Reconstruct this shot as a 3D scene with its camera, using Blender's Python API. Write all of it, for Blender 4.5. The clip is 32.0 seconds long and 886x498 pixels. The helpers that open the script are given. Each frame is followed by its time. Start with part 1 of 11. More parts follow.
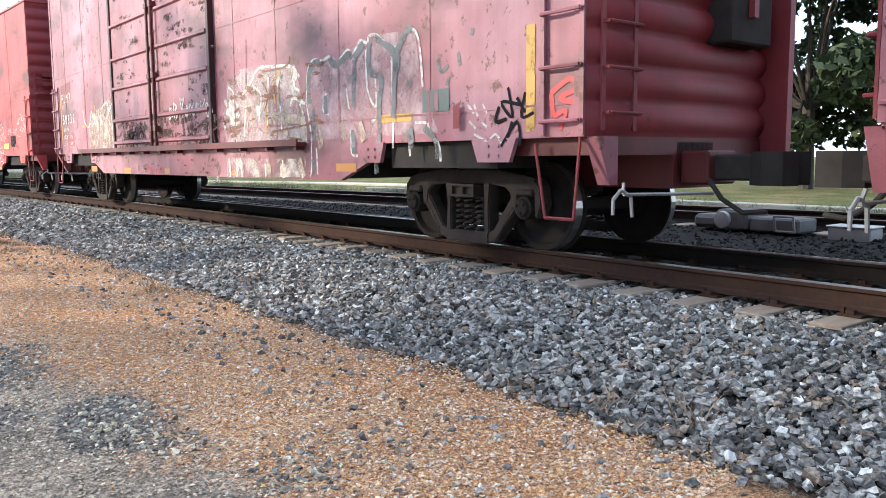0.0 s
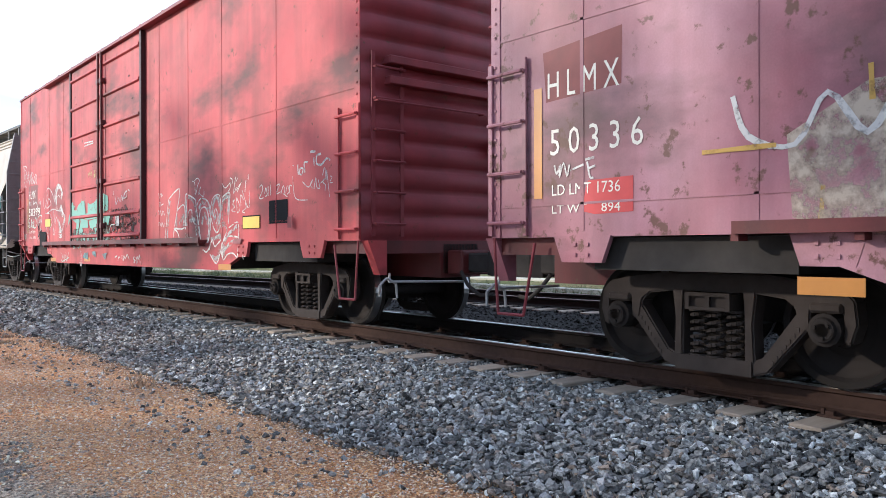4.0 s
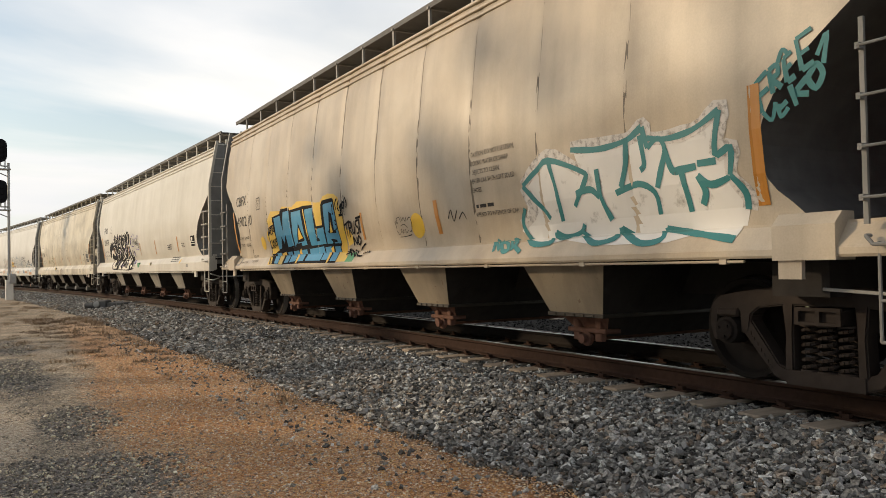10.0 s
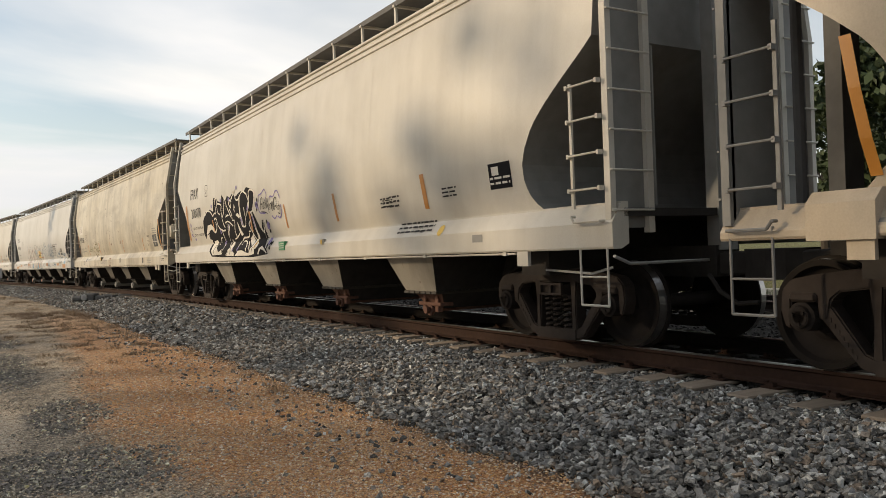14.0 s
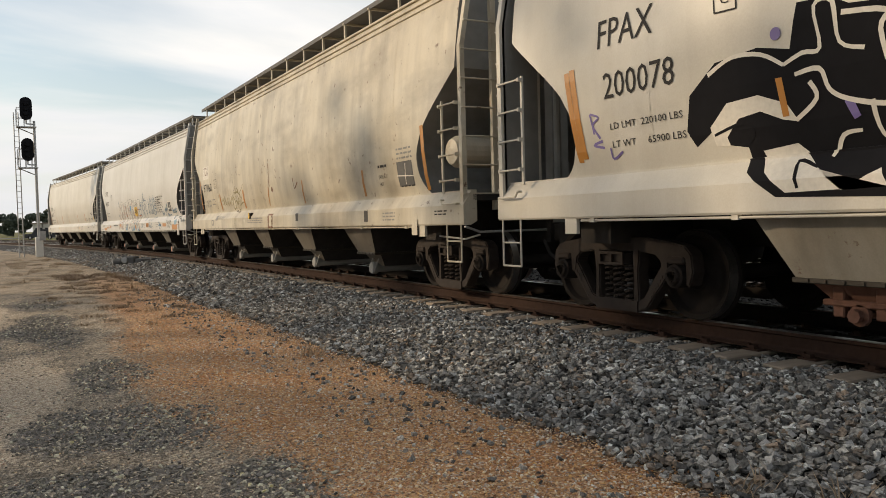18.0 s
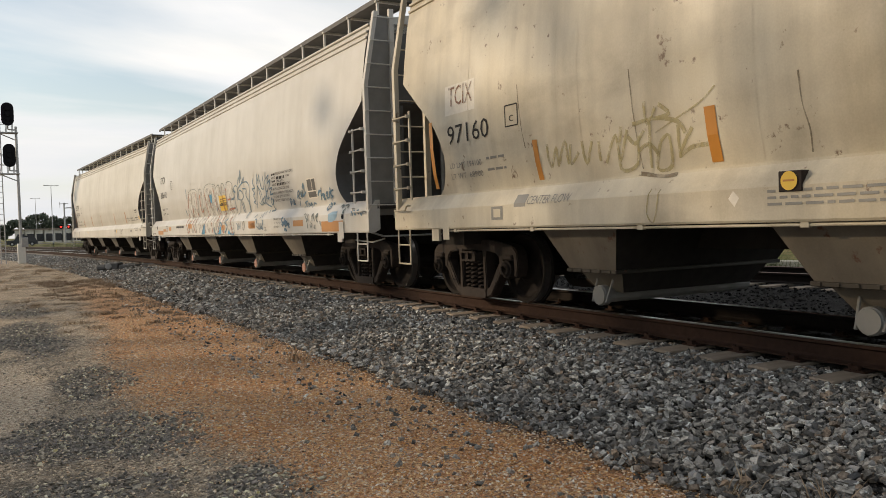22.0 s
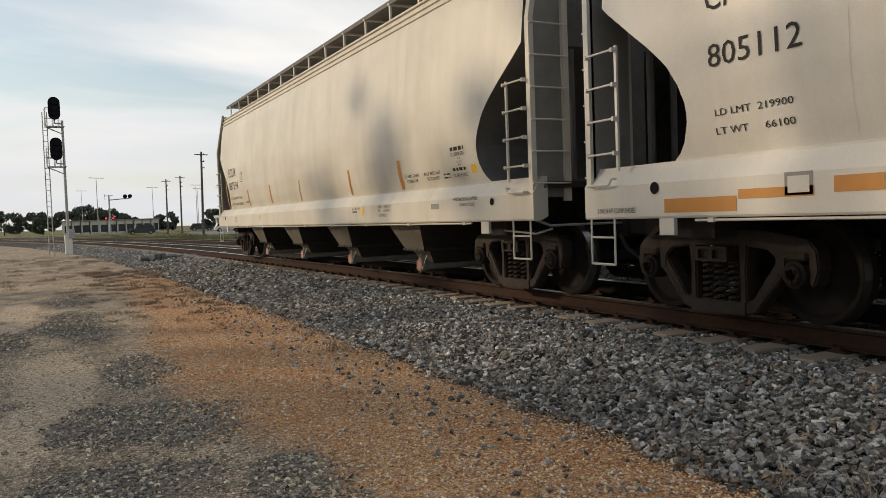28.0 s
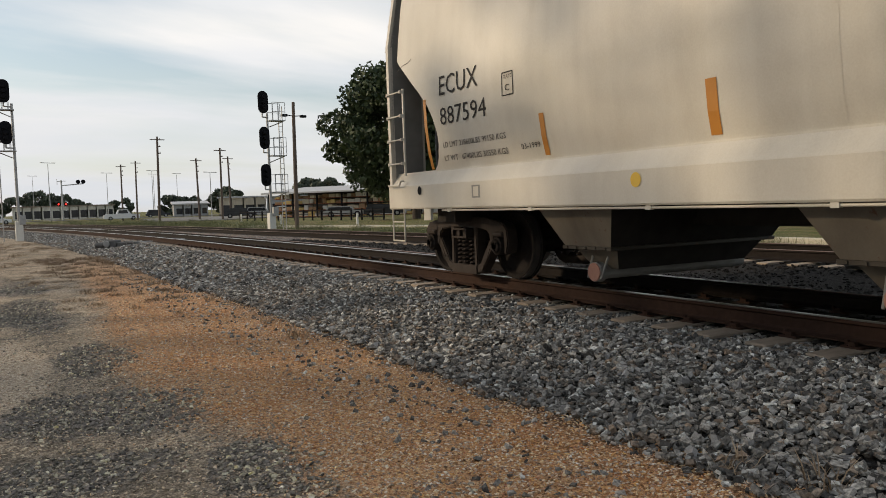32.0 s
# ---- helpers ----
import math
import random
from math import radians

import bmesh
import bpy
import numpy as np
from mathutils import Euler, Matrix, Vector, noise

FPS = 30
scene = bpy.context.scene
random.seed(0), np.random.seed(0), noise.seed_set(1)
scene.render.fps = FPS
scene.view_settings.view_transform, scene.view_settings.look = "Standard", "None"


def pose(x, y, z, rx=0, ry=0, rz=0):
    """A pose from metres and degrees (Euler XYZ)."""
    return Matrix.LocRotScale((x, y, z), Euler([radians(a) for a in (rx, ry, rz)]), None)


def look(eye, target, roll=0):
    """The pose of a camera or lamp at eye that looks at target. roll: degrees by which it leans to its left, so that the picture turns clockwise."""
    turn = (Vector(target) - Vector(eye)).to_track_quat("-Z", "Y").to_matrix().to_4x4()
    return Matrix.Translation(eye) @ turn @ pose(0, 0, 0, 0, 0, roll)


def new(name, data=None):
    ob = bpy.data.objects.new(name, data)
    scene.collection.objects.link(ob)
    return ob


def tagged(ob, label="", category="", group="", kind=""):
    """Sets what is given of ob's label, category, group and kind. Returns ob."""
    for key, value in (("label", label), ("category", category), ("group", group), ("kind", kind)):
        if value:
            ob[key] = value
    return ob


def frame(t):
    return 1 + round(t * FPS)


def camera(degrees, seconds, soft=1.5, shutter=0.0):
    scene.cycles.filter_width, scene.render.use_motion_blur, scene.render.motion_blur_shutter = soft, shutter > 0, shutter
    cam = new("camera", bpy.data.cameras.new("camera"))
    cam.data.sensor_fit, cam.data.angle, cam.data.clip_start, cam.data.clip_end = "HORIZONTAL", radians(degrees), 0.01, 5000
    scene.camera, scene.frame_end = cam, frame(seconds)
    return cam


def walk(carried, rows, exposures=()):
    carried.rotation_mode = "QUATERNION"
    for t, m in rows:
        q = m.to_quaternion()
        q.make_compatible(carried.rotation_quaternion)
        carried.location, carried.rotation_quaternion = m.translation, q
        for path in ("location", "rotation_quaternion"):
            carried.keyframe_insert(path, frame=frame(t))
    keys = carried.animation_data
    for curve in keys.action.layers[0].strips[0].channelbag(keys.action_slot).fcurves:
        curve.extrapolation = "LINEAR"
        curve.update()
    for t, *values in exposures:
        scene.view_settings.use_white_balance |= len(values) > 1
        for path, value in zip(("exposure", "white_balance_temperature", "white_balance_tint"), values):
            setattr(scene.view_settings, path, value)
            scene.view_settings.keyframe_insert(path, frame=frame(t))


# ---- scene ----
cam = camera(58.38, 32.0, soft=0.9)
PATH = [
    (0.0, pose(0.017, 0.170, 1.414, 83.51, 0.41, -38.48)),
    (0.5, pose(0.017, 0.170, 1.414, 83.21, 0.34, -38.15)),
    (1.0, pose(0.017, 0.170, 1.414, 82.97, 0.45, -38.99)),
    (1.5, pose(0.017, 0.170, 1.414, 82.75, 0.19, -39.87)),
    (2.0, pose(0.017, 0.170, 1.414, 82.63, 0.37, -39.65)),
    (2.5, pose(0.017, 0.170, 1.414, 83.03, 0.68, -39.10)),
    (4.5, pose(0.000, 0.000, 1.520, 92.23, -0.72, -37.77)),
    (5.0, pose(0.000, 0.000, 1.520, 93.58, -1.83, -36.04)),
    (5.5, pose(0.000, 0.000, 1.520, 93.61, -1.22, -34.38)),
    (6.0, pose(0.000, 0.000, 1.520, 92.77, -0.27, -32.31)),
    (6.5, pose(0.000, 0.000, 1.520, 92.29, 0.12, -31.57)),
    (7.0, pose(0.000, 0.000, 1.520, 92.31, 0.12, -31.90)),
    (7.5, pose(0.000, 0.000, 1.520, 92.40, 0.40, -31.66)),
    (8.0, pose(0.000, 0.000, 1.520, 92.39, 0.70, -31.23)),
    (8.5, pose(0.000, 0.000, 1.520, 92.37, 0.61, -31.62)),
    (9.0, pose(0.000, 0.000, 1.520, 92.36, 0.66, -31.69)),
    (9.5, pose(0.000, 0.000, 1.520, 92.18, 0.77, -30.75)),
    (10.0, pose(0.000, 0.000, 1.520, 91.25, 1.04, -29.36)),
    (10.5, pose(0.000, 0.000, 1.520, 90.52, 1.19, -28.74)),
    (11.0, pose(0.000, 0.000, 1.520, 90.66, 0.82, -28.84)),
    (11.5, pose(0.000, 0.000, 1.520, 90.79, 0.73, -29.02)),
    (12.0, pose(0.000, 0.000, 1.520, 90.49, 1.03, -28.98)),
    (12.5, pose(0.000, 0.000, 1.520, 90.26, 1.36, -28.69)),
    (13.0, pose(0.000, 0.000, 1.520, 90.47, 1.70, -28.55)),
    (13.5, pose(0.000, 0.000, 1.520, 90.48, 1.91, -29.31)),
    (15.5, pose(0.000, 0.000, 1.520, 89.68, 1.89, -31.40)),
    (16.0, pose(0.000, 0.000, 1.520, 89.39, 1.55, -30.81)),
    (16.5, pose(0.000, 0.000, 1.520, 89.03, 1.14, -29.68)),
    (17.0, pose(0.000, 0.000, 1.520, 88.37, 1.10, -28.77)),
    (17.5, pose(0.000, 0.000, 1.520, 88.16, 1.29, -28.14)),
    (18.0, pose(0.000, 0.000, 1.520, 87.96, 1.49, -27.70)),
    (18.5, pose(0.000, 0.000, 1.520, 87.79, 1.54, -27.52)),
    (19.0, pose(0.000, 0.000, 1.520, 87.90, 1.53, -27.47)),
    (19.5, pose(0.000, 0.000, 1.520, 88.23, 1.65, -27.33)),
    (20.0, pose(0.000, 0.000, 1.520, 88.20, 1.77, -27.60)),
    (20.5, pose(0.000, 0.000, 1.520, 88.31, 1.65, -28.01)),
    (21.0, pose(0.000, 0.000, 1.520, 88.43, 1.54, -28.12)),
    (21.5, pose(0.000, 0.000, 1.520, 88.47, 1.47, -28.41)),
    (22.0, pose(0.000, 0.000, 1.520, 88.23, 1.80, -28.72)),
    (22.5, pose(0.000, 0.000, 1.520, 87.94, 2.03, -28.84)),
    (23.0, pose(0.000, 0.000, 1.520, 87.90, 1.96, -28.82)),
    (23.5, pose(0.000, 0.000, 1.520, 87.87, 1.83, -28.71)),
    (24.0, pose(0.000, 0.000, 1.520, 87.74, 1.68, -28.54)),
    (24.5, pose(0.000, 0.000, 1.520, 87.77, 1.64, -28.14)),
    (25.0, pose(0.000, 0.000, 1.520, 87.71, 1.63, -27.93)),
    (25.5, pose(0.000, 0.000, 1.520, 87.45, 1.62, -28.16)),
    (27.5, pose(0.000, 0.000, 1.520, 87.68, 2.01, -26.64)),
    (28.0, pose(0.000, 0.000, 1.520, 87.62, 2.02, -26.01)),
    (28.5, pose(0.000, 0.000, 1.520, 87.44, 1.76, -25.52)),
    (29.0, pose(0.000, 0.000, 1.520, 87.03, 1.81, -25.51)),
    (29.5, pose(0.000, 0.000, 1.520, 86.62, 2.00, -26.19)),
    (30.0, pose(0.000, 0.000, 1.520, 86.75, 2.05, -26.83)),
    (30.5, pose(0.000, 0.000, 1.520, 86.74, 2.13, -27.68)),
    (31.0, pose(0.000, 0.000, 1.520, 86.77, 2.07, -28.53)),
    (31.5, pose(0.000, 0.000, 1.520, 86.77, 2.01, -28.58)),
    (32.0, pose(0.000, 0.000, 1.520, 86.58, 1.86, -28.84)),
]
EXPOSURES = [(0, 1.6, 5480, 9), (2.5, 1.65, 5480, 9), (4.5, 0.80, 5150, 11), (5.0, 0.44, 5650, 11), (5.5, 0.12, 6600, 11), (6, 0.0, 7050, 11), (7, 0.36, 7050, 11), (8.5, 0.42, 6950, 10), (11, 0.2, 6850, 10), (17, 0.18, 6800, 10), (24, 0.2, 6750, 10), (30, 0.06, 6700, 10), (32, 0.06, 6650, 10)]
walk(cam, PATH, EXPOSURES)

# how far the train has rolled, in metres, by second
ROLLED = [(0.0, -18.81), (1.0, -14.58), (2.0, -10.35), (2.5, -8.23), (4.5, -0.00), (6.0, 6.21), (8.0, 14.39), (10.0, 22.47), (12.0, 30.57), (14.0, 38.60), (16.0, 46.56), (18.0, 54.47), (20.0, 62.39), (22.0, 70.41), (24.0, 78.43), (26.0, 86.37), (28.0, 94.27), (30.0, 102.14), (32.0, 109.97)]

RAIL = 0.456          # top of the rails over the dirt
TRACK = 6.755         # middle of the near track


def bend(y):
    """Sideways drift of the line, which curves gently away."""
    if y <= 9.5:
        return 0.0
    if y <= 110:
        return -0.0023 * (y - 9.5) ** 2 / 2
    return -11.62 - 0.231 * (y - 110)


def slope(y):
    return (bend(y + 0.5) - bend(y - 0.5))


def second(y):
    """Middle of the second track, measured from the near one."""
    return 4.75 + 1.5 * min(1.6, max(0.0, 1 - (y - 9.5) / 26)) 


# ---- world and light ----
def make_world():
    w = bpy.data.worlds.new("world")
    scene.world = w
    w.use_nodes = True
    nt = w.node_tree
    nt.nodes.clear()
    N = nt.nodes.new
    L = nt.links.new
    out, bg = N("ShaderNodeOutputWorld"), N("ShaderNodeBackground")
    sky = N("ShaderNodeTexSky")
    sky.sky_type, sky.sun_disc = "NISHITA", False
    sky.sun_elevation, sky.sun_rotation = radians(19), radians(311)
    sky.air_density, sky.dust_density = 1.1, 0.5
    tc, sep = N("ShaderNodeTexCoord"), N("ShaderNodeSeparateXYZ")
    L(tc.outputs["Generated"], sep.inputs[0])
    zc = N("ShaderNodeMath"); zc.operation = "MAXIMUM"; zc.inputs[1].default_value = 0.0
    L(sep.outputs["Z"], zc.inputs[0])
    za = N("ShaderNodeMath"); za.operation = "ADD"; za.inputs[1].default_value = 0.12
    L(zc.outputs[0], za.inputs[0])
    dx, dy = N("ShaderNodeMath"), N("ShaderNodeMath")
    for d, c in ((dx, "X"), (dy, "Y")):
        d.operation = "DIVIDE"
        L(sep.outputs[c], d.inputs[0])
        L(za.outputs[0], d.inputs[1])
    comb = N("ShaderNodeCombineXYZ")
    L(dx.outputs[0], comb.inputs[0]); L(dy.outputs[0], comb.inputs[1])
    mp = N("ShaderNodeMapping")
    mp.inputs["Rotation"].default_value = (0, 0, radians(38))
    mp.inputs["Scale"].default_value = (0.40, 0.66, 1)
    mp.inputs["Location"].default_value = (0.35, 0.9, 0)
    L(comb.outputs[0], mp.inputs[0])
    n1 = N("ShaderNodeTexNoise"); n1.inputs["Scale"].default_value = 0.75; n1.inputs["Detail"].default_value = 7; n1.inputs["Roughness"].default_value = 0.5
    n1.inputs["Distortion"].default_value = 0.5
    L(mp.outputs[0], n1.inputs["Vector"])
    ramp = N("ShaderNodeValToRGB")
    ramp.color_ramp.elements[0].position, ramp.color_ramp.elements[1].position = 0.42, 0.60
    ramp.color_ramp.elements[0].color = (0.20, 0.20, 0.20, 1)
    L(n1.outputs["Fac"], ramp.inputs[0])
    n2 = N("ShaderNodeTexNoise"); n2.inputs["Scale"].default_value = 1.5; n2.inputs["Detail"].default_value = 5
    L(mp.outputs[0], n2.inputs["Vector"])
    shade = N("ShaderNodeValToRGB")
    shade.color_ramp.elements[0].position, shade.color_ramp.elements[1].position = 0.3, 0.7
    shade.color_ramp.elements[0].color = (CLOUD * 0.80, CLOUD * 0.83, CLOUD * 0.88, 1)
    shade.color_ramp.elements[1].color = (CLOUD, CLOUD * 0.97, CLOUD * 0.93, 1)
    L(n2.outputs["Fac"], shade.inputs[0])
    mix = N("ShaderNodeMix"); mix.data_type = "RGBA"
    low = N("ShaderNodeMapRange")
    low.inputs[1].default_value, low.inputs[2].default_value, low.inputs[3].default_value, low.inputs[4].default_value = 0.0, 0.20, 0.72, 0.0
    L(sep.outputs["Z"], low.inputs[0])
    L(ramp.outputs[0], mix.inputs["Factor"])
    haze = N("ShaderNodeMix"); haze.data_type = "RGBA"
    haze.inputs["B"].default_value = (CLOUD * 0.60, CLOUD * 0.64, CLOUD * 0.70, 1)
    L(low.outputs[0], haze.inputs["Factor"]); L(mix.outputs["Result"], haze.inputs["A"])
    L(sky.outputs[0], mix.inputs["A"]); L(shade.outputs[0], mix.inputs["B"])
    L(haze.outputs["Result"], bg.inputs[0])
    bg.inputs[1].default_value = SKY
    L(bg.outputs[0], out.inputs[0])


SKY, CLOUD = 0.115, 8.6
make_world()
sun_data = bpy.data.lights.new("sun", "SUN")
sun_data.energy, sun_data.angle, sun_data.color = 2.4, radians(2), (1.0, 0.80, 0.56)
sun = new("sun", sun_data)
sun.matrix_world = look((0, 0, 0), (0.72, -0.62, -0.33))


# ---- materials ----
def nodes(name, rough=0.7, metal=0.0):
    m = bpy.data.materials.new(name)
    m.use_nodes = True
    nt = m.node_tree
    b = nt.nodes["Principled BSDF"]
    b.inputs["Roughness"].default_value, b.inputs["Metallic"].default_value = rough, metal
    return m, nt, b


def noise_tex(nt, scale, detail=4, stretch=(1, 1, 1), coords="Object", rough=0.55):
    tc, mp, n = nt.nodes.new("ShaderNodeTexCoord"), nt.nodes.new("ShaderNodeMapping"), nt.nodes.new("ShaderNodeTexNoise")
    mp.inputs["Scale"].default_value = stretch
    n.inputs["Scale"].default_value, n.inputs["Detail"].default_value, n.inputs["Roughness"].default_value = scale, detail, rough
    nt.links.new(tc.outputs[coords], mp.inputs[0])
    nt.links.new(mp.outputs[0], n.inputs["Vector"])
    return n.outputs["Fac"]


def ramp(nt, fac, lo, hi, a=(0, 0, 0), b=(1, 1, 1)):
    r = nt.nodes.new("ShaderNodeValToRGB")
    r.color_ramp.elements[0].position, r.color_ramp.elements[1].position = lo, hi
    r.color_ramp.elements[0].color, r.color_ramp.elements[1].color = (*a, 1), (*b, 1)
    nt.links.new(fac, r.inputs[0])
    return r.outputs[0]


def mixc(nt, fac, a, b, mode="MIX"):
    m = nt.nodes.new("ShaderNodeMix")
    m.data_type, m.blend_type = "RGBA", mode
    for sock, v in (("Factor", fac), ("A", a), ("B", b)):
        if isinstance(v, (int, float)):
            m.inputs[sock].default_value = v
        elif isinstance(v, tuple):
            m.inputs[sock].default_value = (*v, 1)
        else:
            nt.links.new(v, m.inputs[sock])
    return m.outputs["Result"]


def mul(nt, a, b):
    m = nt.nodes.new("ShaderNodeMath")
    m.operation = "MULTIPLY"
    for i, v in enumerate((a, b)):
        if isinstance(v, (int, float)):
            m.inputs[i].default_value = v
        else:
            nt.links.new(v, m.inputs[i])
    return m.outputs[0]


def bump(nt, bsdf, fac, strength=0.3, dist=0.01):
    b = nt.nodes.new("ShaderNodeBump")
    b.inputs["Strength"].default_value, b.inputs["Distance"].default_value = strength, dist
    nt.links.new(fac, b.inputs["Height"])
    nt.links.new(b.outputs[0], bsdf.inputs["Normal"])


def car_paint(name, base, dirt, dirt_amount=0.5, rust=0.0, fade=None, rough=0.5, blotch=0.0):
    """Weathered car paint: large fading, downward streaks, grime and flecks of rust."""
    m, nt, b = nodes(name, rough)
    b.inputs["Specular IOR Level"].default_value = 0.3
    col = base
    if fade:
        col = mixc(nt, ramp(nt, noise_tex(nt, 0.55, 5), 0.38, 0.64), base, fade)
    if blotch:
        col = mixc(nt, mul(nt, ramp(nt, noise_tex(nt, 0.75, 6, (1, 0.6, 1.4)), 0.52, 0.66), blotch), col, dirt)
    streak = ramp(nt, noise_tex(nt, 2.6, 6, (1, 1, 0.07)), 0.42, 0.75)
    col = mixc(nt, mul(nt, streak, dirt_amount * 0.6), col, dirt)
    grime = ramp(nt, noise_tex(nt, 1.6, 8), 0.45, 0.8)
    col = mixc(nt, mul(nt, grime, dirt_amount * 0.55), col, dirt)
    if rust:
        spots = ramp(nt, noise_tex(nt, 5.5, 9, rough=0.65), 0.64 - rust * 0.1, 0.70 - rust * 0.1)
        col = mixc(nt, mul(nt, spots, 0.85), col, (0.10, 0.045, 0.025))
    fine = noise_tex(nt, 60, 3)
    col = mixc(nt, 0.12, col, fine, "OVERLAY")
    nt.links.new(col, b.inputs["Base Color"])
    bump(nt, b, noise_tex(nt, 1.1, 4), 0.12, 0.03)
    return m


def plain(name, color, rough=0.7, metal=0.0, vary=0.25, scale=8.0, gloss=0.5):
    m, nt, b = nodes(name, rough, metal)
    b.inputs["Specular IOR Level"].default_value = gloss
    dark = tuple(c * (1 - vary) for c in color)
    light = tuple(min(1, c * (1 + vary)) for c in color)
    col = mixc(nt, noise_tex(nt, scale, 6), dark, light)
    nt.links.new(col, b.inputs["Base Color"])
    bump(nt, b, noise_tex(nt, scale * 6, 3), 0.15, 0.004)
    return m


def worn(name, color, cover=0.5, scale=9.0, soft=0.12, rough=0.6):
    """Sprayed or chipped paint: thin and broken, so that what lies under it shows through."""
    m, nt, b = nodes(name, rough)
    dark = tuple(c * 0.75 for c in color)
    nt.links.new(mixc(nt, noise_tex(nt, scale * 0.5, 5), dark, color), b.inputs["Base Color"])
    holes = ramp(nt, noise_tex(nt, scale, 8, rough=0.65), 0.5 - cover * 0.3 - soft, 0.5 - cover * 0.3 + soft)
    nt.links.new(holes, b.inputs["Alpha"])
    return m


def stone_mat(name, colors, rough=0.85):
    """Loose stones, each with a tone of its own."""
    m, nt, b = nodes(name, rough)
    b.inputs["Specular IOR Level"].default_value = 0.2
    g = nt.nodes.new("ShaderNodeNewGeometry")
    r = nt.nodes.new("ShaderNodeValToRGB")
    r.color_ramp.interpolation = "LINEAR"
    els = r.color_ramp.elements
    els[0].position, els[1].position = 0, 1
    while len(els) < len(colors):
        els.new(0.5)
    for i, c in enumerate(colors):
        els[i].position = i / (len(colors) - 1)
        els[i].color = (*c, 1)
    nt.links.new(g.outputs["Random Per Island"], r.inputs[0])
    col = mixc(nt, 0.7, r.outputs[0], ramp(nt, noise_tex(nt, 40, 5), 0.3, 0.7), "OVERLAY")
    nt.links.new(col, b.inputs["Base Color"])
    return m


M = {}
M["red_b2"] = car_paint("weathered_red_paint", (0.46, 0.056, 0.062), (0.07, 0.03, 0.027), 0.75, 0.12, (0.53, 0.10, 0.095), 0.6, 0.85)
M["red_b1"] = car_paint("faded_red_paint", (0.295, 0.096, 0.120), (0.09, 0.05, 0.048), 0.75, 0.6, (0.43, 0.215, 0.25), 0.5, 0.8)
# darker red for trim, and for the shade put into the boxcar ends
M["red_dark"] = car_paint("red_shade_and_trim_paint", (0.21, 0.034, 0.040), (0.06, 0.025, 0.025), 0.6, 0.15, (0.26, 0.05, 0.055), 0.55)
M["flat_white"] = worn("faded_white_paint", (0.62, 0.60, 0.55), 0.3, 5)
M["seam_dirt"] = worn("seam_grime", (0.15, 0.12, 0.09), 0.55, 3, 0.35)
M["red_panel"] = plain("oxide_red_panel", (0.17, 0.028, 0.026), 0.6)
M["tan"] = car_paint("beige_car_paint", (0.46, 0.38, 0.28), (0.13, 0.10, 0.075), 0.5, 0.0, (0.54, 0.47, 0.37), 0.4)
M["cream"] = car_paint("cream_car_paint", (0.58, 0.545, 0.465), (0.24, 0.20, 0.15), 0.32, 0.0, (0.64, 0.605, 0.53), 0.38)
M["dirty_cream"] = car_paint("stained_cream_car_paint", (0.56, 0.495, 0.37), (0.20, 0.165, 0.12), 0.75, 0.1, (0.62, 0.57, 0.46), 0.42, 0.45)
M["pale"] = car_paint("pale_grey_car_paint", (0.57, 0.55, 0.50), (0.27, 0.245, 0.20), 0.3, 0.0, (0.63, 0.61, 0.565), 0.38)
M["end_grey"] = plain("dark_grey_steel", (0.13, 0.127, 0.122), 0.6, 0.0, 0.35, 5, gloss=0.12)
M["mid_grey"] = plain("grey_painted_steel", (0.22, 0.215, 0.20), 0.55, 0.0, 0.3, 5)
# grimy running gear; its black also stands for shade on chutes and plates
M["under"] = plain("grime_and_shade_black_steel", (0.040, 0.036, 0.033), 0.85, 0.0, 0.5, 6, gloss=0.12)
M["truck"] = plain("oily_brown_cast_steel", (0.036, 0.028, 0.024), 0.8, 0.0, 0.5, 9, gloss=0.2)
M["wheel"] = plain("worn_wheel_steel", (0.026, 0.022, 0.020), 0.8, 0.0, 0.4, 6, gloss=0.06)
M["tread"] = plain("worn_tread", (0.02, 0.017, 0.015), 0.75, 0.0, 0.2, 6, gloss=0.06)
M["chute"] = car_paint("dusty_hopper_sheet", (0.05, 0.042, 0.032), (0.016, 0.014, 0.012), 0.8, 0.2)
M["bay_tan"] = car_paint("dust_stained_tan_chute_paint", (0.27, 0.225, 0.165), (0.07, 0.055, 0.04), 0.9, 0.1)
M["gate_rust"] = plain("rusty_gate_steel", (0.14, 0.075, 0.055), 0.85, 0.0, 0.5, 12, gloss=0.12)
M["rail_side"] = plain("rusty_rail", (0.042, 0.024, 0.0175), 0.9, 0.0, 0.45, 14, gloss=0.12)
M["rail_top"] = plain("polished_rail_head", (0.42, 0.40, 0.38), 0.28, 0.9, 0.15, 20)
M["rail_top2"] = plain("dull_rail_head", (0.16, 0.10, 0.075), 0.5, 0.4, 0.25, 20)
M["tie"] = plain("weathered_grey_tie_wood", (0.46, 0.39, 0.31), 0.9, 0.0, 0.4, 10, gloss=0.12)


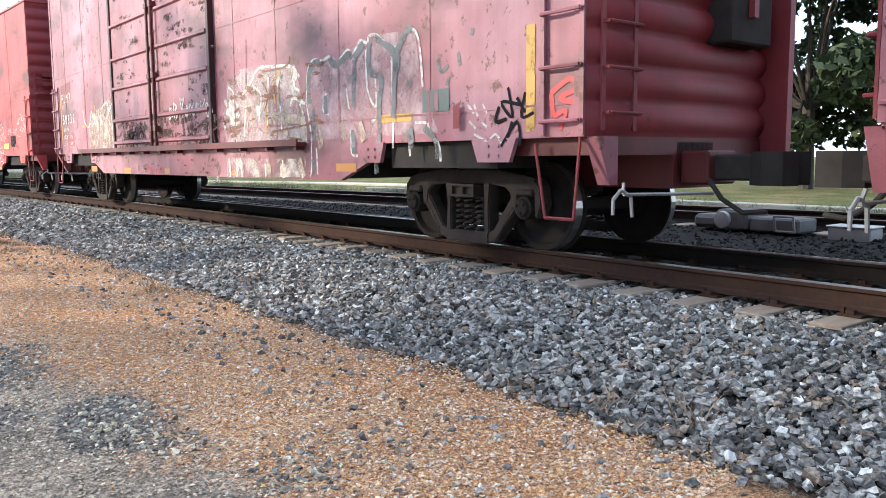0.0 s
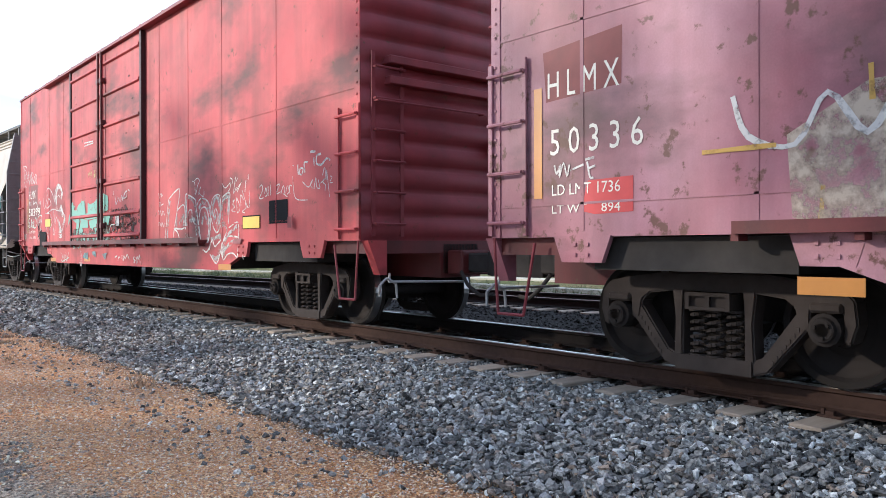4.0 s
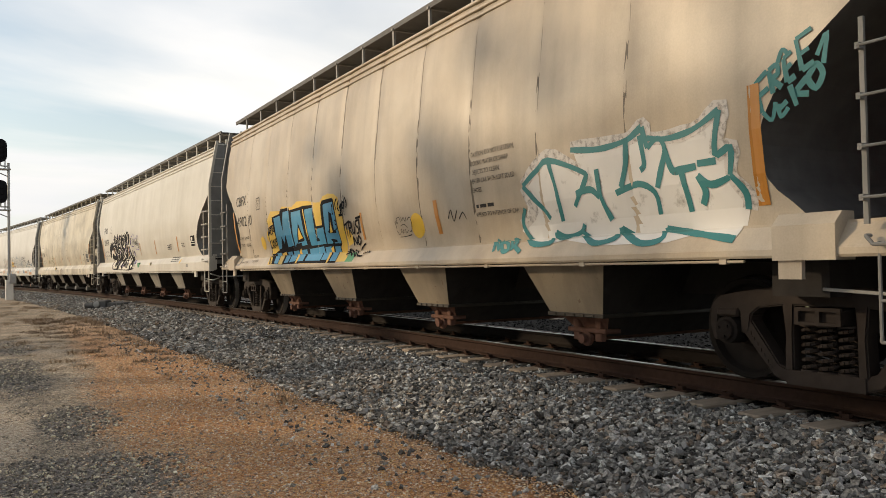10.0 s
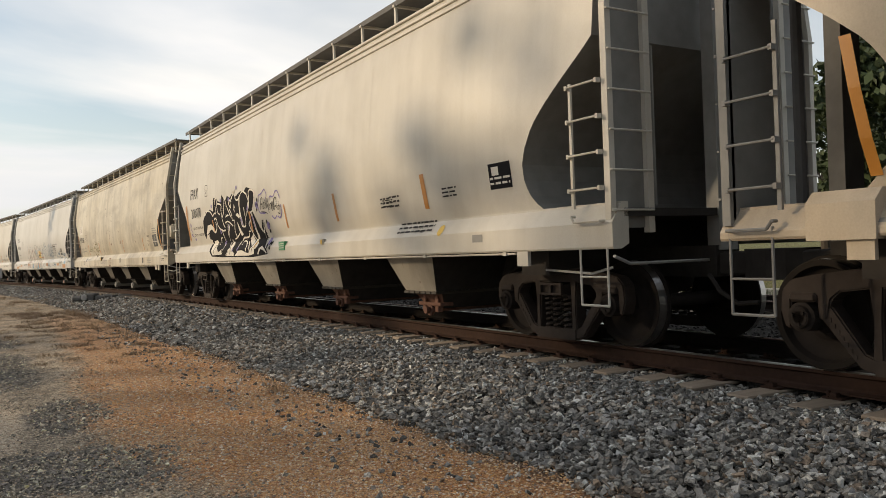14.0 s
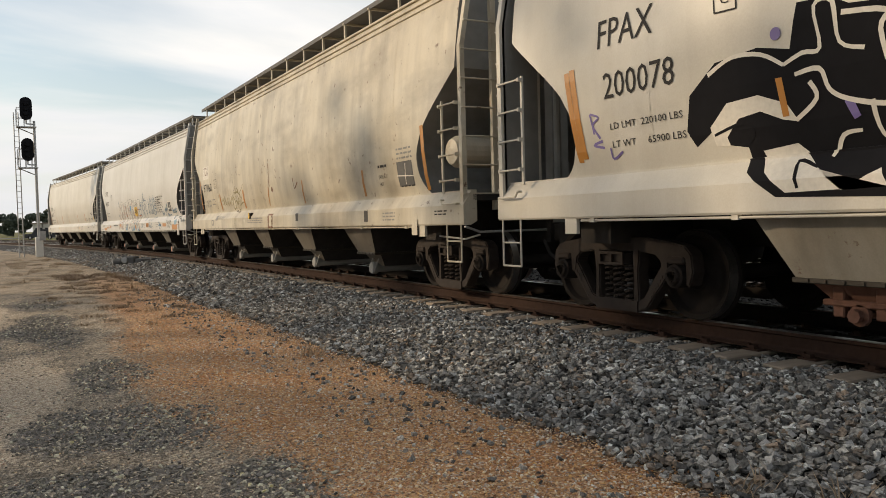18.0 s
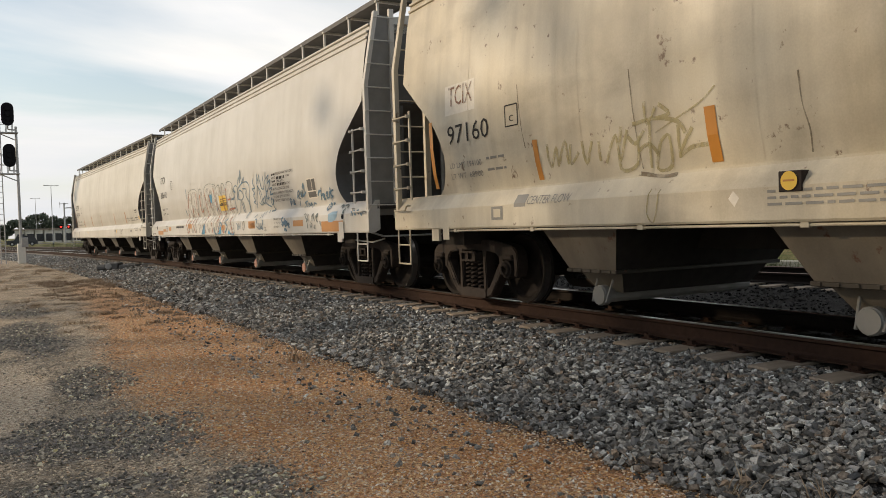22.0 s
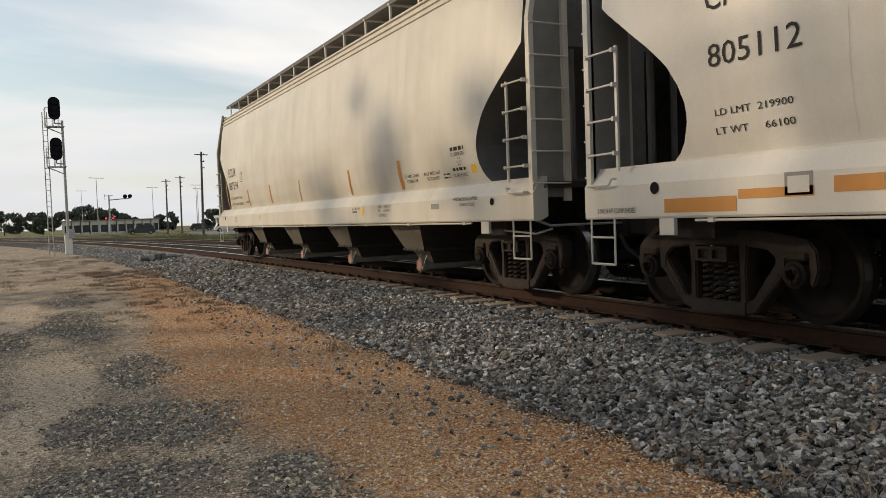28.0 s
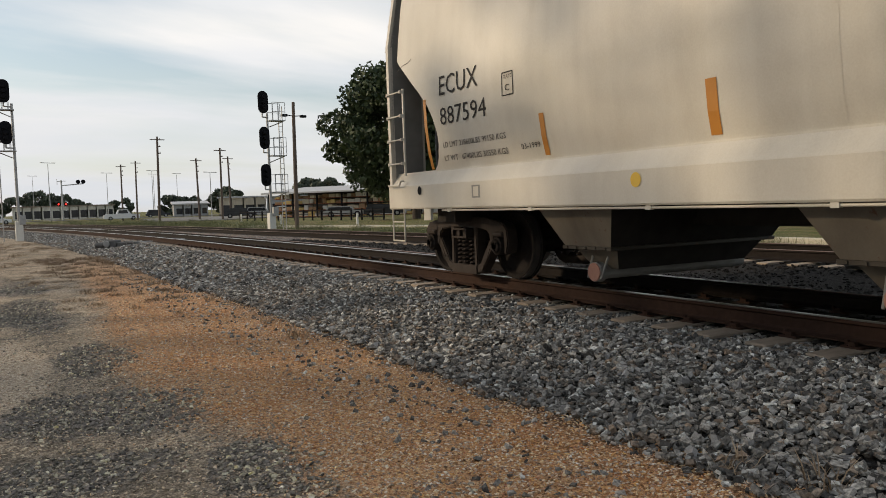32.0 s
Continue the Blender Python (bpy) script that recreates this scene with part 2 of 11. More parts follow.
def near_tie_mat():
    """Bleached outside the near rail; oily dark and train shade coloured into the rest."""
    m, nt, b = nodes("oily_shaded_tie_wood", 0.9)
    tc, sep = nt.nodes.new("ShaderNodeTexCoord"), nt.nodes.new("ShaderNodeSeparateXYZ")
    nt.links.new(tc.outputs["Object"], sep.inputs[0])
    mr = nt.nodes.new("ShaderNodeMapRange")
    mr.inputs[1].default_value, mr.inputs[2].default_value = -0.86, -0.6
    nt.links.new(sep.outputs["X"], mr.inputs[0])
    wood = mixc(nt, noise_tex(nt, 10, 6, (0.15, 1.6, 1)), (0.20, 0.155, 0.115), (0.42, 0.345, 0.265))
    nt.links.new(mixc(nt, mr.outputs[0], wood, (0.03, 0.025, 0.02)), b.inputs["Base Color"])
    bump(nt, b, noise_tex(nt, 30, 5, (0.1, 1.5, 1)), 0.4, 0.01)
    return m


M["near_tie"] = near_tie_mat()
M["white"] = plain("white_paint", (0.68, 0.66, 0.60), 0.5, 0, 0.12)
M["black"] = plain("black_paint", (0.009, 0.009, 0.011), 0.8, 0, 0.3, gloss=0.12)
M["outlet_rust"] = plain("pinkish_rusted_outlet_cap", (0.34, 0.17, 0.125), 0.75, 0, 0.35)
M["door_grime"] = car_paint("greasy_dark_red_paint", (0.045, 0.014, 0.013), (0.012, 0.009, 0.008), 0.8)
M["grimy_red"] = car_paint("grimy_red_paint", (0.13, 0.025, 0.024), (0.03, 0.018, 0.015), 0.9, 0.2)
M["ink"] = plain("stencil_black", (0.035, 0.032, 0.03), 0.6, 0, 0.3, gloss=0.12)
M["stencil_white"] = plain("stencil_white", (0.68, 0.64, 0.56), 0.6, 0, 0.2, 20)
M["orange"] = plain("orange_reflective_tape", (0.46, 0.19, 0.025), 0.4, 0, 0.12)
M["yellow"] = plain("yellow_paint", (0.72, 0.46, 0.04), 0.45, 0, 0.12)
M["teal"] = worn("teal_spray_paint", (0.02, 0.20, 0.21), 0.8, 8)
M["silver"] = worn("silver_spray_paint", (0.74, 0.73, 0.70), 0.7, 4)
M["blue"] = plain("blue_spray_paint", (0.025, 0.24, 0.42), 0.5, 0, 0.2)
M["blue_line"] = worn("dull_blue_spray_paint", (0.09, 0.19, 0.28), 0.45, 9)
M["mint"] = worn("mint_green_paint", (0.20, 0.44, 0.35), 0.42, 4, 0.02)
M["purple"] = plain("purple_spray_paint", (0.16, 0.12, 0.33), 0.5, 0, 0.2)
M["green"] = plain("green_paint", (0.04, 0.25, 0.10), 0.5, 0, 0.2)
M["galv"] = plain("galvanised_steel", (0.36, 0.36, 0.35), 0.5, 0.5, 0.25)
M["alu"] = plain("aluminium_paint", (0.50, 0.50, 0.48), 0.45, 0.4, 0.2)
M["pole_wood"] = plain("weathered_pole_wood", (0.12, 0.09, 0.07), 0.9, 0, 0.3)
M["concrete"] = plain("pale_concrete", (0.50, 0.46, 0.36), 0.9, 0, 0.25, 3)
M["rust_ink"] = worn("rust_brown_stain", (0.20, 0.075, 0.03), 0.2, 8)
M["rust_orange"] = worn("orange_red_spray_paint", (0.44, 0.13, 0.055), 0.15, 9)
M["old_yellow"] = worn("old_yellow_paint", (0.54, 0.32, 0.055), 0.5, 7)
M["chalk"] = worn("white_spray_paint", (0.64, 0.61, 0.57), 0.35, 14)
M["rail_dark"] = plain("near_black_rail", (0.018, 0.014, 0.012), 0.8, 0.0, 0.4, 14, gloss=0.12)
M["car_silver"] = plain("silver_car_paint", (0.42, 0.42, 0.42), 0.3, 0.4, 0.08)
M["bay_cream"] = car_paint("dust_stained_chute_paint", (0.31, 0.285, 0.24), (0.08, 0.068, 0.052), 0.85, 0.1)
M["bay_dim"] = car_paint("grimy_chute_paint", (0.17, 0.15, 0.122), (0.05, 0.043, 0.035), 0.9, 0.1)
M["rust_dark"] = worn("dark_brown_rust", (0.075, 0.045, 0.035), 0.0, 5, 0.04)
M["yellow_worn"] = worn("flaking_yellow_paint", (0.50, 0.34, 0.13), -0.15, 12, 0.05)
M["mint_worn"] = worn("flaking_mint_paint", (0.19, 0.40, 0.33), -0.10, 7, 0.03)
M["teal_faded"] = worn("faded_teal_paint", (0.13, 0.28, 0.30), 0.3, 6, 0.2)
M["green_scrawl"] = worn("faded_green_scrawl", (0.45, 0.39, 0.19), 0.1, 9, 0.3)
M["streak"] = worn("dark_rust_streak", (0.22, 0.17, 0.11), 0.2, 5, 0.3)
M["mint_pale"] = plain("pale_mint_paint", (0.42, 0.55, 0.48), 0.6, 0, 0.2)
M["mint_dark"] = plain("dark_green_grey_paint", (0.10, 0.13, 0.12), 0.6, 0, 0.2)
M["grey_paint"] = worn("grey_green_spray_paint", (0.14, 0.155, 0.155), 0.35, 5)
M["pale_paint"] = worn("pale_yellow_spray_paint", (0.50, 0.40, 0.30), 0.05, 6)
M["blue_pale"] = plain("pale_blue_spray_paint", (0.25, 0.40, 0.52), 0.6, 0, 0.3)
M["red_tag"] = plain("bright_red_paint", (0.48, 0.04, 0.04), 0.6, 0, 0.2)
M["pink_chip"] = worn("bare_rusted_primer", (0.075, 0.042, 0.035), -0.1, 8, 0.05, 0.85)
M["mottle"] = worn("pale_lilac_overspray", (0.60, 0.42, 0.44), -0.1, 3.5, 0.25)
M["mottle_white"] = worn("patchy_white_overspray", (0.72, 0.66, 0.60), -0.35, 4, 0.2)
M["haze"] = worn("thin_white_overspray", (0.50, 0.50, 0.47), -0.05, 12, 0.16)


# ---- mesh helpers ----
def part(name, bm, material, parent, label=""):
    me = bpy.data.meshes.new(name)
    bm.normal_update()
    bm.to_mesh(me)
    bm.free()
    me.materials.append(material)
    ob = new(name, me)
    ob.parent = parent
    if label:
        ob["label"] = label
    return ob


def thing(name, label, category, m=None, group="", kind=""):
    e = new(name)
    e.empty_display_size = 0.3
    if m is not None:
        e.matrix_basis = m
    return tagged(e, label, category, group, kind)


def box(bm, x0, x1, y0, y1, z0, z1, bevel=0.0):
    vs = [bm.verts.new((x, y, z)) for x in (x0, x1) for y in (y0, y1) for z in (z0, z1)]
    fs = [bm.faces.new([vs[i] for i in q]) for q in ((0, 1, 3, 2), (4, 6, 7, 5), (0, 4, 5, 1), (2, 3, 7, 6), (0, 2, 6, 4), (1, 5, 7, 3))]
    if bevel:
        es = list({e for f in fs for e in f.edges})
        bmesh.ops.bevel(bm, geom=es, offset=bevel, segments=1, affect="EDGES")


def prism(bm, outline, lo, hi, axis="x"):
    """An outline in two axes, pushed along the third from lo to hi."""
    put = {"x": lambda a, b, c: (c, a, b), "y": lambda a, b, c: (a, c, b), "z": lambda a, b, c: (a, b, c)}[axis]
    A = [bm.verts.new(put(a, b, lo)) for a, b in outline]
    B = [bm.verts.new(put(a, b, hi)) for a, b in outline]
    n = len(A)
    bm.faces.new(A)
    bm.faces.new(B[::-1])
    for i in range(n):
        bm.faces.new((A[i], B[i], B[(i + 1) % n], A[(i + 1) % n]))
    bmesh.ops.recalc_face_normals(bm, faces=bm.faces[:])


def rod(bm, a, b, r, seg=8, r2=None):
    a, b = Vector(a), Vector(b)
    d = (b - a).normalized()
    u = d.orthogonal().normalized()
    v = d.cross(u)
    r2 = r if r2 is None else r2
    A, B = [], []
    for i in range(seg):
        c, s_ = math.cos(2 * math.pi * i / seg), math.sin(2 * math.pi * i / seg)
        A.append(bm.verts.new(a + (u * c + v * s_) * r))
        B.append(bm.verts.new(b + (u * c + v * s_) * r2))
    for i in range(seg):
        bm.faces.new((A[i], A[(i + 1) % seg], B[(i + 1) % seg], B[i]))
    bm.faces.new(A[::-1])
    bm.faces.new(B)


def pipe(bm, pts, r, seg=6):
    for a, b in zip(pts, pts[1:]):
        rod(bm, a, b, r, seg)


def lathe(bm, prof, seg=28, axis="x", at=(0, 0, 0)):
    """Profile of (along, radius), turned round an axis."""
    rings = []
    for a, r in prof:
        ring = []
        for i in range(seg):
            c, s_ = r * math.cos(2 * math.pi * i / seg), r * math.sin(2 * math.pi * i / seg)
            p = {"x": (a, c, s_), "z": (c, s_, a), "y": (c, a, s_)}[axis]
            ring.append(bm.verts.new((p[0] + at[0], p[1] + at[1], p[2] + at[2])))
        rings.append(ring)
    for A, B in zip(rings, rings[1:]):
        for i in range(seg):
            bm.faces.new((A[i], A[(i + 1) % seg], B[(i + 1) % seg], B[i]))
    bm.faces.new(rings[0][::-1])
    bm.faces.new(rings[-1])
    bmesh.ops.recalc_face_normals(bm, faces=bm.faces[:])


def BM():
    return bmesh.new()


# ---- ground ----
def ground_height(xr, y):
    """Height of the soil by the distance across from the camera's foot, with the line's bend taken out."""
    base = 0.035 * noise.noise((xr * 0.35, y * 0.3, 3.1)) + 0.012 * noise.noise((xr * 1.7, y * 1.6, 7.7))
    t2 = TRACK + second(y)
    if xr < 3.0:
        return base * min(1, max(0.25, (3.4 - xr)))
    if xr < 5.3:
        u = (xr - 3.0) / 2.3
        return 0.219 * (u * u * (3 - 2 * u)) + base * 0.25 * (1 - u)
    if xr < t2 + 1.5:
        dip = 0.05 * max(0.0, 1 - abs(xr - (TRACK + t2) / 2) / 1.2)
        return 0.219 - dip
    u = min(1.0, (xr - t2 - 1.5) / 2.0)
    return 0.219 - 0.20 * u + base * u


# patches of the soil: across, along, half width, half length
SAND_PATCHES = [(-0.1, 9.0, 0.42, 1.5), (-0.62, 17.0, 0.3, 1.9), (-0.35, 6.6, 0.28, 1.0), (-1.6, 9.0, 0.8, 2.2), (-1.4, 13.5, 0.7, 1.6), (-2.2, 19.0, 0.9, 3.0), (-1.2, 5.4, 0.5, 0.9), (-1.0, 24.0, 0.8, 2.0)]
DARK_PATCHES = [(0.22, 13.8, 0.5, 2.0), (0.70, 9.0, 0.34, 1.0), (0.55, 6.4, 0.62, 0.85), (1.22, 4.5, 0.30, 0.5), (0.30, 5.0, 0.5, 0.42), (-0.75, 12.3, 0.4, 0.9), (-0.9, 7.6, 0.35, 0.8), (0.2, 18.5, 0.5, 1.5), (1.95, 3.3, 0.4, 0.3)]
TAN_EDGES = [(2.0, 1.55, 3.2), (3.8, 1.5, 3.0), (4.9, 1.45, 2.9), (5.8, 1.28, 2.86), (7.3, 1.06, 2.84), (10.2, 1.15, 2.88), (12.8, 1.35, 2.86), (15.6, 1.6, 2.85), (21.8, 1.9, 2.86), (26.0, 1.9, 2.7), (30.0, 2.4, 2.5)]


def soil(xr, y):
    """How sandy, how darkly gravelled and how tan the soil is, each from 0 to 1."""
    wob = 0.45 * noise.noise((xr * 1.1, y * 0.6, 5.0)) + 0.28 * noise.noise((xr * 3.1, y * 2.0, 9.0))

    def patch_sum(patches):
        best = 0.0
        for cx, cy, rx, ry in patches:
            d = math.hypot((xr - cx) / rx, (y - cy) / ry) + wob
            best = max(best, min(1.0, max(0.0, (1.25 - d) / 0.5)))
        return best

    lo, hi = np.interp(y, [e[0] for e in TAN_EDGES], [e[1] for e in TAN_EDGES]), np.interp(y, [e[0] for e in TAN_EDGES], [e[2] for e in TAN_EDGES])
    tan = min(1.0, max(0.0, (xr + wob * 0.6 - lo + 0.45) / 0.9))
    tan *= min(1.0, max(0.0, (30.0 - y) / 7.0))
    return patch_sum(SAND_PATCHES) * (1 - tan), patch_sum(DARK_PATCHES) * (1 - 0.7 * tan), tan


def ground_mat():
    m, nt, b = nodes("dirt_and_gravel", 0.95)
    b.inputs["Specular IOR Level"].default_value = 0.15
    sep, soils = nt.nodes.new("ShaderNodeSeparateXYZ"), nt.nodes.new("ShaderNodeSeparateColor")
    uv, att = nt.nodes.new("ShaderNodeUVMap"), nt.nodes.new("ShaderNodeAttribute")
    uv.uv_map, att.attribute_name = "across", "soil"
    nt.links.new(uv.outputs[0], sep.inputs[0])
    nt.links.new(att.outputs["Color"], soils.inputs[0])

    def edge(at, width, wob, seed):
        n = noise_tex(nt, 0.45, 5, (1, 0.55, 1 + seed))
        a = nt.nodes.new("ShaderNodeMath"); a.operation = "MULTIPLY_ADD"
        nt.links.new(n, a.inputs[0]); a.inputs[1].default_value = wob; nt.links.new(sep.outputs["X"], a.inputs[2])
        mr = nt.nodes.new("ShaderNodeMapRange"); mr.interpolation_type = "SMOOTHSTEP"
        nt.links.new(a.outputs[0], mr.inputs[0])
        mr.inputs[1].default_value, mr.inputs[2].default_value = at + wob * 0.5 - width, at + wob * 0.5 + width
        return mr.outputs[0]

    def broken(fac, scale):
        """A patch whose rim frays into specks."""
        n = noise_tex(nt, scale, 7, rough=0.7)
        a = nt.nodes.new("ShaderNodeMath"); a.operation = "ADD"
        nt.links.new(fac, a.inputs[0]); nt.links.new(n, a.inputs[1])
        return ramp(nt, a.outputs[0], 0.60, 1.38)

    tan = mixc(nt, ramp(nt, noise_tex(nt, 0.8, 6), 0.35, 0.65), (0.49, 0.25, 0.115), (0.58, 0.36, 0.20))
    grey = mixc(nt, ramp(nt, noise_tex(nt, 1.5, 8, (1.0, 0.8, 1), rough=0.68), 0.38, 0.60), (0.50, 0.41, 0.305), (0.21, 0.182, 0.145))
    col = mixc(nt, broken(soils.outputs["Red"], 5), grey, (0.52, 0.43, 0.325))
    col = mixc(nt, broken(soils.outputs["Green"], 9), col, (0.19, 0.175, 0.155))
    dirt = mixc(nt, broken(soils.outputs["Blue"], 7), col, tan)
    # near-black under the ballast stands for shade in the gaps between stones
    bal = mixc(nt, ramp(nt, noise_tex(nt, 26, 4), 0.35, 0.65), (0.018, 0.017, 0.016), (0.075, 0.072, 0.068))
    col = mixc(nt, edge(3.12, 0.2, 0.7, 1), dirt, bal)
    # from the near rail on, near-black for oily soil and the train's shade
    oil_and_shade = edge(5.6, 0.25, 0.2, 2)
    col = mixc(nt, mul(nt, oil_and_shade, 0.95), col, (0.018, 0.016, 0.014))
    grass = mixc(nt, ramp(nt, noise_tex(nt, 0.5, 6), 0.4, 0.65), (0.10, 0.115, 0.035), (0.21, 0.175, 0.085))
    col = mixc(nt, edge(15.4, 0.6, 1.2, 3), col, grass)
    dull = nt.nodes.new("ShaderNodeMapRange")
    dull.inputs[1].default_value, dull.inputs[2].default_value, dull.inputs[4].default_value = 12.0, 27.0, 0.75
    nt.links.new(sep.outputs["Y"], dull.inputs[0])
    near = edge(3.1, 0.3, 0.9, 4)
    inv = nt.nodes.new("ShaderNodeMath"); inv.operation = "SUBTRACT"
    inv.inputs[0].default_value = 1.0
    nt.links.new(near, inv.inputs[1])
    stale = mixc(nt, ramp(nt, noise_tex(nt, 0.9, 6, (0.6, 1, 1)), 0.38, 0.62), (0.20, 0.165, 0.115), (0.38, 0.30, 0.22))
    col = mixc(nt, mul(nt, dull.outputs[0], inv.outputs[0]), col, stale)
    grit = ramp(nt, noise_tex(nt, 75, 4, rough=0.7), 0.36, 0.64)
    col = mixc(nt, 0.6, col, grit, "OVERLAY")
    col = mixc(nt, 0.5, col, ramp(nt, noise_tex(nt, 22, 6, rough=0.65), 0.36, 0.64), "OVERLAY")
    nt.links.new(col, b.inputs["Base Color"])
    bump(nt, b, noise_tex(nt, 55, 5, rough=0.7), 0.9, 0.03)
    return m


def steps(*spans):
    out = []
    for a, b, n in spans:
        out += [a + (b - a) * i / n for i in range(n)]
    return out + [spans[-1][1]]


def make_ground():
    xs = steps((-900, -60, 7), (-60, -6, 14), (-6, 8, 90), (8, 20, 40), (20, 80, 16), (80, 1500, 9))
    ys = steps((-300, -20, 8), (-20, -2, 24), (-2, 26, 150), (26, 70, 80), (70, 160, 40), (160, 2200, 18))
    verts = [(xr + bend(y), y, ground_height(xr, y)) for y in ys for xr in xs]
    n = len(xs)
    faces = [(j * n + i, j * n + i + 1, (j + 1) * n + i + 1, (j + 1) * n + i) for j in range(len(ys) - 1) for i in range(n - 1)]
    me = bpy.data.meshes.new("ground")
    me.from_pydata(verts, [], faces)
    uv = me.uv_layers.new(name="across")
    across = [(xr, y) for y in ys for xr in xs]
    flat = np.array([across[v] for f in faces for v in f], dtype=np.float32).ravel()
    uv.data.foreach_set("uv", flat)
    tints = me.color_attributes.new("soil", "FLOAT_COLOR", "POINT")
    flat = [(*soil(xr, y), 1.0) if -8 < xr < 4 and 0 < y < 40 else (0.0, 0.0, 0.0, 1.0) for y in ys for xr in xs]
    tints.data.foreach_set("color", np.array(flat, dtype=np.float32).ravel())
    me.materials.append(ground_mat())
    me.shade_smooth()
    tagged(new("ground", me), "tan dirt and grey gravel ground beside the railway, grassy beyond it", "ground", kind="structure")


make_ground()


# ---- loose stones ----
def stone_shapes(count, seed, fine=False):
    """Angular flattish stones; fine grit has fewer faces."""
    rng = np.random.default_rng(seed)
    if fine:
        v0 = np.array([(1, 0, 0), (-1, 0, 0), (0, 1, 0), (0, -1, 0), (0, 0, 1), (0, 0, -1)], float)
        f0 = np.array([(0, 2, 4), (2, 1, 4), (1, 3, 4), (3, 0, 4), (2, 0, 5), (1, 2, 5), (3, 1, 5), (0, 3, 5)])
    else:
        v0 = np.array([(x, y, z) for x in (-1, 1) for y in (-1, 1) for z in (-1, 1)]) * 0.74
        f0 = np.array([(0, 1, 3), (0, 3, 2), (4, 6, 7), (4, 7, 5), (0, 4, 5), (0, 5, 1), (2, 3, 7), (2, 7, 6), (0, 2, 6), (0, 6, 4), (1, 5, 7), (1, 7, 3)])
    out = []
    for _ in range(count):
        v = v0 * rng.uniform(0.62, 1.2, v0.shape)
        out.append(v * np.array([rng.uniform(1.05, 1.6), rng.uniform(0.75, 1.1), rng.uniform(0.42, 0.75)]))
    return out, f0


def turn_matrices(rng, n, tilt):
    a, b, c = rng.uniform(0, 2 * np.pi, n), rng.normal(0, tilt, n), rng.normal(0, tilt, n)
    ca, sa, cb, sb, cc, sc = np.cos(a), np.sin(a), np.cos(b), np.sin(b), np.cos(c), np.sin(c)
    one, zero = np.ones(n), np.zeros(n)
    Rz = np.array([[ca, -sa, zero], [sa, ca, zero], [zero, zero, one]])
    Ry = np.array([[cb, zero, sb], [zero, one, zero], [-sb, zero, cb]])
    Rx = np.array([[one, zero, zero], [zero, cc, -sc], [zero, sc, cc]])
    return np.einsum("ijn,jkn,kln->nil", Rz, Ry, Rx)


def scatter(name, label, category, pts, sizes, material, seed, tilt=0.45, fine=False):
    shapes, f0 = stone_shapes(24, seed, fine)
    rng = np.random.default_rng(seed + 1)
    n = len(pts)
    which = rng.integers(0, len(shapes), n)
    base = np.array(shapes)[which] * sizes[:, None, None]
    v = np.einsum("nij,nkj->nki", turn_matrices(rng, n, tilt), base) + pts[:, None, :]
    nv = v.shape[1]
    faces = (f0[None] + (np.arange(n) * nv)[:, None, None]).reshape(-1, 3)
    me = bpy.data.meshes.new(name)
    me.vertices.add(n * nv)
    me.vertices.foreach_set("co", v.reshape(-1).astype(np.float32))
    me.loops.add(len(faces) * 3)
    me.loops.foreach_set("vertex_index", faces.reshape(-1).astype(np.int32))
    me.polygons.add(len(faces))
    me.polygons.foreach_set("loop_start", np.arange(0, len(faces) * 3, 3, dtype=np.int32))
    me.polygons.foreach_set("loop_total", np.full(len(faces), 3, dtype=np.int32))
    me.update(calc_edges=True)
    me.shade_flat()
    me.materials.append(material)
    return tagged(new(name, me), label, category, kind="stuff")


M["ballast"] = stone_mat("grey_ballast_stone", [(0.042, 0.039, 0.036), (0.174, 0.167, 0.153), (0.348, 0.334, 0.304), (0.072, 0.07, 0.065), (0.128, 0.124, 0.115), (0.452, 0.432, 0.389), (0.095, 0.092, 0.085), (0.232, 0.223, 0.204), (0.68, 0.68, 0.638), (0.11, 0.107, 0.099), (0.278, 0.209, 0.151), (0.267, 0.258, 0.235)])
M["pale_ballast"] = stone_mat("pale_pinkish_ballast", [(0.16, 0.145, 0.135), (0.34, 0.30, 0.275), (0.25, 0.225, 0.21), (0.42, 0.38, 0.35), (0.20, 0.185, 0.175)])
# these two dark mixes carry the train's shade as well as oily dirt
M["shaded_ballast"] = stone_mat("train_shaded_ballast_stone", [(0.008, 0.008, 0.0075), (0.020, 0.019, 0.018), (0.013, 0.012, 0.011), (0.034, 0.032, 0.030)])
M["dark_ballast"] = stone_mat("oily_shaded_ballast_stone", [(0.012, 0.011, 0.010), (0.03, 0.027, 0.024), (0.02, 0.018, 0.016), (0.045, 0.04, 0.035)])
def piece_mat():
    m, nt, b = nodes("ballast_stone", 0.85)
    info = nt.nodes.new("ShaderNodeObjectInfo")
    col = mixc(nt, 0.45, ramp(nt, info.outputs["Random"], 0.0, 1.0, (0.09, 0.09, 0.09), (0.44, 0.43, 0.41)), noise_tex(nt, 3, 4), "OVERLAY")
    nt.links.new(col, b.inputs["Base Color"])
    return m


M["stone_piece"] = piece_mat()
M["pebble"] = stone_mat("tan_pebbles", [(0.403, 0.209, 0.092), (0.739, 0.550, 0.356), (0.515, 0.297, 0.140), (0.269, 0.209, 0.173), (0.800, 0.704, 0.562), (0.448, 0.264, 0.140), (0.672, 0.363, 0.130)])
M["grey_pebble"] = stone_mat("grey_pebbles", [(0.146, 0.133, 0.112), (0.342, 0.299, 0.243), (0.608, 0.508, 0.374), (0.220, 0.188, 0.149), (0.779, 0.640, 0.467)])


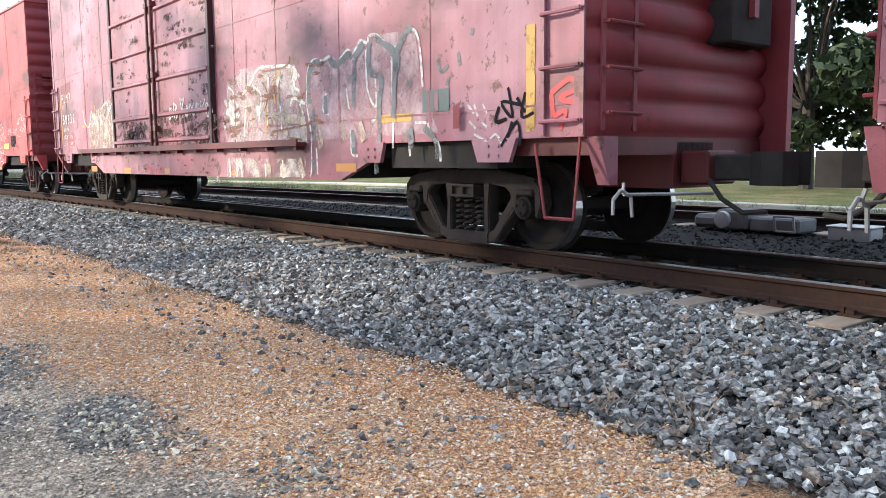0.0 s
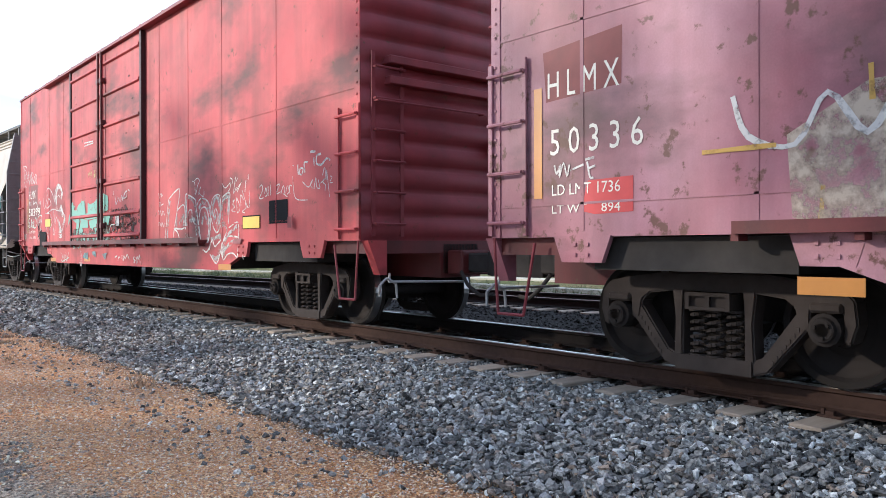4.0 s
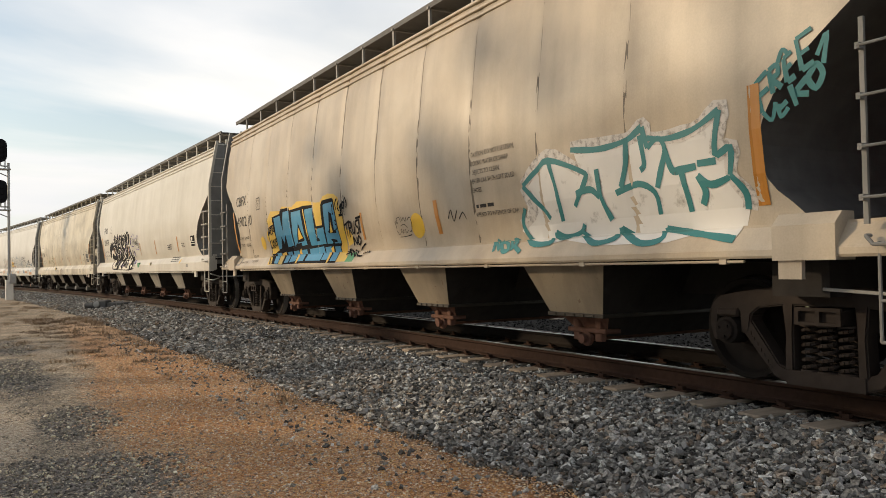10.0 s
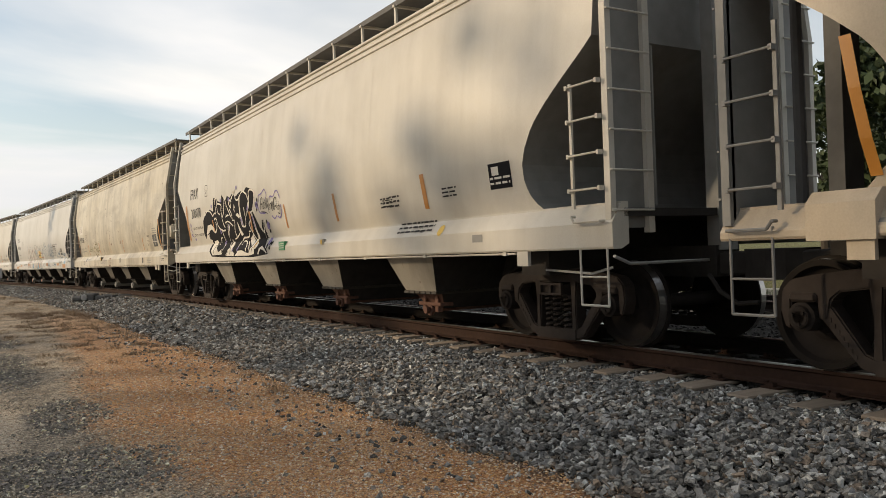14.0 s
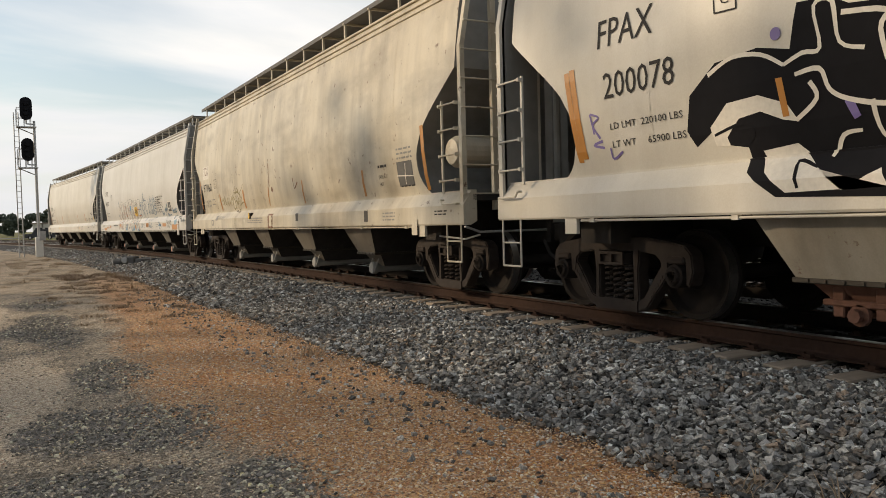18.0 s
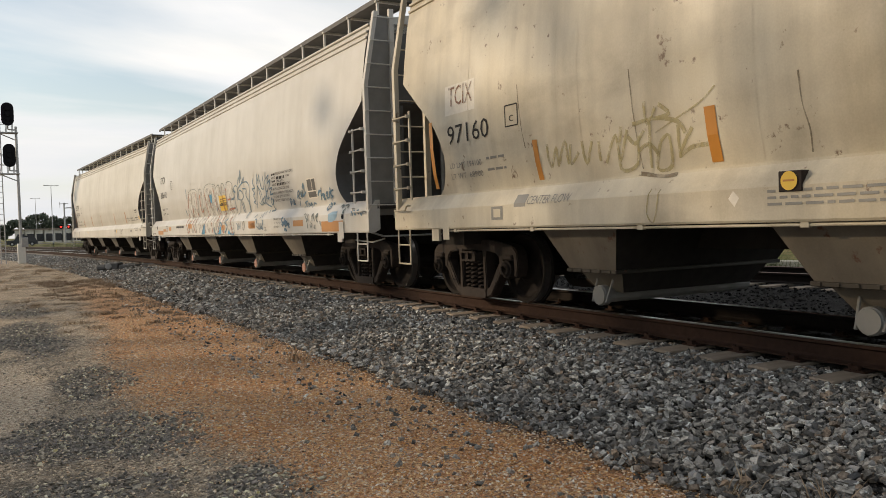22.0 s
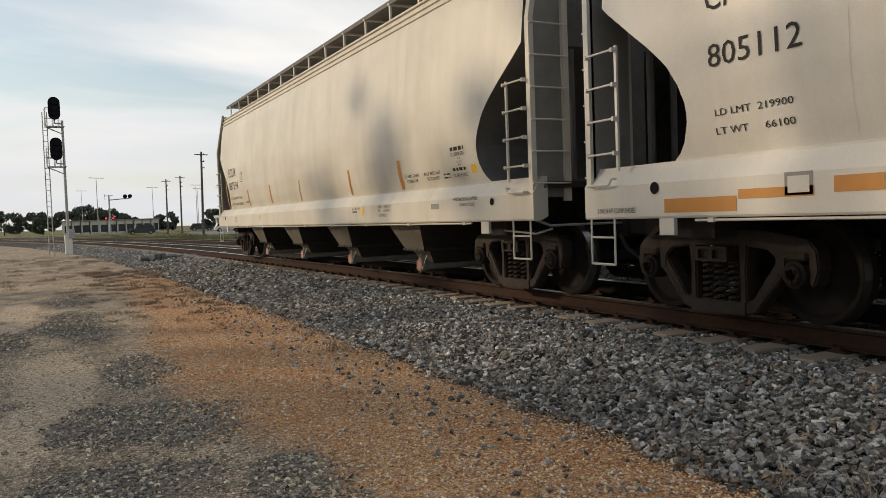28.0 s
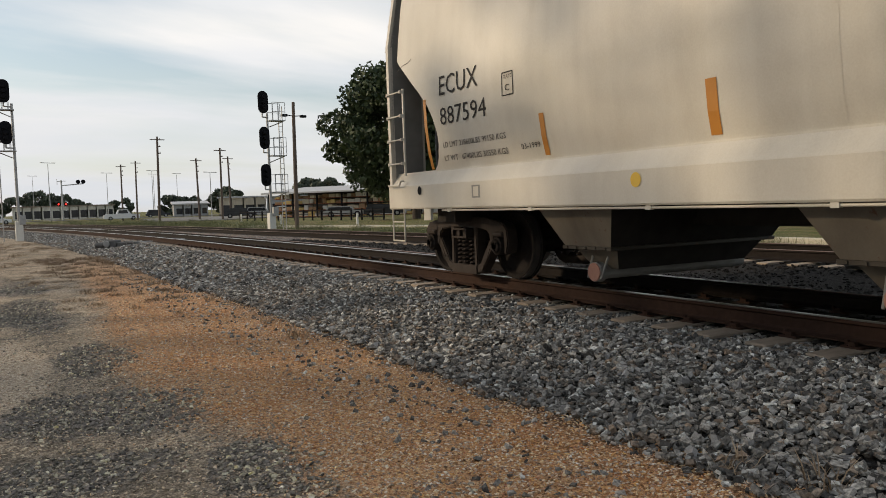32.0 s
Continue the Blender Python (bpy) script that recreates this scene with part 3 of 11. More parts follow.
def spread(rng, n, x0, x1, y0, y1, power=1.0):
    xr = rng.uniform(x0, x1, n)
    y = y0 + (y1 - y0) * rng.uniform(0, 1, n) ** power
    return xr, y


def at_height(xr, y, lift):
    return np.array([(a + bend(b), b, ground_height(a, b) + c) for a, b, c in zip(xr, y, lift)])


TIE_STEP = 0.585


def off_ties(xr, y, start):
    """Stones lie between the ties, not on them."""
    gap = np.abs((y - start + TIE_STEP / 2) % TIE_STEP - TIE_STEP / 2)
    return (xr < start_of_ties) | (gap > 0.14)


start_of_ties = 5.42


def make_ballast():
    rng = np.random.default_rng(5)
    xr, y = spread(rng, 40000, 3.0, 5.9, 0.5, 15.0, 1.1)
    ragged = 3.15 + 0.25 * np.array([noise.noise((0.0, b * 0.8, 4.0)) for b in y]) + rng.exponential(0.1, len(y))
    keep = (xr > ragged) & off_ties(xr, y, -6.0)
    xr, y = xr[keep], y[keep]
    s_ = 0.0165 + 0.021 * rng.uniform(0, 1, len(xr)) ** 1.5
    scatter("ballast", "coarse crushed grey ballast stones sloping down from the track", "ballast", at_height(xr, y, np.where(xr > 5.25, rng.uniform(-0.02, 0.006, len(xr)), rng.uniform(-0.005, 0.042, len(xr)))), s_, M["ballast"], 11)
    xr, y = spread(rng, 22000, 3.0, 5.9, 15.0, 75.0, 1.6)
    keep = off_ties(xr, y, -6.0)
    xr, y = xr[keep], y[keep]
    scatter("ballast", "coarse crushed grey ballast stones along the curving track", "ballast", at_height(xr, y, np.where(xr > 5.25, rng.uniform(-0.02, 0.006, len(xr)), rng.uniform(-0.005, 0.042, len(xr)))), rng.uniform(0.028, 0.055, len(xr)), M["ballast"], 12)
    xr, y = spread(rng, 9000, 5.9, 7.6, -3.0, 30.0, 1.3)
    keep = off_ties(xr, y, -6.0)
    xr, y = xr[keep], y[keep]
    scatter("ballast", "oily ballast stones between the rails, coloured darker for the train's shade", "ballast", at_height(xr, y, rng.uniform(-0.01, 0.01, len(xr))), rng.uniform(0.020, 0.036, len(xr)), M["dark_ballast"], 13, fine=True)
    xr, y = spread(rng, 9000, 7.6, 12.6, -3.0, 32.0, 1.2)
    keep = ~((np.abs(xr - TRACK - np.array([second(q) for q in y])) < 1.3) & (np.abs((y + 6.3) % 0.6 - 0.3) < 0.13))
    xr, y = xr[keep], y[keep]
    scatter("ballast", "oily ballast stones beside the second track, coloured darker for the train's shade", "ballast", at_height(xr, y, rng.uniform(0.0, 0.02, len(xr))), rng.uniform(0.022, 0.042, len(xr)), M["shaded_ballast"], 15, fine=True)
    xr, y = spread(rng, 13000, 7.7, 11.0, 30.0, 75.0, 1.3)
    scatter("ballast", "pale grey ballast strip between the two tracks", "ballast", at_height(xr, y, rng.uniform(0.0, 0.03, len(xr))), rng.uniform(0.025, 0.05, len(xr)), M["pale_ballast"], 14, fine=True)


def near_stones():
    """The largest stones by the dirt's edge, each one an object."""
    rng = np.random.default_rng(31)
    shapes, f0 = stone_shapes(8, 77)
    meshes = []
    for v in shapes:
        me = bpy.data.meshes.new("stone")
        me.from_pydata([tuple(p) for p in v], [], [tuple(int(i) for i in f) for f in f0])
        me.materials.append(M["stone_piece"])
        meshes.append(me)
    bed = thing("ballast_edge", "larger grey ballast stones along the edge of the dirt", "ballast", kind="structure")
    xr, y = spread(rng, 290, 3.3, 4.9, 2.6, 9.5, 1.0)
    for i, (p, q) in enumerate(zip(at_height(xr, y, np.full(len(xr), 0.03)), turn_matrices(rng, len(xr), 0.5))):
        st = new("stone", meshes[i % 8])
        st.parent = bed
        size = rng.uniform(0.024, 0.040)
        st.matrix_basis = Matrix.LocRotScale(Vector(p), Matrix([list(r_) for r_ in q]).to_quaternion(), (size, size, size))


def strewn(rng, count, x0, x1, y0, y1, power, weight):
    """Places drawn at random, kept as often as weight says of the soil there; the far rim thins out."""
    xr, y = spread(rng, count, x0, x1, y0, y1, power)
    fade = np.clip((y1 - y) / (0.45 * (y1 - y0)), 0, 1)
    keep = rng.uniform(0, 1, count) < fade * np.array([weight(*soil(a, b)) for a, b in zip(xr, y)])
    return xr[keep], y[keep]


def make_pebbles():
    rng = np.random.default_rng(9)
    xr, y = strewn(rng, 85000, 0.4, 3.5, 2.0, 17.0, 1.5, lambda sand, dark, tan: tan)
    scatter("pebbles", "small tan and orange pebbles strewn over the dirt", "gravel", at_height(xr, y, np.full(len(xr), 0.002)), rng.uniform(0.005, 0.015, len(xr)), M["pebble"], 21, 0.3, True)
    xr, y = strewn(rng, 60000, -2.2, 2.2, 2.2, 17.0, 1.5, lambda sand, dark, tan: 0.9 * (1 - tan) * (1 - 0.85 * sand) + 0.08)
    scatter("pebbles", "small grey pebbles strewn over the dirt", "gravel", at_height(xr, y, np.full(len(xr), 0.002)), rng.uniform(0.005, 0.015, len(xr)), M["grey_pebble"], 22, 0.3, True)
    xr, y = spread(rng, 900, 2.1, 3.4, 1.0, 20.0, 1.0)
    scatter("stray_stones", "stray grey ballast stones on the dirt edge", "gravel", at_height(xr, y, np.full(len(xr), 0.008)), rng.uniform(0.010, 0.028, len(xr)), M["ballast"], 23, 0.5)


def dark_gravel():
    """Coarse dark gravel lying in patches on the pale soil."""
    rng = np.random.default_rng(17)
    xr, y = strewn(rng, 60000, -1.6, 2.6, 2.5, 21.0, 1.6, lambda sand, dark, tan: 0.75 * dark ** 1.5 + 0.004)
    scatter("dark_gravel", "patches of coarse dark gravel on the pale soil", "gravel", at_height(xr, y, np.full(len(xr), 0.004)), rng.uniform(0.007, 0.021, len(xr)), M["dark_gravel"], 25, 0.4)


M["dark_gravel"] = stone_mat("dark_blue_grey_gravel", [(0.101, 0.099, 0.091), (0.246, 0.219, 0.196), (0.157, 0.151, 0.131), (0.402, 0.360, 0.283), (0.129, 0.122, 0.109), (0.800, 0.744, 0.544)])
make_ballast()
dark_gravel()
near_stones()
make_pebbles()


# ---- rails and ties ----
RAIL_SECTION = [(-0.076, 0.0), (0.076, 0.0), (0.076, 0.012), (0.02, 0.03), (0.0095, 0.045), (0.0095, 0.135), (0.036, 0.15), (0.036, 0.178), (0.026, 0.186), (-0.026, 0.186), (-0.036, 0.178), (-0.036, 0.15), (-0.0095, 0.135), (-0.0095, 0.045), (-0.02, 0.03), (-0.076, 0.012)]


def make_rail(name, label, offset, y0, y1, top, head, side="rail_side"):
    ys = [y0, -30.0] + [-30 + (y1 + 30) * i / 110 for i in range(1, 111)]
    sec = RAIL_SECTION
    n = len(sec)
    verts, faces = [], []
    for y in ys:
        x = TRACK + offset(y) + bend(y)
        verts += [(x + a, y, top - 0.186 + b) for a, b in sec]
    tops = []
    for j in range(len(ys) - 1):
        for i in range(n):
            faces.append((j * n + i, j * n + (i + 1) % n, (j + 1) * n + (i + 1) % n, (j + 1) * n + i))
            tops.append(1 if i in (7, 8, 9) else 0)
    me = bpy.data.meshes.new(name)
    me.from_pydata(verts, [], faces)
    me.materials.append(M[side])
    me.materials.append(head)
    me.polygons.foreach_set("material_index", tops)
    return tagged(new(name, me), label, "rail", kind="structure")


make_rail("rail", "rusty brown steel rail with a polished head on wooden ties", lambda y: -0.7535, -190, 230, RAIL, M["rail_top"])
make_rail("rail", "rusty brown steel rail with a bright polished head", lambda y: 0.7535, -190, 230, RAIL, M["rail_top"], "rail_dark")
make_rail("rail", "dull rusty rail of the second track", lambda y: second(y) - 0.7535, -190, 230, RAIL, M["rail_top2"], "rail_dark")
make_rail("rail", "dull rusty rail of the second track", lambda y: second(y) + 0.7535, -190, 230, RAIL, M["rail_top2"], "rail_dark")
make_rail("rail", "rusty stock rail of the turnout beside the running rail", lambda y: 0.95 + 0.022 * (y - 14), 14, 60, RAIL, M["rail_top2"], "rail_dark")


def make_ties():
    rng = random.Random(3)
    deck = thing("ties", "row of weathered grey wooden ties under the near track", "ties", kind="structure")
    meshes = []
    for k in range(6):
        bm = BM()
        box(bm, -1.3 - rng.uniform(-0.04, 0.05), 1.3, -0.115, 0.115, -0.17, 0, 0.012)
        for v in bm.verts:
            v.co += Vector((rng.uniform(-.008, .008), rng.uniform(-.008, .008), rng.uniform(-.006, .004)))
        me = bpy.data.meshes.new("tie")
        bm.to_mesh(me); bm.free()
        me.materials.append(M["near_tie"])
        meshes.append(me)
    bm = BM()
    box(bm, -0.16, 0.16, -0.09, 0.09, 0, 0.018)
    box(bm, -0.15, -0.10, -0.03, 0.03, 0.018, 0.05)
    box(bm, -0.125, -0.095, 0.05, 0.075, 0.018, 0.06)
    box(bm, 0.10, 0.15, -0.03, 0.03, 0.018, 0.05)
    plate = bpy.data.meshes.new("tie_plate")
    bm.to_mesh(plate); bm.free()
    plate.materials.append(M["rail_side"])
    far_v, far_f = [], []
    y = -6.0
    while y < 120:
        top = RAIL - 0.186 - 0.018
        if y < 62:
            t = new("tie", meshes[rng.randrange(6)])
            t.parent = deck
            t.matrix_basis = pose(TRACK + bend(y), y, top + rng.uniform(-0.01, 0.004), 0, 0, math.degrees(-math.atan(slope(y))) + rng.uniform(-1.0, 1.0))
            if y < 30:
                for sgn in (-1, 1):
                    p = new("tie_plate", plate)
                    p.parent = t
                    p.matrix_basis = pose(sgn * 0.7535, 0, 0.0)
        else:
            x = TRACK + bend(y)
            b0 = len(far_v)
            far_v += [(x + a, y + b, top - c) for a in (-1.3, 1.3) for b in (-0.115, 0.115) for c in (0.15, 0)]
            far_f += [tuple(b0 + i for i in q) for q in ((0, 1, 3, 2), (4, 6, 7, 5), (0, 4, 5, 1), (2, 3, 7, 6), (1, 5, 7, 3))]
        y += TIE_STEP
    me = bpy.data.meshes.new("far_ties")
    me.from_pydata(far_v, [], far_f)
    me.materials.append(M["tie"])
    tagged(new("far_ties", me), "distant weathered wooden ties under the near track", "ties", kind="stuff")
    deck2 = thing("ties", "row of weathered wooden ties under the second track", "ties", kind="structure")
    y = -6.0
    while y < 62:
        t = new("tie", meshes[rng.randrange(6)])
        t.parent = deck2
        t.matrix_basis = pose(TRACK + second(y) + bend(y), y, RAIL - 0.204, 0, 0, math.degrees(-math.atan(slope(y))))
        y += 0.6


make_ties()


# ---- the train: running gear ----
def shared(name, bm, *mats):
    me = bpy.data.meshes.new(name)
    bm.normal_update()
    bm.to_mesh(me)
    bm.free()
    for m in mats:
        me.materials.append(m)
    return me


WHEEL_R = 0.457


def wheelset_mesh():
    bm = BM()
    rod(bm, (-1.16, 0, 0), (1.16, 0, 0), 0.075, 14)
    for s_ in (-1, 1):
        prof = [(0.66, 0.10), (0.66, 0.16), (0.71, 0.20), (0.705, 0.37), (0.685, 0.40), (0.69, 0.483), (0.715, 0.483), (0.735, 0.459), (0.835, 0.454), (0.840, 0.445), (0.835, 0.40), (0.775, 0.375), (0.765, 0.22), (0.80, 0.16), (0.82, 0.15), (0.82, 0.10)]
        lathe(bm, [(s_ * a, r) for a, r in prof], 40)
    for f in bm.faces:
        c = f.calc_center_median()
        rad = math.hypot(c.y, c.z)
        if rad > 0.42:
            f.material_index = 2 if 0.74 < abs(c.x) < 0.836 else 1
        f.smooth = 0.2 < rad < 0.36
    return shared("wheelset", bm, M["wheel"], M["tread"], M["rail_top"])


def side_frame_mesh():
    """Cast frame: an arched top member with jaws over the bearings, slanting lower arms, columns beside the springs."""
    bm = BM()
    half_top = [(0.0, .84), (.46, .84), (.84, .79), (1.03, .755), (1.115, .67), (1.135, .50), (1.09, .36), (1.035, .36), (1.03, .585), (.80, .585), (.795, .43), (.71, .44), (.68, .60), (.60, .66), (.36, .69), (0.0, .69)]
    prism(bm, half_top + [(-a, b) for a, b in half_top[-2:0:-1]], -0.085, 0.085)
    for s_ in (-1, 1):
        prism(bm, [(s_ * a, b) for a, b in ((.80, .47), (.47, .09), (.33, .045), (.33, .165), (.42, .20), (.69, .56))], -0.075, 0.075)
        prism(bm, [(s_ * a, b) for a, b in ((.275, .12), (.365, .13), (.35, .45), (.38, .72), (.26, .72), (.275, .45))], -0.08, 0.08)
    box(bm, -0.09, 0.09, -0.34, 0.34, 0.045, 0.165)
    sharp = [e for e in bm.edges if len(e.link_faces) == 2 and e.calc_face_angle() > 0.6]
    bmesh.ops.bevel(bm, geom=sharp, offset=0.014, segments=2, affect="EDGES", clamp_overlap=True)
    for s_ in (-1, 1):
        box(bm, -0.115, 0.115, s_ * 0.915 - 0.12, s_ * 0.915 + 0.12, 0.575, 0.65, 0.02)
        for k in range(7):
            u = k / 6
            y, z = s_ * (.50 + .20 * u), .17 + .27 * u
            box(bm, -0.081, -0.073, y - 0.014, y + 0.014, z - 0.016, z + 0.016)
    return shared("side_frame", bm, M["truck"])


def spring_mesh():
    bm = BM()
    turns, n = 6, 12
    for r, wire in ((0.062, 0.017), (0.034, 0.011)):
        pts = [(r * math.cos(2 * math.pi * i / n), r * math.sin(2 * math.pi * i / n), 0.17 + 0.36 * i / (turns * n)) for i in range(turns * n + 1)]
        pipe(bm, pts, wire, 5)
    lathe(bm, [(0.16, 0.085), (0.175, 0.085)], 12, "z")
    lathe(bm, [(0.525, 0.085), (0.545, 0.085)], 12, "z")
    return shared("coil_spring", bm, M["truck"])


def bearing_mesh():
    bm = BM()
    lathe(bm, [(-0.16, 0.05), (-0.155, 0.085), (-0.13, 0.095), (-0.12, 0.12), (0.06, 0.125), (0.06, 0.05)], 16)
    for i in range(3):
        a = 2 * math.pi * i / 3 + 0.4
        rod(bm, (-0.175, 0.055 * math.cos(a), 0.055 * math.sin(a)), (-0.13, 0.055 * math.cos(a), 0.055 * math.sin(a)), 0.014, 6)
    return shared("bearing_cap", bm, M["wheel"])


def bolster_mesh():
    bm = BM()
    prism(bm, [(-1.12, .56), (-1.12, .66), (-.4, .74), (.4, .74), (1.12, .66), (1.12, .56), (.4, .42), (-.4, .42)], -0.19, 0.19, "y")
    box(bm, -0.75, 0.75, -0.52, -0.46, 0.30, 0.42)
    box(bm, -0.75, 0.75, 0.46, 0.52, 0.30, 0.42)
    for s_ in (-1, 1):
        x = s_ * 1.13
        for y0, y1, z0, z1 in ((-.2, .2, .655, .685), (-.2, .2, .545, .57), (-.2, -.165, .57, .655), (.165, .2, .57, .655), (-.02, .02, .57, .655)):
            box(bm, min(x, x + s_ * .03), max(x, x + s_ * .03), y0, y1, z0, z1)
    return shared("truck", bm, M["truck"])


GEAR = {"wheelset": wheelset_mesh(), "frame": side_frame_mesh(), "spring": spring_mesh(), "bearing": bearing_mesh(), "bolster": bolster_mesh()}
ROLLERS = []


def add_truck(car, y):
    t = new("truck", GEAR["bolster"])
    t.parent = car
    t.matrix_basis = pose(0, y, 0)
    for s_ in (-1, 1):
        f = new("side_frame", GEAR["frame"])
        f.parent = t
        f.matrix_basis = pose(s_ * 1.0, 0, 0)
        for k in (-1, 0, 1):
            c = new("coil_spring", GEAR["spring"])
            c.parent = t
            c.matrix_basis = pose(s_ * (1.0 + 0.02 * (k == 0)), 0.165 * k, 0)
        for k in (-1, 1):
            b = new("bearing_cap", GEAR["bearing"])
            b.parent = t
            b.matrix_basis = pose(s_ * 1.0, 0.915 * k, WHEEL_R, 0, 0, 0 if s_ < 0 else 180)
    for k in (-1, 1):
        w = new("wheelset", GEAR["wheelset"])
        w.parent = t
        w.matrix_basis = pose(0, 0.915 * k, WHEEL_R)
        ROLLERS.append((w, 0.915 * k))


def add_coupler(car, y_end, sgn, mat):
    bm = BM()
    y = y_end
    box(bm, -0.13, 0.13, min(y - sgn * 0.6, y + sgn * 0.35), max(y - sgn * 0.6, y + sgn * 0.35), 0.74, 0.98, 0.02)
    prism(bm, [(-0.12, y + sgn * 0.3), (-0.2, y + sgn * 0.45), (-0.22, y + sgn * 0.66), (-0.05, y + sgn * 0.72), (0.08, y + sgn * 0.55), (0.2, y + sgn * 0.7), (0.24, y + sgn * 0.45), (0.12, y + sgn * 0.3)], 0.70, 1.0, "z")
    part("coupler", bm, M["under"], car)
    bm = BM()
    pipe(bm, [(-0.30, y, 0.75), (-0.32, y + sgn * 0.15, 0.58), (-0.30, y + sgn * 0.35, 0.46), (-0.25, y + sgn * 0.55, 0.48)], 0.024, 8)
    part("air_hose", bm, M["under"], car)


def ladder(name, car, a, along, width, z0, z1, rungs, mat, r=0.018, stile=0.05):
    """Two stiles with rungs; along is the way from the first stile to the second."""
    bm = BM()
    a, along = Vector(a), Vector(along)
    out = Vector((along.y, -along.x, 0)) * 0.02
    for p in (a, a + along * width):
        x0, x1 = p.x - stile / 2, p.x + stile / 2
        box(bm, x0 if abs(along.x) > 0.5 else p.x - 0.012, x1 if abs(along.x) > 0.5 else p.x + 0.012, p.y - (0.012 if abs(along.x) > 0.5 else stile / 2), p.y + (0.012 if abs(along.x) > 0.5 else stile / 2), z0, z1)
    lad = part(name, bm, mat, car)
    for i in range(rungs):
        z = z0 + 0.12 + (z1 - z0 - 0.24) * i / max(1, rungs - 1)
        bm = BM()
        p, q = a + out * 2, a + along * width + out * 2
        pipe(bm, [(a.x, a.y, z), (p.x, p.y, z), (q.x, q.y, z), (q.x - out.x * 2, q.y - out.y * 2, z)], r, 6)
        part("rung", bm, mat, lad)
    return lad


# ---- paint laid on a car's side ----
KINKS = {}      # heights at which a hopper's side changes its slope
CREASES = {}    # places along it where its sheets are creased


def lay(bm, car, name, mat, skin, label="", lift=0.004):
    """Flat shapes drawn in (along, height) become a thin coat that follows the side."""
    for ax, cuts in ((1, KINKS.get(skin, ())), (0, CREASES.get(skin, ()))):
        vals = [v.co[ax] for v in bm.verts]
        lo, hi = min(vals), max(vals)
        no = (1, 0, 0) if ax == 0 else (0, 1, 0)
        for z in cuts:
            if lo < z < hi:
                bmesh.ops.bisect_plane(bm, geom=bm.verts[:] + bm.edges[:] + bm.faces[:], plane_co=(z, z, 0), plane_no=no)
    if skin in KINKS:
        lift *= 0.5
    for v in bm.verts:
        a, h = v.co.x, v.co.y
        v.co = (-(skin(h, a) + lift + v.co.z), a, h)
    bm.normal_update()
    for f in bm.faces:
        if f.normal.x > 0:
            f.normal_flip()
    return part(name, bm, mat, car, label)


def flat_poly(bm, pts, lift=0.0):
    f = bm.faces.new([bm.verts.new((a, h, lift)) for a, h in pts])
    f.normal_update()
    bmesh.ops.triangulate(bm, faces=[f])


def stroke(bm, pts, w, sub=4, rise=0.0):
    """A brush line through the points, smoothed, with an uneven width."""
    P = [Vector(p) for p in pts]
    if len(P) > 2:
        Q = [P[0]]
        for i in range(len(P) - 1):
            p0, p1, p2, p3 = P[max(i - 1, 0)], P[i], P[i + 1], P[min(i + 2, len(P) - 1)]
            for k in range(1, sub + 1):
                t = k / sub
                Q.append(0.5 * ((2 * p1) + (p2 - p0) * t + (2 * p0 - 5 * p1 + 4 * p2 - p3) * t * t + (3 * p1 - p0 - 3 * p2 + p3) * t ** 3))
        P = Q
    else:
        P = [P[0].lerp(P[1], k / 4) for k in range(5)]
    L, Rr = [], []
    for i, p in enumerate(P):
        d = (P[min(i + 1, len(P) - 1)] - P[max(i - 1, 0)])
        d = d.normalized() if d.length > 1e-6 else Vector((1, 0))
        nrm = Vector((-d.y, d.x)) * w * (0.42 + 0.16 * noise.noise((p.x * 4, p.y * 4, w)))
        z = rise + 0.00006 * i
        L.append(bm.verts.new((p.x + nrm.x, p.y + nrm.y, z)))
        Rr.append(bm.verts.new((p.x - nrm.x, p.y - nrm.y, z)))
    for i in range(len(P) - 1):
        bm.faces.new((L[i], L[i + 1], Rr[i + 1], Rr[i]))


def graffiti(car, skin, mat, width, lift, lines):
    bm = BM()
    for k, l in enumerate(lines):
        stroke(bm, l, width, 4, 0.0005 * k)
    return lay(bm, car, "graffiti", mat, skin, "", lift)


def blob(car, skin, mat, lift, pts):
    bm = BM()
    flat_poly(bm, pts)
    return lay(bm, car, "graffiti", mat, skin, "", lift)


def disc(car, skin, mat, a, h, r):
    bm = BM()
    flat_poly(bm, [(a + r * math.cos(i * math.pi / 10), h + r * math.sin(i * math.pi / 10)) for i in range(20)])
    return lay(bm, car, "decal", mat, skin, "", 0.0115)


def on_plate(h, a=0.0):
    """Face of the upright placard holders that stand off the sloping ledge."""
    return 1.626


def holder(car, mat, a0, a1, h0, h1):
    bm = BM()
    box(bm, -1.627, -1.53, min(a0, a1), max(a0, a1), h0, h1, 0.004)
    return part("placard_holder", bm, mat, car)


def patch(car, skin, name, mat, a0, a1, h0, h1, lift):
    bm = BM()
    flat_poly(bm, [(a0, h0), (a0, h1), (a1, h1), (a1, h0)])
    return lay(bm, car, name, mat, skin, "", lift)


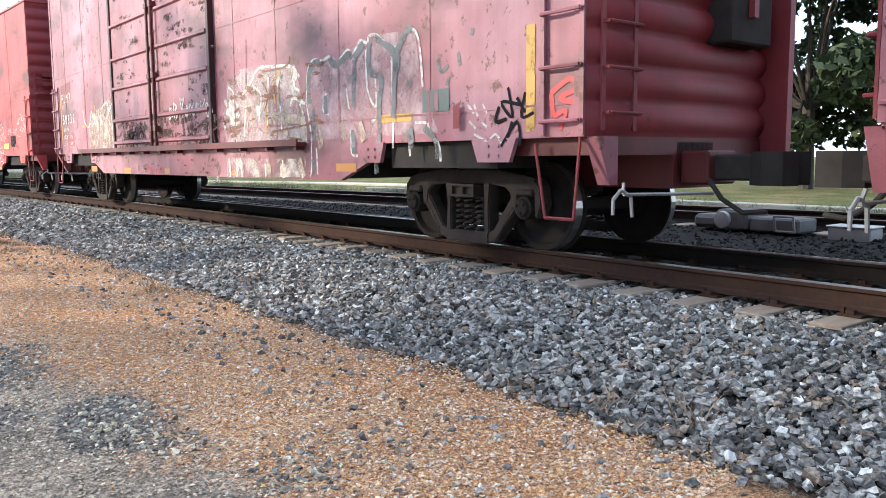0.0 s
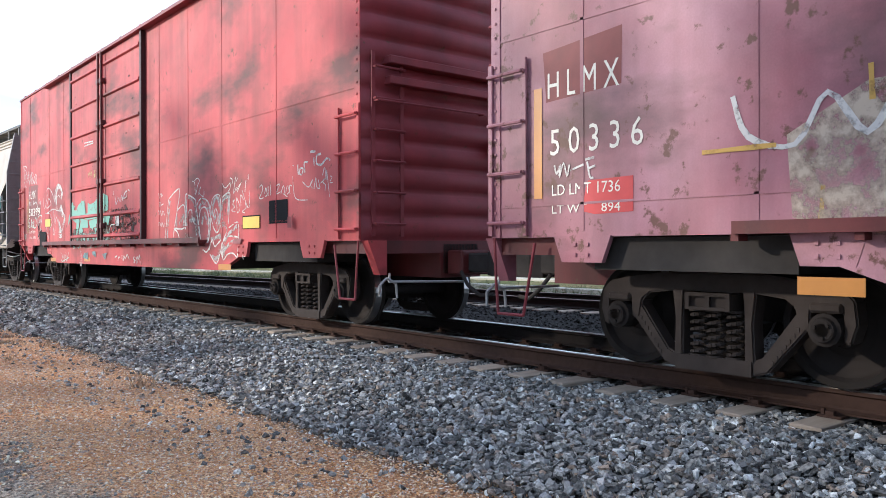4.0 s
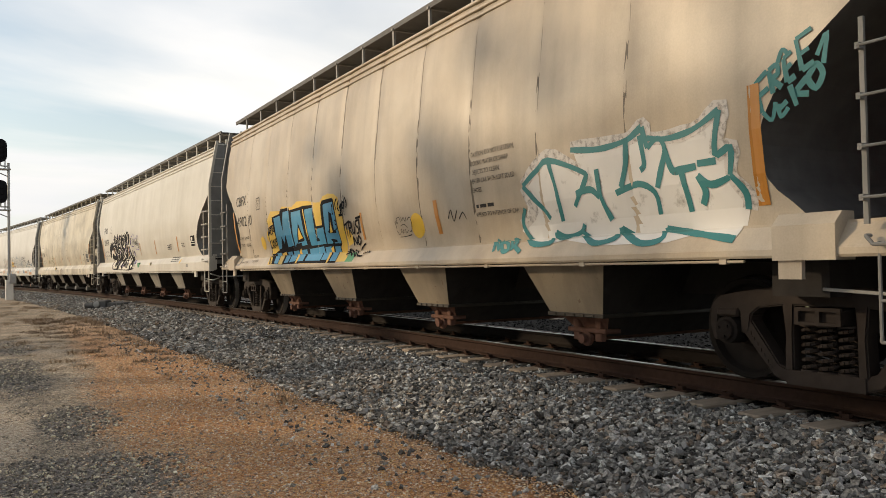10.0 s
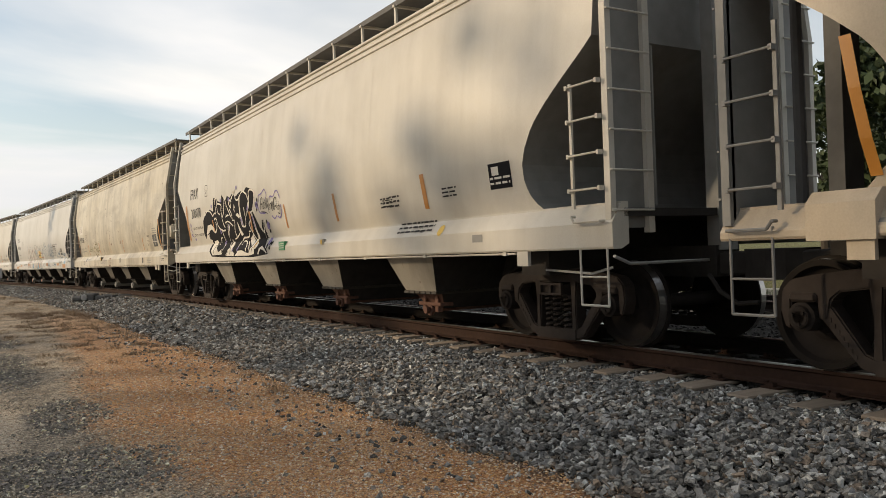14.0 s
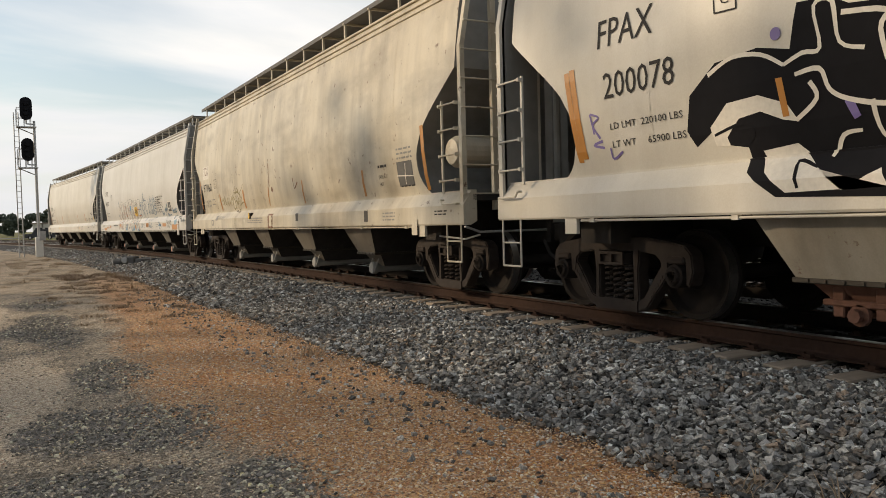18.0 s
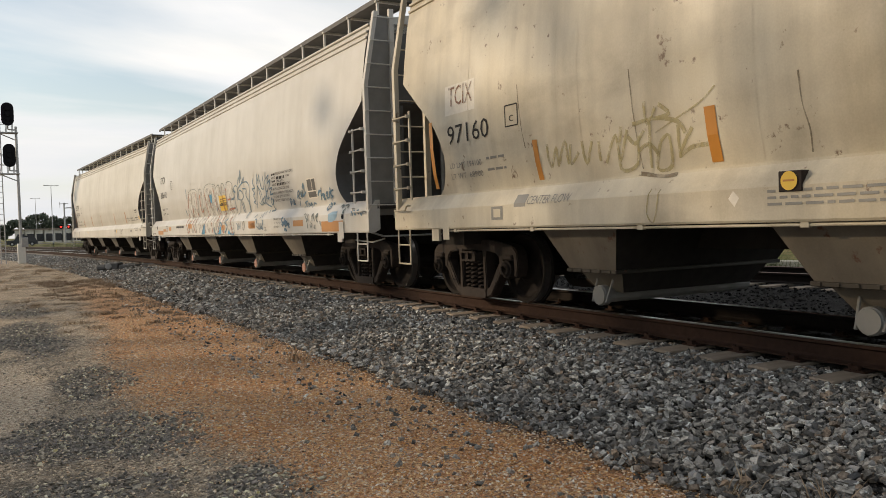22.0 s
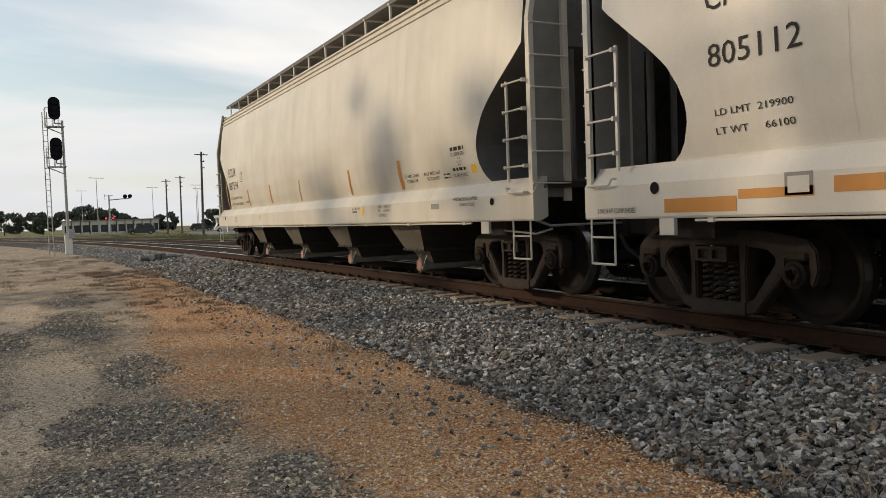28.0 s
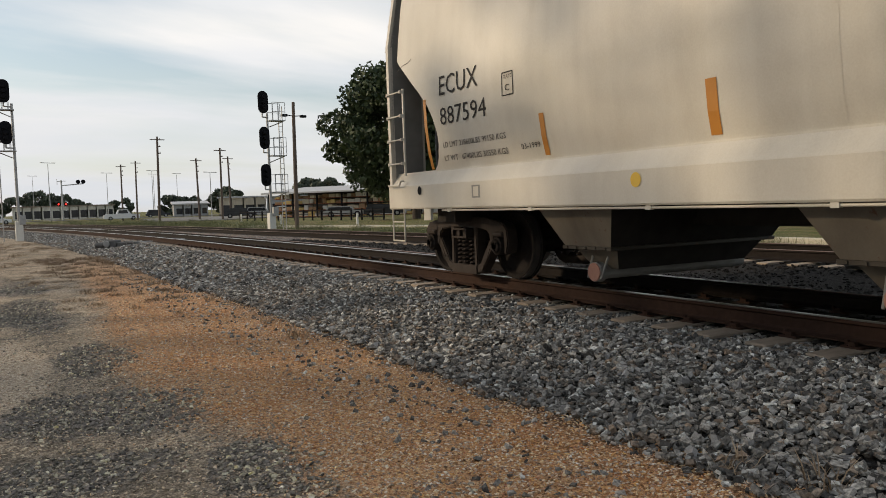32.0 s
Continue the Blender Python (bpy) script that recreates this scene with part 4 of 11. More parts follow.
def flakes(car, skin, mat, a0, a1, h0, h1, count, lift, big):
    """Patches where the paint has come away."""
    rng = random.Random(int(abs(a0) * 1000 + h1 * 100 + count))
    bm = BM()
    for _ in range(count):
        a, h, r = rng.uniform(a0, a1), rng.uniform(h0, h1), big * rng.uniform(0.25, 1.0)
        n = rng.randrange(6, 10)
        pts = []
        for i in range(n):
            q = r * rng.uniform(0.5, 1.1)
            pts.append((a + q * 1.7 * math.cos(2 * math.pi * i / n), h + q * 0.45 * math.sin(2 * math.pi * i / n)))
        flat_poly(bm, pts, rng.uniform(0, 0.0015))
    ob = lay(bm, car, "flaked_paint", mat, skin, "", lift)
    tagged(ob, kind="stuff")
    return ob


def lettering(car, skin, text, a, h, size, width, mat):
    """Words on the near side, of the given height and length; they run towards the front, so along shrinks."""
    cu = bpy.data.curves.new("letters", "FONT")
    cu.body, cu.size = text, size * 1.38
    cu.resolution_u = 2
    ob = new("letters", cu)
    dg = bpy.context.evaluated_depsgraph_get()
    me = bpy.data.meshes.new_from_object(ob.evaluated_get(dg))
    bpy.data.objects.remove(ob)
    bm = BM()
    bm.from_mesh(me)
    bpy.data.meshes.remove(me)
    xs = [v.co.x for v in bm.verts]
    k = width / (max(xs) - min(xs))
    for v in bm.verts:
        v.co = (a - (v.co.x - min(xs)) * k, h + v.co.y, 0)
    return lay(bm, car, "lettering", mat, skin, "", 0.0125 if skin in KINKS else 0.005)


def bars(car, skin, a, h, width, height, lines, mat, name="stencil_text", seed=1):
    """Small print too small to read: rows of short dashes."""
    rng = random.Random(seed)
    bm = BM()
    step = height / lines
    for i in range(lines):
        z = h - i * step
        x = a
        while x > a - width + 0.02:
            w = min(rng.uniform(0.05, 0.16), x - a + width)
            flat_poly(bm, [(x, z), (x, z - step * 0.42), (x - w, z - step * 0.42), (x - w, z)])
            x -= w + 0.03
    return lay(bm, car, name, mat, skin, "", 0.008)


def tape(car, skin, a, h0, h1, w, mat, lean=0.0):
    bm = BM()
    n = 8
    for i in range(n):
        u, v = i / n, (i + 1) / n
        z0, z1 = h0 + (h1 - h0) * u, h0 + (h1 - h0) * v
        f = [bm.verts.new((a + lean * q + e, z, 0)) for q, z, e in ((u, z0, w / 2), (u, z0, -w / 2), (v, z1, -w / 2), (v, z1, w / 2))]
        bm.faces.new(f)
    return lay(bm, car, "reflective_strip", mat, skin, "", 0.011)


# ---- covered hoppers ----
SECTION = [(1.435, 1.34), (1.455, 1.50), (1.515, 1.75), (1.56, 2.1), (1.58, 2.5), (1.575, 2.75), (1.55, 3.05), (1.505, 3.5), (1.45, 3.95), (1.37, 4.34), (1.31, 4.48)]


def interp(table, v):
    for (a0, b0), (a1, b1) in zip(table, table[1:]):
        if v <= b1:
            return a0 + (a1 - a0) * max(0, (v - b0)) / (b1 - b0)
    return table[-1][0]


INSET = [(0.86, 1.45), (1.02, 1.55), (1.13, 1.68), (1.19, 1.85), (1.19, 2.0), (1.12, 2.18), (0.97, 2.4), (0.74, 2.6), (0.47, 2.8), (0.2, 3.0), (0.0, 3.15), (0.0, 4.5)]
ROOF = [(1.31, 4.48), (1.10, 4.56), (0.6, 4.66), (0.0, 4.70)]


def hopper(label, length, trucks, paint, sill_paint, sill=(0.97, 1.48), ribs=8, slope_sheets=True, post_mat=None, end_mat=None, rib_depth=0.0, tank=False, panel=True, outlet="tube", bay_mat=None):
    car = thing("covered_hopper_car", label, "hopper car", group="cars of the train")
    H = length / 2
    post_mat = post_mat or sill_paint
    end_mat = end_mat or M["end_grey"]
    bay_mat = bay_mat or M["bay_cream" if outlet == "gate" else "bay_dim"]

    def skin(h, a=0.0):
        if h < sill[1] - 0.17:
            return 1.612
        if h < sill[1] + 0.027:
            return max(1.489, 1.612 - 0.125 * (h - sill[1] + 0.17) / 0.18)
        return interp(SECTION, h) - dent(a)

    def dent(a):
        """Upright creases between slightly bulged side sheets."""
        if not rib_depth:
            return 0.0
        u = ((a - 1.02) / 1.4) % 1.0
        return rib_depth * float(np.interp(min(u, 1 - u), (0.0, 0.03, 0.065, 0.13), (1.0, 0.59, 0.25, 0.0)))

    KINKS[skin] = (sill[1] - 0.17, sill[1] + 0.008, sill[1] + 0.0265, sill[1] + 0.03) + tuple(z for _, z in SECTION if z > sill[1] + 0.04)
    if rib_depth:
        CREASES[skin] = [1.02 + 1.4 * (k + d) for k in range(-7, 7) for d in (-0.13, -0.065, -0.03, 0, 0.03, 0.065, 0.13)]
    # curved side sheets and roof
    bm = BM()
    zs = [sill[1] + 0.005 + (SECTION[-1][1] - sill[1]) * i / 34 for i in range(35)]
    cols = 48 if not rib_depth else 220
    rows = []
    for s_ in (-1, 1):
        grid = []
        for z in zs:
            e = H - 0.28 - interp(INSET, z)
            row = []
            for c in range(cols + 1):
                y = -e + 2 * e * c / cols
                x = interp(SECTION, z)
                x -= dent(y)
                row.append(bm.verts.new((s_ * x, y, z)))
            grid.append(row)
        for A, B in zip(grid, grid[1:]):
            for c in range(cols):
                bm.faces.new((A[c], A[c + 1], B[c + 1], B[c]))
        rows.append(grid)
    # sloping end sheets join both sides
    for c in (0, cols):
        for i in range(len(zs) - 1):
            a, b = rows[0][i][c], rows[0][i + 1][c]
            d, e_ = rows[1][i][c], rows[1][i + 1][c]
            bm.faces.new((a, b, e_, d))
    bmesh.ops.recalc_face_normals(bm, faces=bm.faces[:])
    # faces turned to the ends take grey, which carries their shade
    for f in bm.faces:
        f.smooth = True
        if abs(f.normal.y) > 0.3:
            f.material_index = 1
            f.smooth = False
    for e in bm.edges:
        if len({f.material_index for f in e.link_faces}) > 1:
            e.smooth = False
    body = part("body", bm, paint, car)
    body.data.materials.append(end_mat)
    bm = BM()
    e = H - 0.28
    prof = [(-x, z) for x, z in ROOF] + [(x, z) for x, z in ROOF[::-1][1:]]
    prism(bm, prof + [(1.2, 4.34), (-1.2, 4.34)], -e, e, "y")
    part("roof", bm, paint, car)
    for s_ in (-1, 1):
        for z, d in ((4.44, 0.035), (4.32, 0.022), (4.22, 0.016)):
            bm = BM()
            x = interp(SECTION, z) + 0.01
            box(bm, s_ * x - d, s_ * x + d, -e, e, z - 0.018, z + 0.022, 0.008)
            part("eave_rib", bm, paint, car)
    if ribs and not rib_depth:
        for i in range(1, ribs):
            y = -H + 2 * H * i / ribs
            if abs(y) < e - 1.3:
                bm = BM()
                for z0, z1 in zip(zs[:-2], zs[1:-1]):
                    x0, x1 = interp(SECTION, z0), interp(SECTION, z1)
                    box_pts = [(-x0 - 0.002, y - 0.008, z0), (-x0 - 0.002, y + 0.008, z0), (-x1 - 0.002, y + 0.008, z1), (-x1 - 0.002, y - 0.008, z1)]
                    bm.faces.new([bm.verts.new(p) for p in box_pts])
                part("side_seam", bm, paint, car)
    if rib_depth:
        for k in range(-6, 6):
            y = 1.02 + 1.4 * k
            if abs(y) < H - 1.6:
                bm = BM()
                stroke(bm, [(y, sill[1] + 0.03), (y + 0.01, 2.3), (y - 0.01, 3.4), (y, 4.3)], 0.05, 8)
                lay(bm, car, "side_seam", M["seam_dirt"], skin, "", 0.003)
    # side sills
    for s_ in (-1, 1):
        bm = BM()
        lo, hi = sill
        out = [(s_ * 1.50, lo), (s_ * 1.60, lo), (s_ * 1.612, lo + 0.02), (s_ * 1.612, hi - 0.175), (s_ * 1.604, hi - 0.16), (s_ * 1.487, hi + 0.004), (s_ * 1.487, hi + 0.024), (s_ * 1.40, hi + 0.024), (s_ * 1.40, lo + 0.05)]
        prism(bm, out, -H, H, "y")
        part("side_sill", bm, sill_paint, car)
        bm = BM()
        rod(bm, (s_ * 1.575, -H + 1.6, lo - 0.022), (s_ * 1.575, H - 1.6, lo - 0.022), 0.013, 8)
        for i in range(9):
            y = -H + 1.8 + (2 * H - 3.6) * i / 8
            box(bm, s_ * 1.575 - 0.02, s_ * 1.575 + 0.02, y - 0.035, y + 0.035, lo - 0.042, lo + 0.01)
        part("trainline_pipe", bm, sill_paint, car)
    bm = BM()
    box(bm, -0.18, 0.18, -H, H, 0.72, 1.05)
    part("centre_sill", bm, M["under"], car)
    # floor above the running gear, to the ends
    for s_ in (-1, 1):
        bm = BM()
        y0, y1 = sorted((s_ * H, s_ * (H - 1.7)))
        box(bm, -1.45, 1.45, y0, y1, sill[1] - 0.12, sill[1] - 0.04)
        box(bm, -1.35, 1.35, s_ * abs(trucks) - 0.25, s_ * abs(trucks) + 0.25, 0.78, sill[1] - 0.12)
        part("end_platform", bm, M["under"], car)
    # hopper bays under a dark sheet added to keep light out of the body
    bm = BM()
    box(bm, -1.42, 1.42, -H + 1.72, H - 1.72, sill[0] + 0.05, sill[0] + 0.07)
    part("light_stop_sheet", bm, M["under"], car)
    bays = 4
    span = 2 * (abs(trucks) - 1.25)
    for i in range(bays):
        yc = -span / 2 + span * (i + 0.5) / bays
        w, v = (0.72, 0.44) if outlet == "gate" else (0.66, 0.38)
        top, mid, bot = sill[0] + 0.04, 0.52, 0.27
        bm = BM()
        A = [bm.verts.new(p) for p in ((-1.46, yc - w, top), (1.46, yc - w, top), (1.46, yc + w, top), (-1.46, yc + w, top))]
        B = [bm.verts.new(p) for p in ((-1.24, yc - v, mid), (1.24, yc - v, mid), (1.24, yc + v, mid), (-1.24, yc + v, mid))]
        bm.faces.new(B)
        for k in range(4):
            bm.faces.new((A[k], A[(k + 1) % 4], B[(k + 1) % 4], B[k]))
        bmesh.ops.recalc_face_normals(bm, faces=bm.faces[:])
        # slopes facing the car's ends get black in place of their shade
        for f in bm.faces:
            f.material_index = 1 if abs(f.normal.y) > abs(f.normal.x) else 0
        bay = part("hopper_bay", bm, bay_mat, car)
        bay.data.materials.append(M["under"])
        bm = BM()
        box(bm, -1.265, 1.265, yc - v - 0.03, yc + v + 0.03, mid - 0.03, mid + 0.012, 0.006)
        for k in range(5):
            box(bm, -1.278, -1.262, yc - 0.33 + 0.16 * k, yc - 0.30 + 0.16 * k, mid - 0.022, mid + 0.006)
        # dark flange, so no bright edge crosses the bay's painted shade
        part("outlet_flange", bm, M["chute"], bay)
        bm = BM()
        A = [bm.verts.new(p) for p in ((-1.12, yc - v * 0.9, mid - 0.03), (1.12, yc - v * 0.9, mid - 0.03), (1.12, yc + v * 0.9, mid - 0.03), (-1.12, yc + v * 0.9, mid - 0.03))]
        B = [bm.verts.new(p) for p in ((-0.98, yc - 0.2, bot), (0.98, yc - 0.2, bot), (0.98, yc + 0.2, bot), (-0.98, yc + 0.2, bot))]
        bm.faces.new(B)
        for k in range(4):
            bm.faces.new((A[k], A[(k + 1) % 4], B[(k + 1) % 4], B[k]))
        bmesh.ops.recalc_face_normals(bm, faces=bm.faces[:])
        # gate slopes facing the ends: shade put into the colour again
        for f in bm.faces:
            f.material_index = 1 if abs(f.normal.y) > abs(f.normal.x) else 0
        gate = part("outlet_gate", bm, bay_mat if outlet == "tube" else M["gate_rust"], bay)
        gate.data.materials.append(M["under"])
        if outlet == "tube":
            bm = BM()
            rod(bm, (-1.12, yc, bot - 0.03), (1.12, yc, bot - 0.03), 0.085, 16)
            lathe(bm, [(-1.06, 0.10), (-1.06, 0.112), (-1.14, 0.112), (-1.15, 0.10)], 18, "x", (0, yc, bot - 0.03))
            pipe(bm, [(-1.06, yc + 0.13, mid - 0.1), (-1.15, yc + 0.11, bot - 0.10)], 0.014)
            pipe(bm, [(-1.06, yc - 0.13, mid - 0.1), (-1.15, yc - 0.11, bot - 0.10)], 0.014)
            part("outlet_tube", bm, M["mid_grey"], bay)
            bm = BM()
            lathe(bm, [(-1.151, 0.104), (-1.162, 0.1)], 18, "x", (0, yc, bot - 0.03))
            part("outlet_cap", bm, M["outlet_rust"] if length > 18 else M["mid_grey"], bay)
        else:
            bm = BM()
            rod(bm, (-1.16, yc - 0.02, bot - 0.02), (1.16, yc - 0.02, bot - 0.02), 0.035, 10)
            lathe(bm, [(-1.08, 0.03), (-1.08, 0.085), (-1.12, 0.085), (-1.12, 0.03)], 12, "x", (0, yc - 0.02, bot - 0.02))
            lathe(bm, [(-1.14, 0.02), (-1.14, 0.055), (-1.19, 0.055), (-1.19, 0.02)], 8, "x", (0, yc - 0.02, bot - 0.02))
            box(bm, -1.10, -1.02, yc - 0.24, yc - 0.14, bot - 0.05, mid - 0.05, 0.01)
            box(bm, -1.10, -1.02, yc + 0.12, yc + 0.22, bot - 0.05, mid - 0.05, 0.01)
            box(bm, -1.12, -0.9, yc - 0.34, yc + 0.30, bot + 0.04, bot + 0.09, 0.01)
            part("gate_drive", bm, M["gate_rust"], bay)
    # roof walk: gratings on brackets
    for s_ in (-1, 1):
        bm = BM()
        x0, x1 = sorted((s_ * 0.62, s_ * 1.22))
        box(bm, x0, x1, -H + 0.1, H - 0.1, 4.84, 4.865)
        walkway = part("running_board", bm, M["end_grey"], car)
        for xe in (x0 + 0.012, x1 - 0.012):
            bm = BM()
            box(bm, xe - 0.015, xe + 0.015, -H + 0.1, H - 0.1, 4.81, 4.89)
            part("edge_angle", bm, M["end_grey"], walkway)
        k = 0
        y = -H + 0.25
        while y < H - 0.1:
            bm = BM()
            box(bm, s_ * 1.2 - 0.016, s_ * 1.2 + 0.016, y - 0.025, y + 0.025, 4.50, 4.86)
            box(bm, min(s_ * 0.6, s_ * 1.24), max(s_ * 0.6, s_ * 1.24), y - 0.025, y + 0.025, 4.805, 4.84)
            part("bracket", bm, post_mat, walkway)
            y += 1.18
    # hatch rail along the roof's middle
    bm = BM()
    for i in range(10):
        y = -H + 1.5 + (2 * H - 3) * i / 9
        box(bm, -0.3, 0.3, y - 0.6, y + 0.6, 4.68, 4.80, 0.03)
    part("hatch_cover", bm, paint, car)
    # corner posts, ladders and steps
    for s_ in (-1, 1):
        ye = s_ * (H - 0.06)
        for sx in (-1, 1):
            bm = BM()
            prism(bm, [(sx * 1.53, 1.2), (sx * 1.60, 1.2), (sx * 1.60, 3.4), (sx * 1.38, 4.6), (sx * 1.31, 4.6), (sx * 1.53, 3.4)], ye - 0.04, ye + 0.04, "y")
            part("corner_post", bm, post_mat, car)
            bm = BM()
            prism(bm, [(sx * 1.02, 1.2), (sx * 1.10, 1.2), (sx * 1.10, 4.66), (sx * 1.02, 4.66)], ye - 0.035, ye + 0.035, "y")
            end_lad = part("end_ladder", bm, post_mat, car)
            for i in range(9):
                z = 1.42 + 0.385 * i
                xo = 1.6 - max(0, z - 3.4) * 0.19
                bm = BM()
                rod(bm, (sx * 1.05, ye + s_ * 0.06, z), (sx * xo, ye + s_ * 0.06, z), 0.011, 6)
                part("rung", bm, post_mat, end_lad)
        # dark plate added on the far side, standing for shade in the end opening
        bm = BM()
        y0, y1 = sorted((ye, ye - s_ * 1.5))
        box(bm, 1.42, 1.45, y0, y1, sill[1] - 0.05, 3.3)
        part("end_shade_plate", bm, M["under"], car)
        # panels of the end wall, greyed to stand for its shade
        if panel:
            for sx in (-1, 1):
                bm = BM()
                prism(bm, [(sx * 1.06, 1.25), (sx * 1.56, 1.25), (sx * 1.56, 3.4), (sx * 1.34, 4.55), (sx * 1.06, 4.55)], ye - s_ * 0.03 - 0.01, ye - s_ * 0.03 + 0.01, "y")
                part("end_panel", bm, M["mid_grey"], car)
        # short side ladder on the near side
        lad_y = ye - s_ * 0.06
        bm = BM()
        y_in = ye - s_ * 0.50
        box(bm, -1.612, -1.588, y_in - 0.018, y_in + 0.018, sill[1] - 0.02, 2.72)
        lad = part("side_ladder", bm, post_mat, car)
        for i in range(4):
            z = sill[1] + 0.16 + 0.345 * i
            bm = BM()
            pipe(bm, [(-1.60, y_in, z), (-1.655, y_in, z), (-1.655, lad_y, z), (-1.60, lad_y, z)], 0.011)
            for q in (y_in, lad_y):
                box(bm, -1.662, -1.60, q - 0.016, q + 0.016, z - 0.022, z + 0.022)
            part("rung", bm, post_mat, lad)
        bm = BM()
        pipe(bm, [(-1.6, ye - s_ * 0.03, sill[0] + 0.1), (-1.6, ye - s_ * 0.03, 0.50), (-1.6, ye - s_ * 0.42, 0.50), (-1.6, ye - s_ * 0.42, sill[0] + 0.1)], 0.013)
        rod(bm, (-1.6, ye - s_ * 0.03, 0.78), (-1.6, ye - s_ * 0.42, 0.78), 0.011, 6)
        part("sill_step", bm, post_mat, car)
        bm = BM()
        pipe(bm, [(-1.612, ye - s_ * 0.05, sill[1] - 0.16), (-1.67, ye - s_ * 0.05, sill[1] - 0.16), (-1.67, ye - s_ * 0.42, sill[1] - 0.16), (-1.67, ye - s_ * 0.47, sill[1] - 0.10), (-1.612, ye - s_ * 0.47, sill[1] - 0.10)], 0.014)
        part("grab_iron", bm, post_mat, car)
        if rib_depth:
            bm = BM()
            y0, y1 = ye - s_ * 0.72, ye - s_ * 1.24
            prism(bm, [(-1.40, sill[0] - 0.02), (-1.63, sill[0] - 0.02), (-1.63, sill[1] + 0.0), (-1.54, sill[1] + 0.09), (-1.40, sill[1] + 0.09)], min(y0, y1), max(y0, y1), "y")
            part("sill_end_box", bm, sill_paint, car)
        # jacking pad
        bm = BM()
        yj = s_ * (abs(trucks) + 0.1)
        prism(bm, [(yj - 0.1, sill[0] - 0.16), (yj + 0.1, sill[0] - 0.16), (yj + 0.1, sill[0] + 0.03), (yj - 0.1, sill[0] + 0.03)], -1.6, -1.56)
        part("jacking_pad", bm, sill_paint, car)
        # slope stiffeners and end frame seen in the end opening
        bm = BM()
        box(bm, -0.14, 0.14, ye - 0.08, ye + 0.08, 1.0, 4.2)
        for sx in (-1, 1):
            rod(bm, (sx * 0.85, ye - s_ * 0.15, sill[1]), (sx * 0.85, ye - s_ * 0.15, 3.1), 0.045, 8)
        part("end_frame", bm, end_mat, car)
        add_coupler(car, s_ * H, s_, M["under"])
    if tank:
        bm = BM()
        yt = -H + 0.78
        lathe(bm, [(-1.35, 0.05), (-1.33, 0.18), (-1.25, 0.23), (-0.45, 0.23), (-0.38, 0.18), (-0.36, 0.05)], 20, "x", (0, yt, 2.05))
        part("air_reservoir", bm, sill_paint, car)
    # brake wheel and cylinder at the rear end
    bm = BM()
    yb = H - 0.55
    for i in range(16):
        a0, a1 = 2 * math.pi * i / 16, 2 * math.pi * (i + 1) / 16
        rod(bm, (0.35, yb + 0.24 * math.cos(a0), 2.35 + 0.24 * math.sin(a0)), (0.35, yb + 0.24 * math.cos(a1), 2.35 + 0.24 * math.sin(a1)), 0.017, 6)
    for i in range(5):
        a0 = 2 * math.pi * i / 5
        rod(bm, (0.35, yb, 2.35), (0.35, yb + 0.24 * math.cos(a0), 2.35 + 0.24 * math.sin(a0)), 0.012, 6)
    rod(bm, (0.35, yb, 2.35), (0.55, yb, 2.35), 0.04, 8)
    box(bm, 0.5, 0.75, yb - 0.15, yb + 0.15, 2.2, 2.5, 0.03)
    part("brake_wheel", bm, M["mid_grey"], car)
    bm = BM()
    pipe(bm, [(-1.2, -abs(trucks) - 1.1, 0.86), (-1.35, -abs(trucks) - 0.95, 0.80), (-1.35, -abs(trucks) - 0.2, 0.84)], 0.014)
    pipe(bm, [(-1.58, -H + 0.02, 0.98), (-1.3, -H + 0.1, 0.90), (0.3, -H + 0.1, 0.90)], 0.016)
    part("uncoupling_lever", bm, M["alu"], car)
    add_truck(car, -abs(trucks))
    add_truck(car, abs(trucks))
    return car, skin


